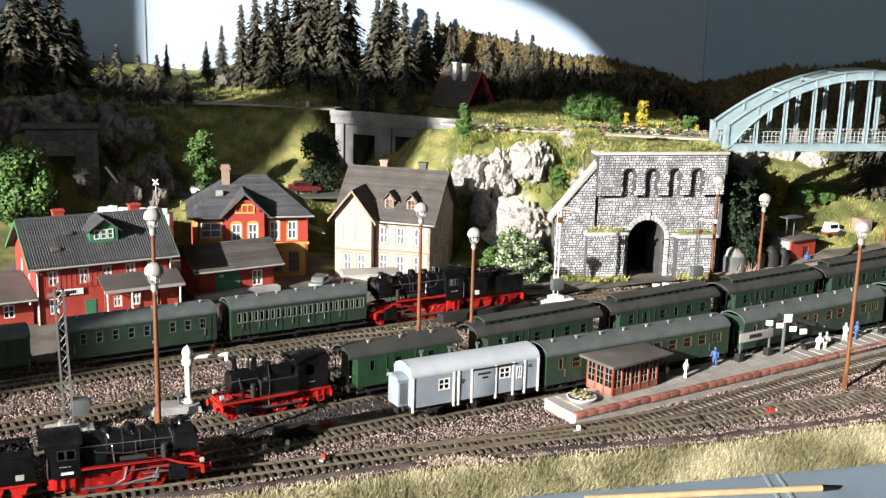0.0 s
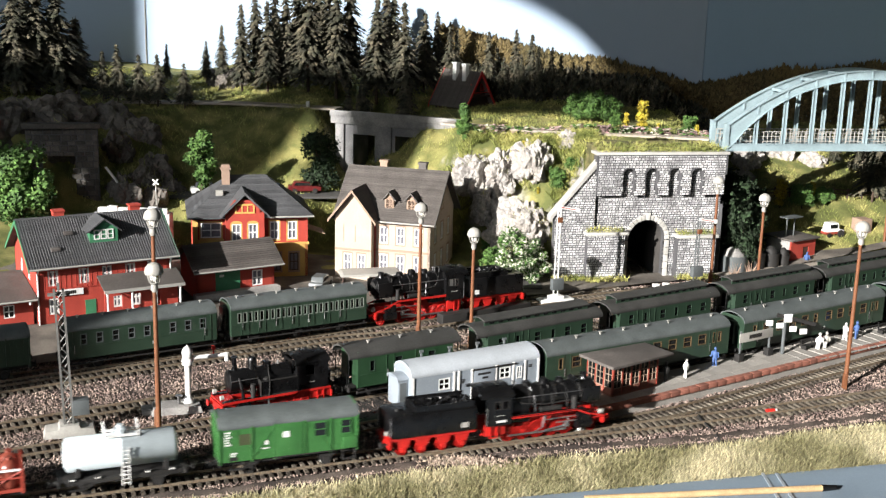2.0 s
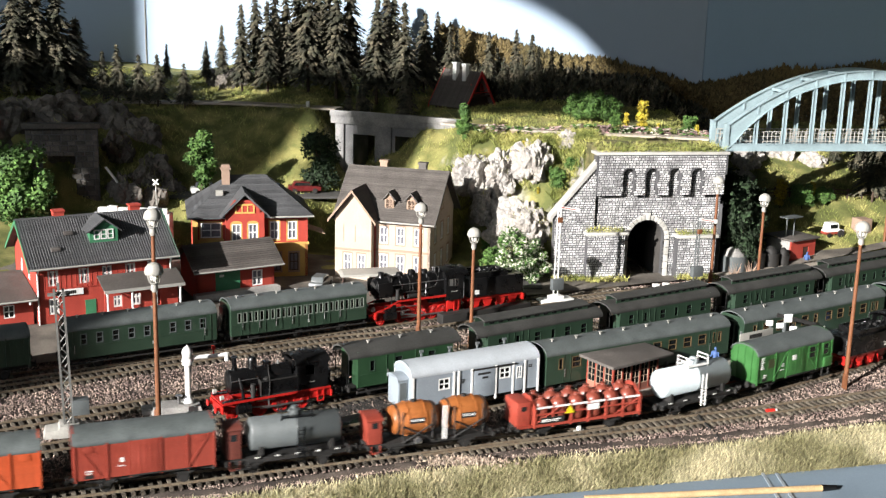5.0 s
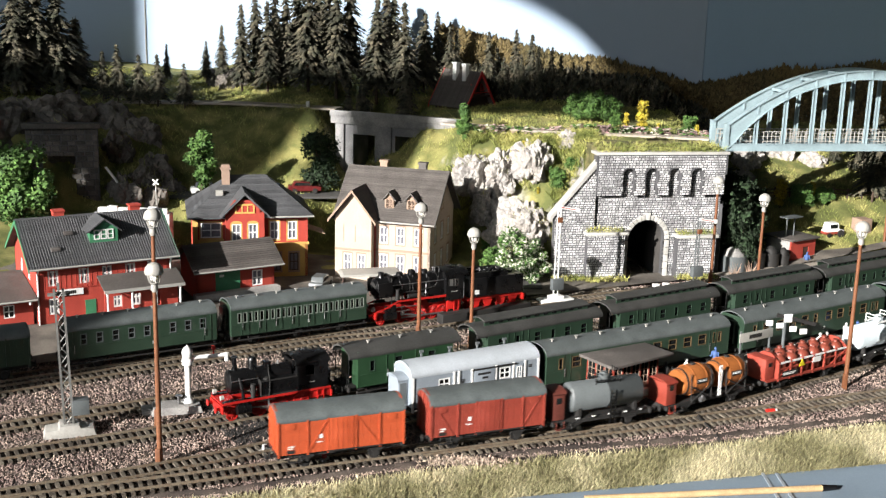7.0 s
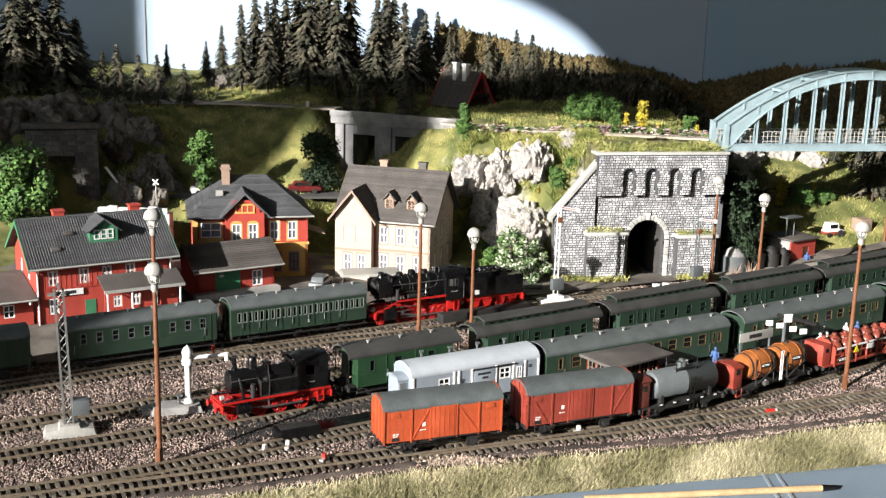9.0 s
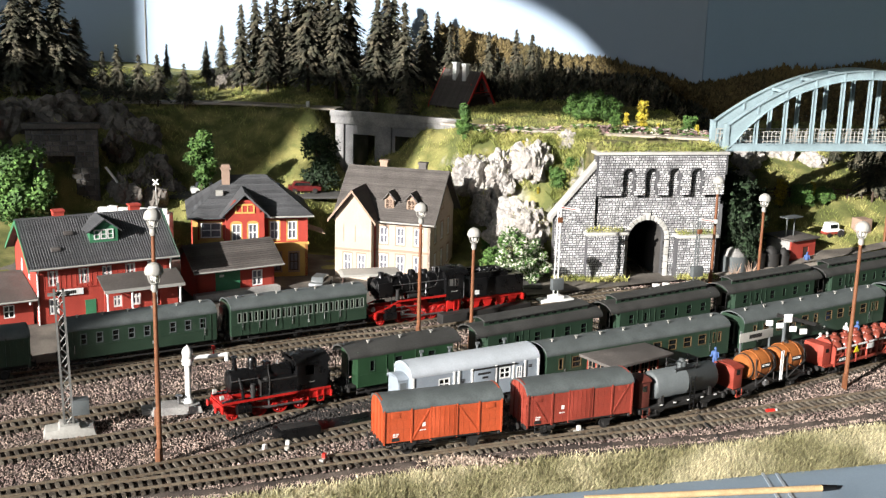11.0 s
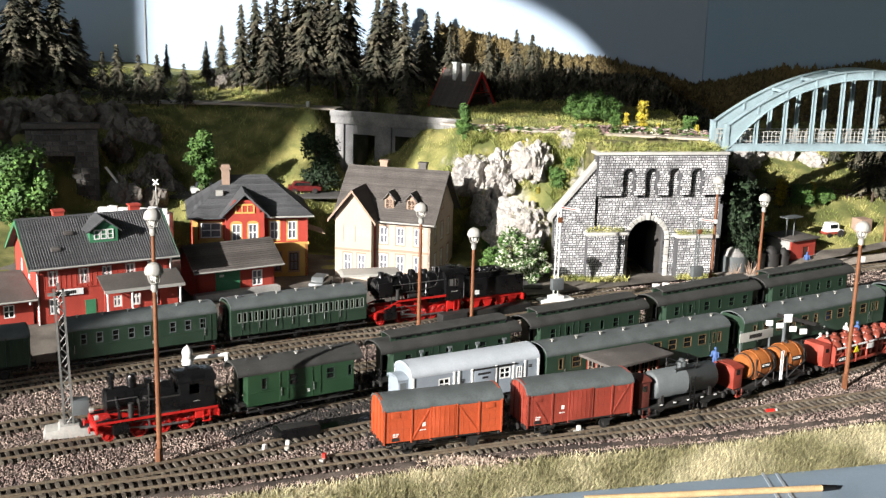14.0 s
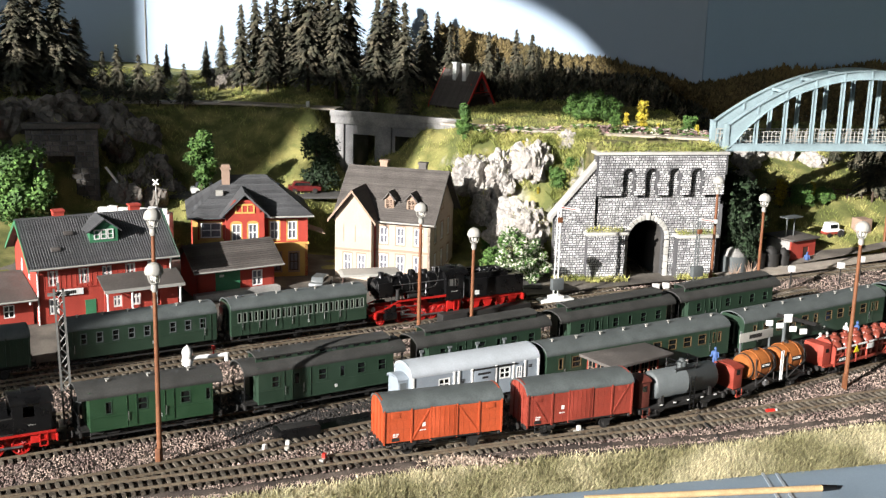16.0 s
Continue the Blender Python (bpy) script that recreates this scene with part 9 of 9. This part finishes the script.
def cliff_grass():
    """Tufts on the shoulders, the ledge and the top of the pale cliff."""
    rng = np.random.RandomState(41)
    pts = []
    while len(pts) < 24000:
        x, y = rng.uniform(-6, 21), rng.uniform(152.5, 168)
        z = rough_z(x, y)
        left = x < 3.6 + 0.5 * (y - 160) * (y < 160)
        right = x > 14.2 + 0.9 * noise.noise(Vector((x * 0.5, y * 0.5, 3))) and z > 4
        ledge = 7.5 < x < 14.5 and 10.4 < z < 12.6
        top = z > 15.4
        if z < 2.5 or not (left or right or ledge or top) or noise.noise(Vector((x * 0.45, y * 0.45, z * 0.3))) < -0.3:
            continue
        pts.append((x, y - rng.uniform(0, 0.25), z + rng.uniform(-0.1, 0.15)))
    many("cliff_grass", pts, *BLADE, (0.5, 1.1), GRASS_GREEN, "light green grass on the cliff shoulders and ledge", "grass", tilt=0.9, seed=19)


cliff_grass()
pp = thing("marker_post", "small white marker post beside the upper road", "post", at(-22.4, 186.0, 18.2))
part("post", Mesh().rod((0, 0, -0.5), (0, 0, 1.0), 0.35, 0.3, n=10), SIGN_WHITE, pp)
rf = thing("loading_roof", "low pale canopy roof beside the back track", "canopy", at(-12.6, 138.6, 0, 12))
part("roof", Mesh().prism([(-0.2, 2.9), (7.6, 2.9), (7.2, 3.25), (0.2, 3.2)], "y", -1.6, 1.8), LAMP_CAP, rf, bevel=0.05)
for x in (0.3, 3.7, 7.1):
    part("post", Mesh().rod((x, 0, 0), (x, 0, 2.95), 0.14), DARK_WOOD, rf)
# ---- the trains ----
def w3(*xs, w=0.75):
    return [(x, w) for x in xs]


FREIGHT = [
    (steam_loco("steam_locomotive", "black tender steam engine with red wheels on the main track"), 16.7),
    (green_van("luggage_van", "bright green luggage van with grey roof behind the engine", 11.3), -5.65),
    (tank_wagon("tank_wagon", "pale blue-grey tank wagon with white ladder and railings", 9.6, material("tank_pale_blue", (0.50, 0.57, 0.60), 0.4, vary=0.12, size=60, bump=0.03)), -18.6),
    (pot_wagon("pot_wagon", "red framed wagon carrying rows of clay pots", 12.2), -31.9),
    (barrel_wagon("barrel_wagon", "wagon carrying two orange wooden barrels", 11.4), -45.8),
    (tank_wagon("tank_wagon", "grey tank wagon with brown brake cabin", 10.3, TANK_GREY, material("cabin_dark_brown", (0.13, 0.032, 0.022), 0.6)), -58.05),
    (boxcar("covered_wagon", "red-brown covered goods wagon with grey roof", 10.55, RED_BROWN, ROOF_GREY, [(4.9, 3.6, 3.3, 1.4), (-4.9, 3.6, -3.3, 1.4)]), -69.3),
    (boxcar("covered_wagon", "orange-red covered goods wagon with grey roof, last of the train", 10.65, ORANGE_RED, ROOF_GREY, [(-1.3, 3.5, -2.75, 1.4), (1.3, 3.5, 3.1, 1.4)]), -82.2),
]
# van green lowered so its sides look shaded although the sun reaches them
VAN = coach("luggage_van", "green luggage van with open end platform, darkened as in shade", 12.3, [(-4.0, 0.6), (-1.3, 0.9), (2.4, 0.9), (4.6, 0.5)], (-3.3, 3.3), 0.9, False, spin=True, doors=(-2.2, 1.0), vents=3, group="branch train", roof=ROOF_DARK, frame_mat=GREEN_COACH, body=material("van_mid_green", (0.022, 0.060, 0.027), 0.45, vary=0.18, size=70, bump=0.03))
COACH = [VAN]
for k in range(4):
    COACH.append(coach("compartment_coach", "dark green old coach with clerestory roof and open end platforms", 16.3, [(-5.6, 0.8), (-3.4, 0.6), (-1.0, 0.9), (1.2, 0.6), (3.0, 0.9), (5.2, 0.9)], (-4.8, 0, 4.8), 1.3, True, spin=True, doors=(-4.4, -2.6), group="branch train", frame_mat=GREEN_COACH, roof=ROOF_DARK))
BRANCH = [(tank_engine("tank_locomotive", "small black tank engine with red wheels pulling green coaches"), 74.65, 180)]
BRANCH += [(c, s, 0) for c, s in zip(COACH, (87.8, 104.1, 121.7, 139.4, 156.5))]


def stand(th, line, s, turn=0):
    x, y, a = along(line, s)
    th.matrix_basis = at(x, y, 0, math.degrees(a) + turn)


# standing trains
stand(fish_van("insulated_van", "pale silver-grey van with white posts and curved roof"), PLATFORM, 55.8)
WINS = [(-10.3, 0.55), (-8.7, 1.1), (-6.6, 1.1), (-4.6, 1.1), (-2.6, 1.1), (-0.6, 0.7), (1.4, 1.1), (3.4, 1.1), (5.4, 1.1), (7.4, 1.1), (9.4, 0.5), (10.1, 0.5)]
exp = coach("express_coach", "long dark green express coach with grey roof at the platform", 23.4, WINS, (-9.4, -7.2, 7.2, 9.4), 0.0, False, spin=False, doors=(-9.7, 8.9), vents=8, group="platform train", body=GREEN_COACH)
stand(exp, PLATFORM, 75.2)
for s in (100.6, 126.0):
    x, y, a = along(PLATFORM, s)
    copy_thing(exp, at(x, y, 0, math.degrees(a)))
LOCAL = [(x, 0.7) for x in (-6.5, -4.9, -3.3, -1.7, -0.1, 2.6, 4.2, 5.8)]
loc = coach("local_coach", "green two-axle coach with grey roof on the back track", 15.3, LOCAL, (-4.6, 4.6), 0.0, False, spin=False, doors=(-7.2, 6.2), vents=6, group="back train", frame_mat=ROOF_GREY)
stand(loc, BACK, 55.7)
COMPS = []
for k in range(8):
    x = -7.3 + k * 1.9
    COMPS += [(x, 0.45), (x + 0.62, 0.5), (x + 1.25, 0.45)]
cmp = coach("compartment_coach", "green coach with many doors and narrow windows", 16.0, COMPS, (-5.2, 0, 5.2), 0.0, False, spin=False, doors=tuple(-6.85 + k * 1.9 for k in range(7)), vents=7, group="back train", frame_mat=material("window_frame_grey_green", (0.17, 0.20, 0.17), 0.5))
stand(cmp, BACK, 73.0)
stand(boxcar("covered_wagon", "dark green goods wagon at the end of the back train", 11.0, GREEN_COACH, ROOF_GREY, [], spin=False), BACK, 39.0)
stand(taller(steam_loco("steam_locomotive", "black tender steam engine with red wheels standing on the back track", spin=False, number=False), 1.17), BACK, 88.4, 180)

S_FREIGHT = [(0, 0.6), (0.5, 9.4), (1, 18.2), (1.5, 26.7), (2, 36.0), (2.5, 44.9), (3, 53.8), (3.5, 62.4), (4, 71.0), (4.2, 74.5), (4.7, 83.4), (5.3, 93.2), (5.8, 100.7), (6.3, 107.4), (6.5, 110.2), (7, 116.9), (7.5, 122.15), (8, 125.5), (8.25, 125.7), (16, 125.7)]
S_BRANCH = [(0, 0), (10.9, 0), (11.2, -0.1), (11.5, -0.5), (12, -1.65), (12.5, -3.35), (13, -5.6), (13.5, -8.0), (14, -10.9), (14.5, -14.0), (15, -17.4), (15.5, -21.0), (16, -24.6)]


def ease(rows, t):
    """Smooth reading of a table of times and lengths."""
    ts, vs = [r[0] for r in rows], [r[1] for r in rows]
    i = min(max(int(np.searchsorted(ts, t, "right")) - 1, 0), len(ts) - 2)
    sl = []
    for k in (i, i + 1):
        a, c = max(k - 1, 0), min(k + 1, len(ts) - 1)
        sl.append((vs[c] - vs[a]) / (ts[c] - ts[a]) if vs[c] != vs[k] and vs[k] != vs[a] else 0.0)
    h = ts[i + 1] - ts[i]
    u = min(max((t - ts[i]) / h, 0), 1)
    return (2 * u ** 3 - 3 * u * u + 1) * vs[i] + (u ** 3 - 2 * u * u + u) * h * sl[0] + (3 * u * u - 2 * u ** 3) * vs[i + 1] + (u ** 3 - u * u) * h * sl[1]


def motions():
    s0 = s_near(MAIN, -40) - 0.75
    fast = [k / 10 for k in range(84)] + [16.0]
    slow = [0.0] + [10.8 + k / 10 for k in range(53)]
    for th, c in FREIGHT:
        rows = []
        for t in fast:
            x, y, a = along(MAIN, s0 + ease(S_FREIGHT, t) + c)
            rows.append((t, at(x, y, 0, math.degrees(a))))
        walk(th, rows)
    for th, c, turn in BRANCH:
        rows = []
        for t in slow:
            x, y, a = along(ENGINE, c + ease(S_BRANCH, t))
            rows.append((t, at(x, y, 0, math.degrees(a) + turn)))
        walk(th, rows)
    ahead = {th for th, c in FREIGHT}
    back = {th: turn for th, c, turn in BRANCH}
    for ob, r, th in SPIN:
        base = ob.matrix_basis.copy()
        if th in ahead:
            ts, table, sign = [k / 30 for k in range(0, 249)] + [16.0], S_FREIGHT, 1
        else:
            ts, table, sign = [0.0] + [10.8 + k / 15 for k in range(79)], S_BRANCH, -1 if back[th] else 1
        walk(ob, [(t, base @ Matrix.Rotation(sign * ease(table, t) / r, 4, "Y")) for t in ts])


motions()
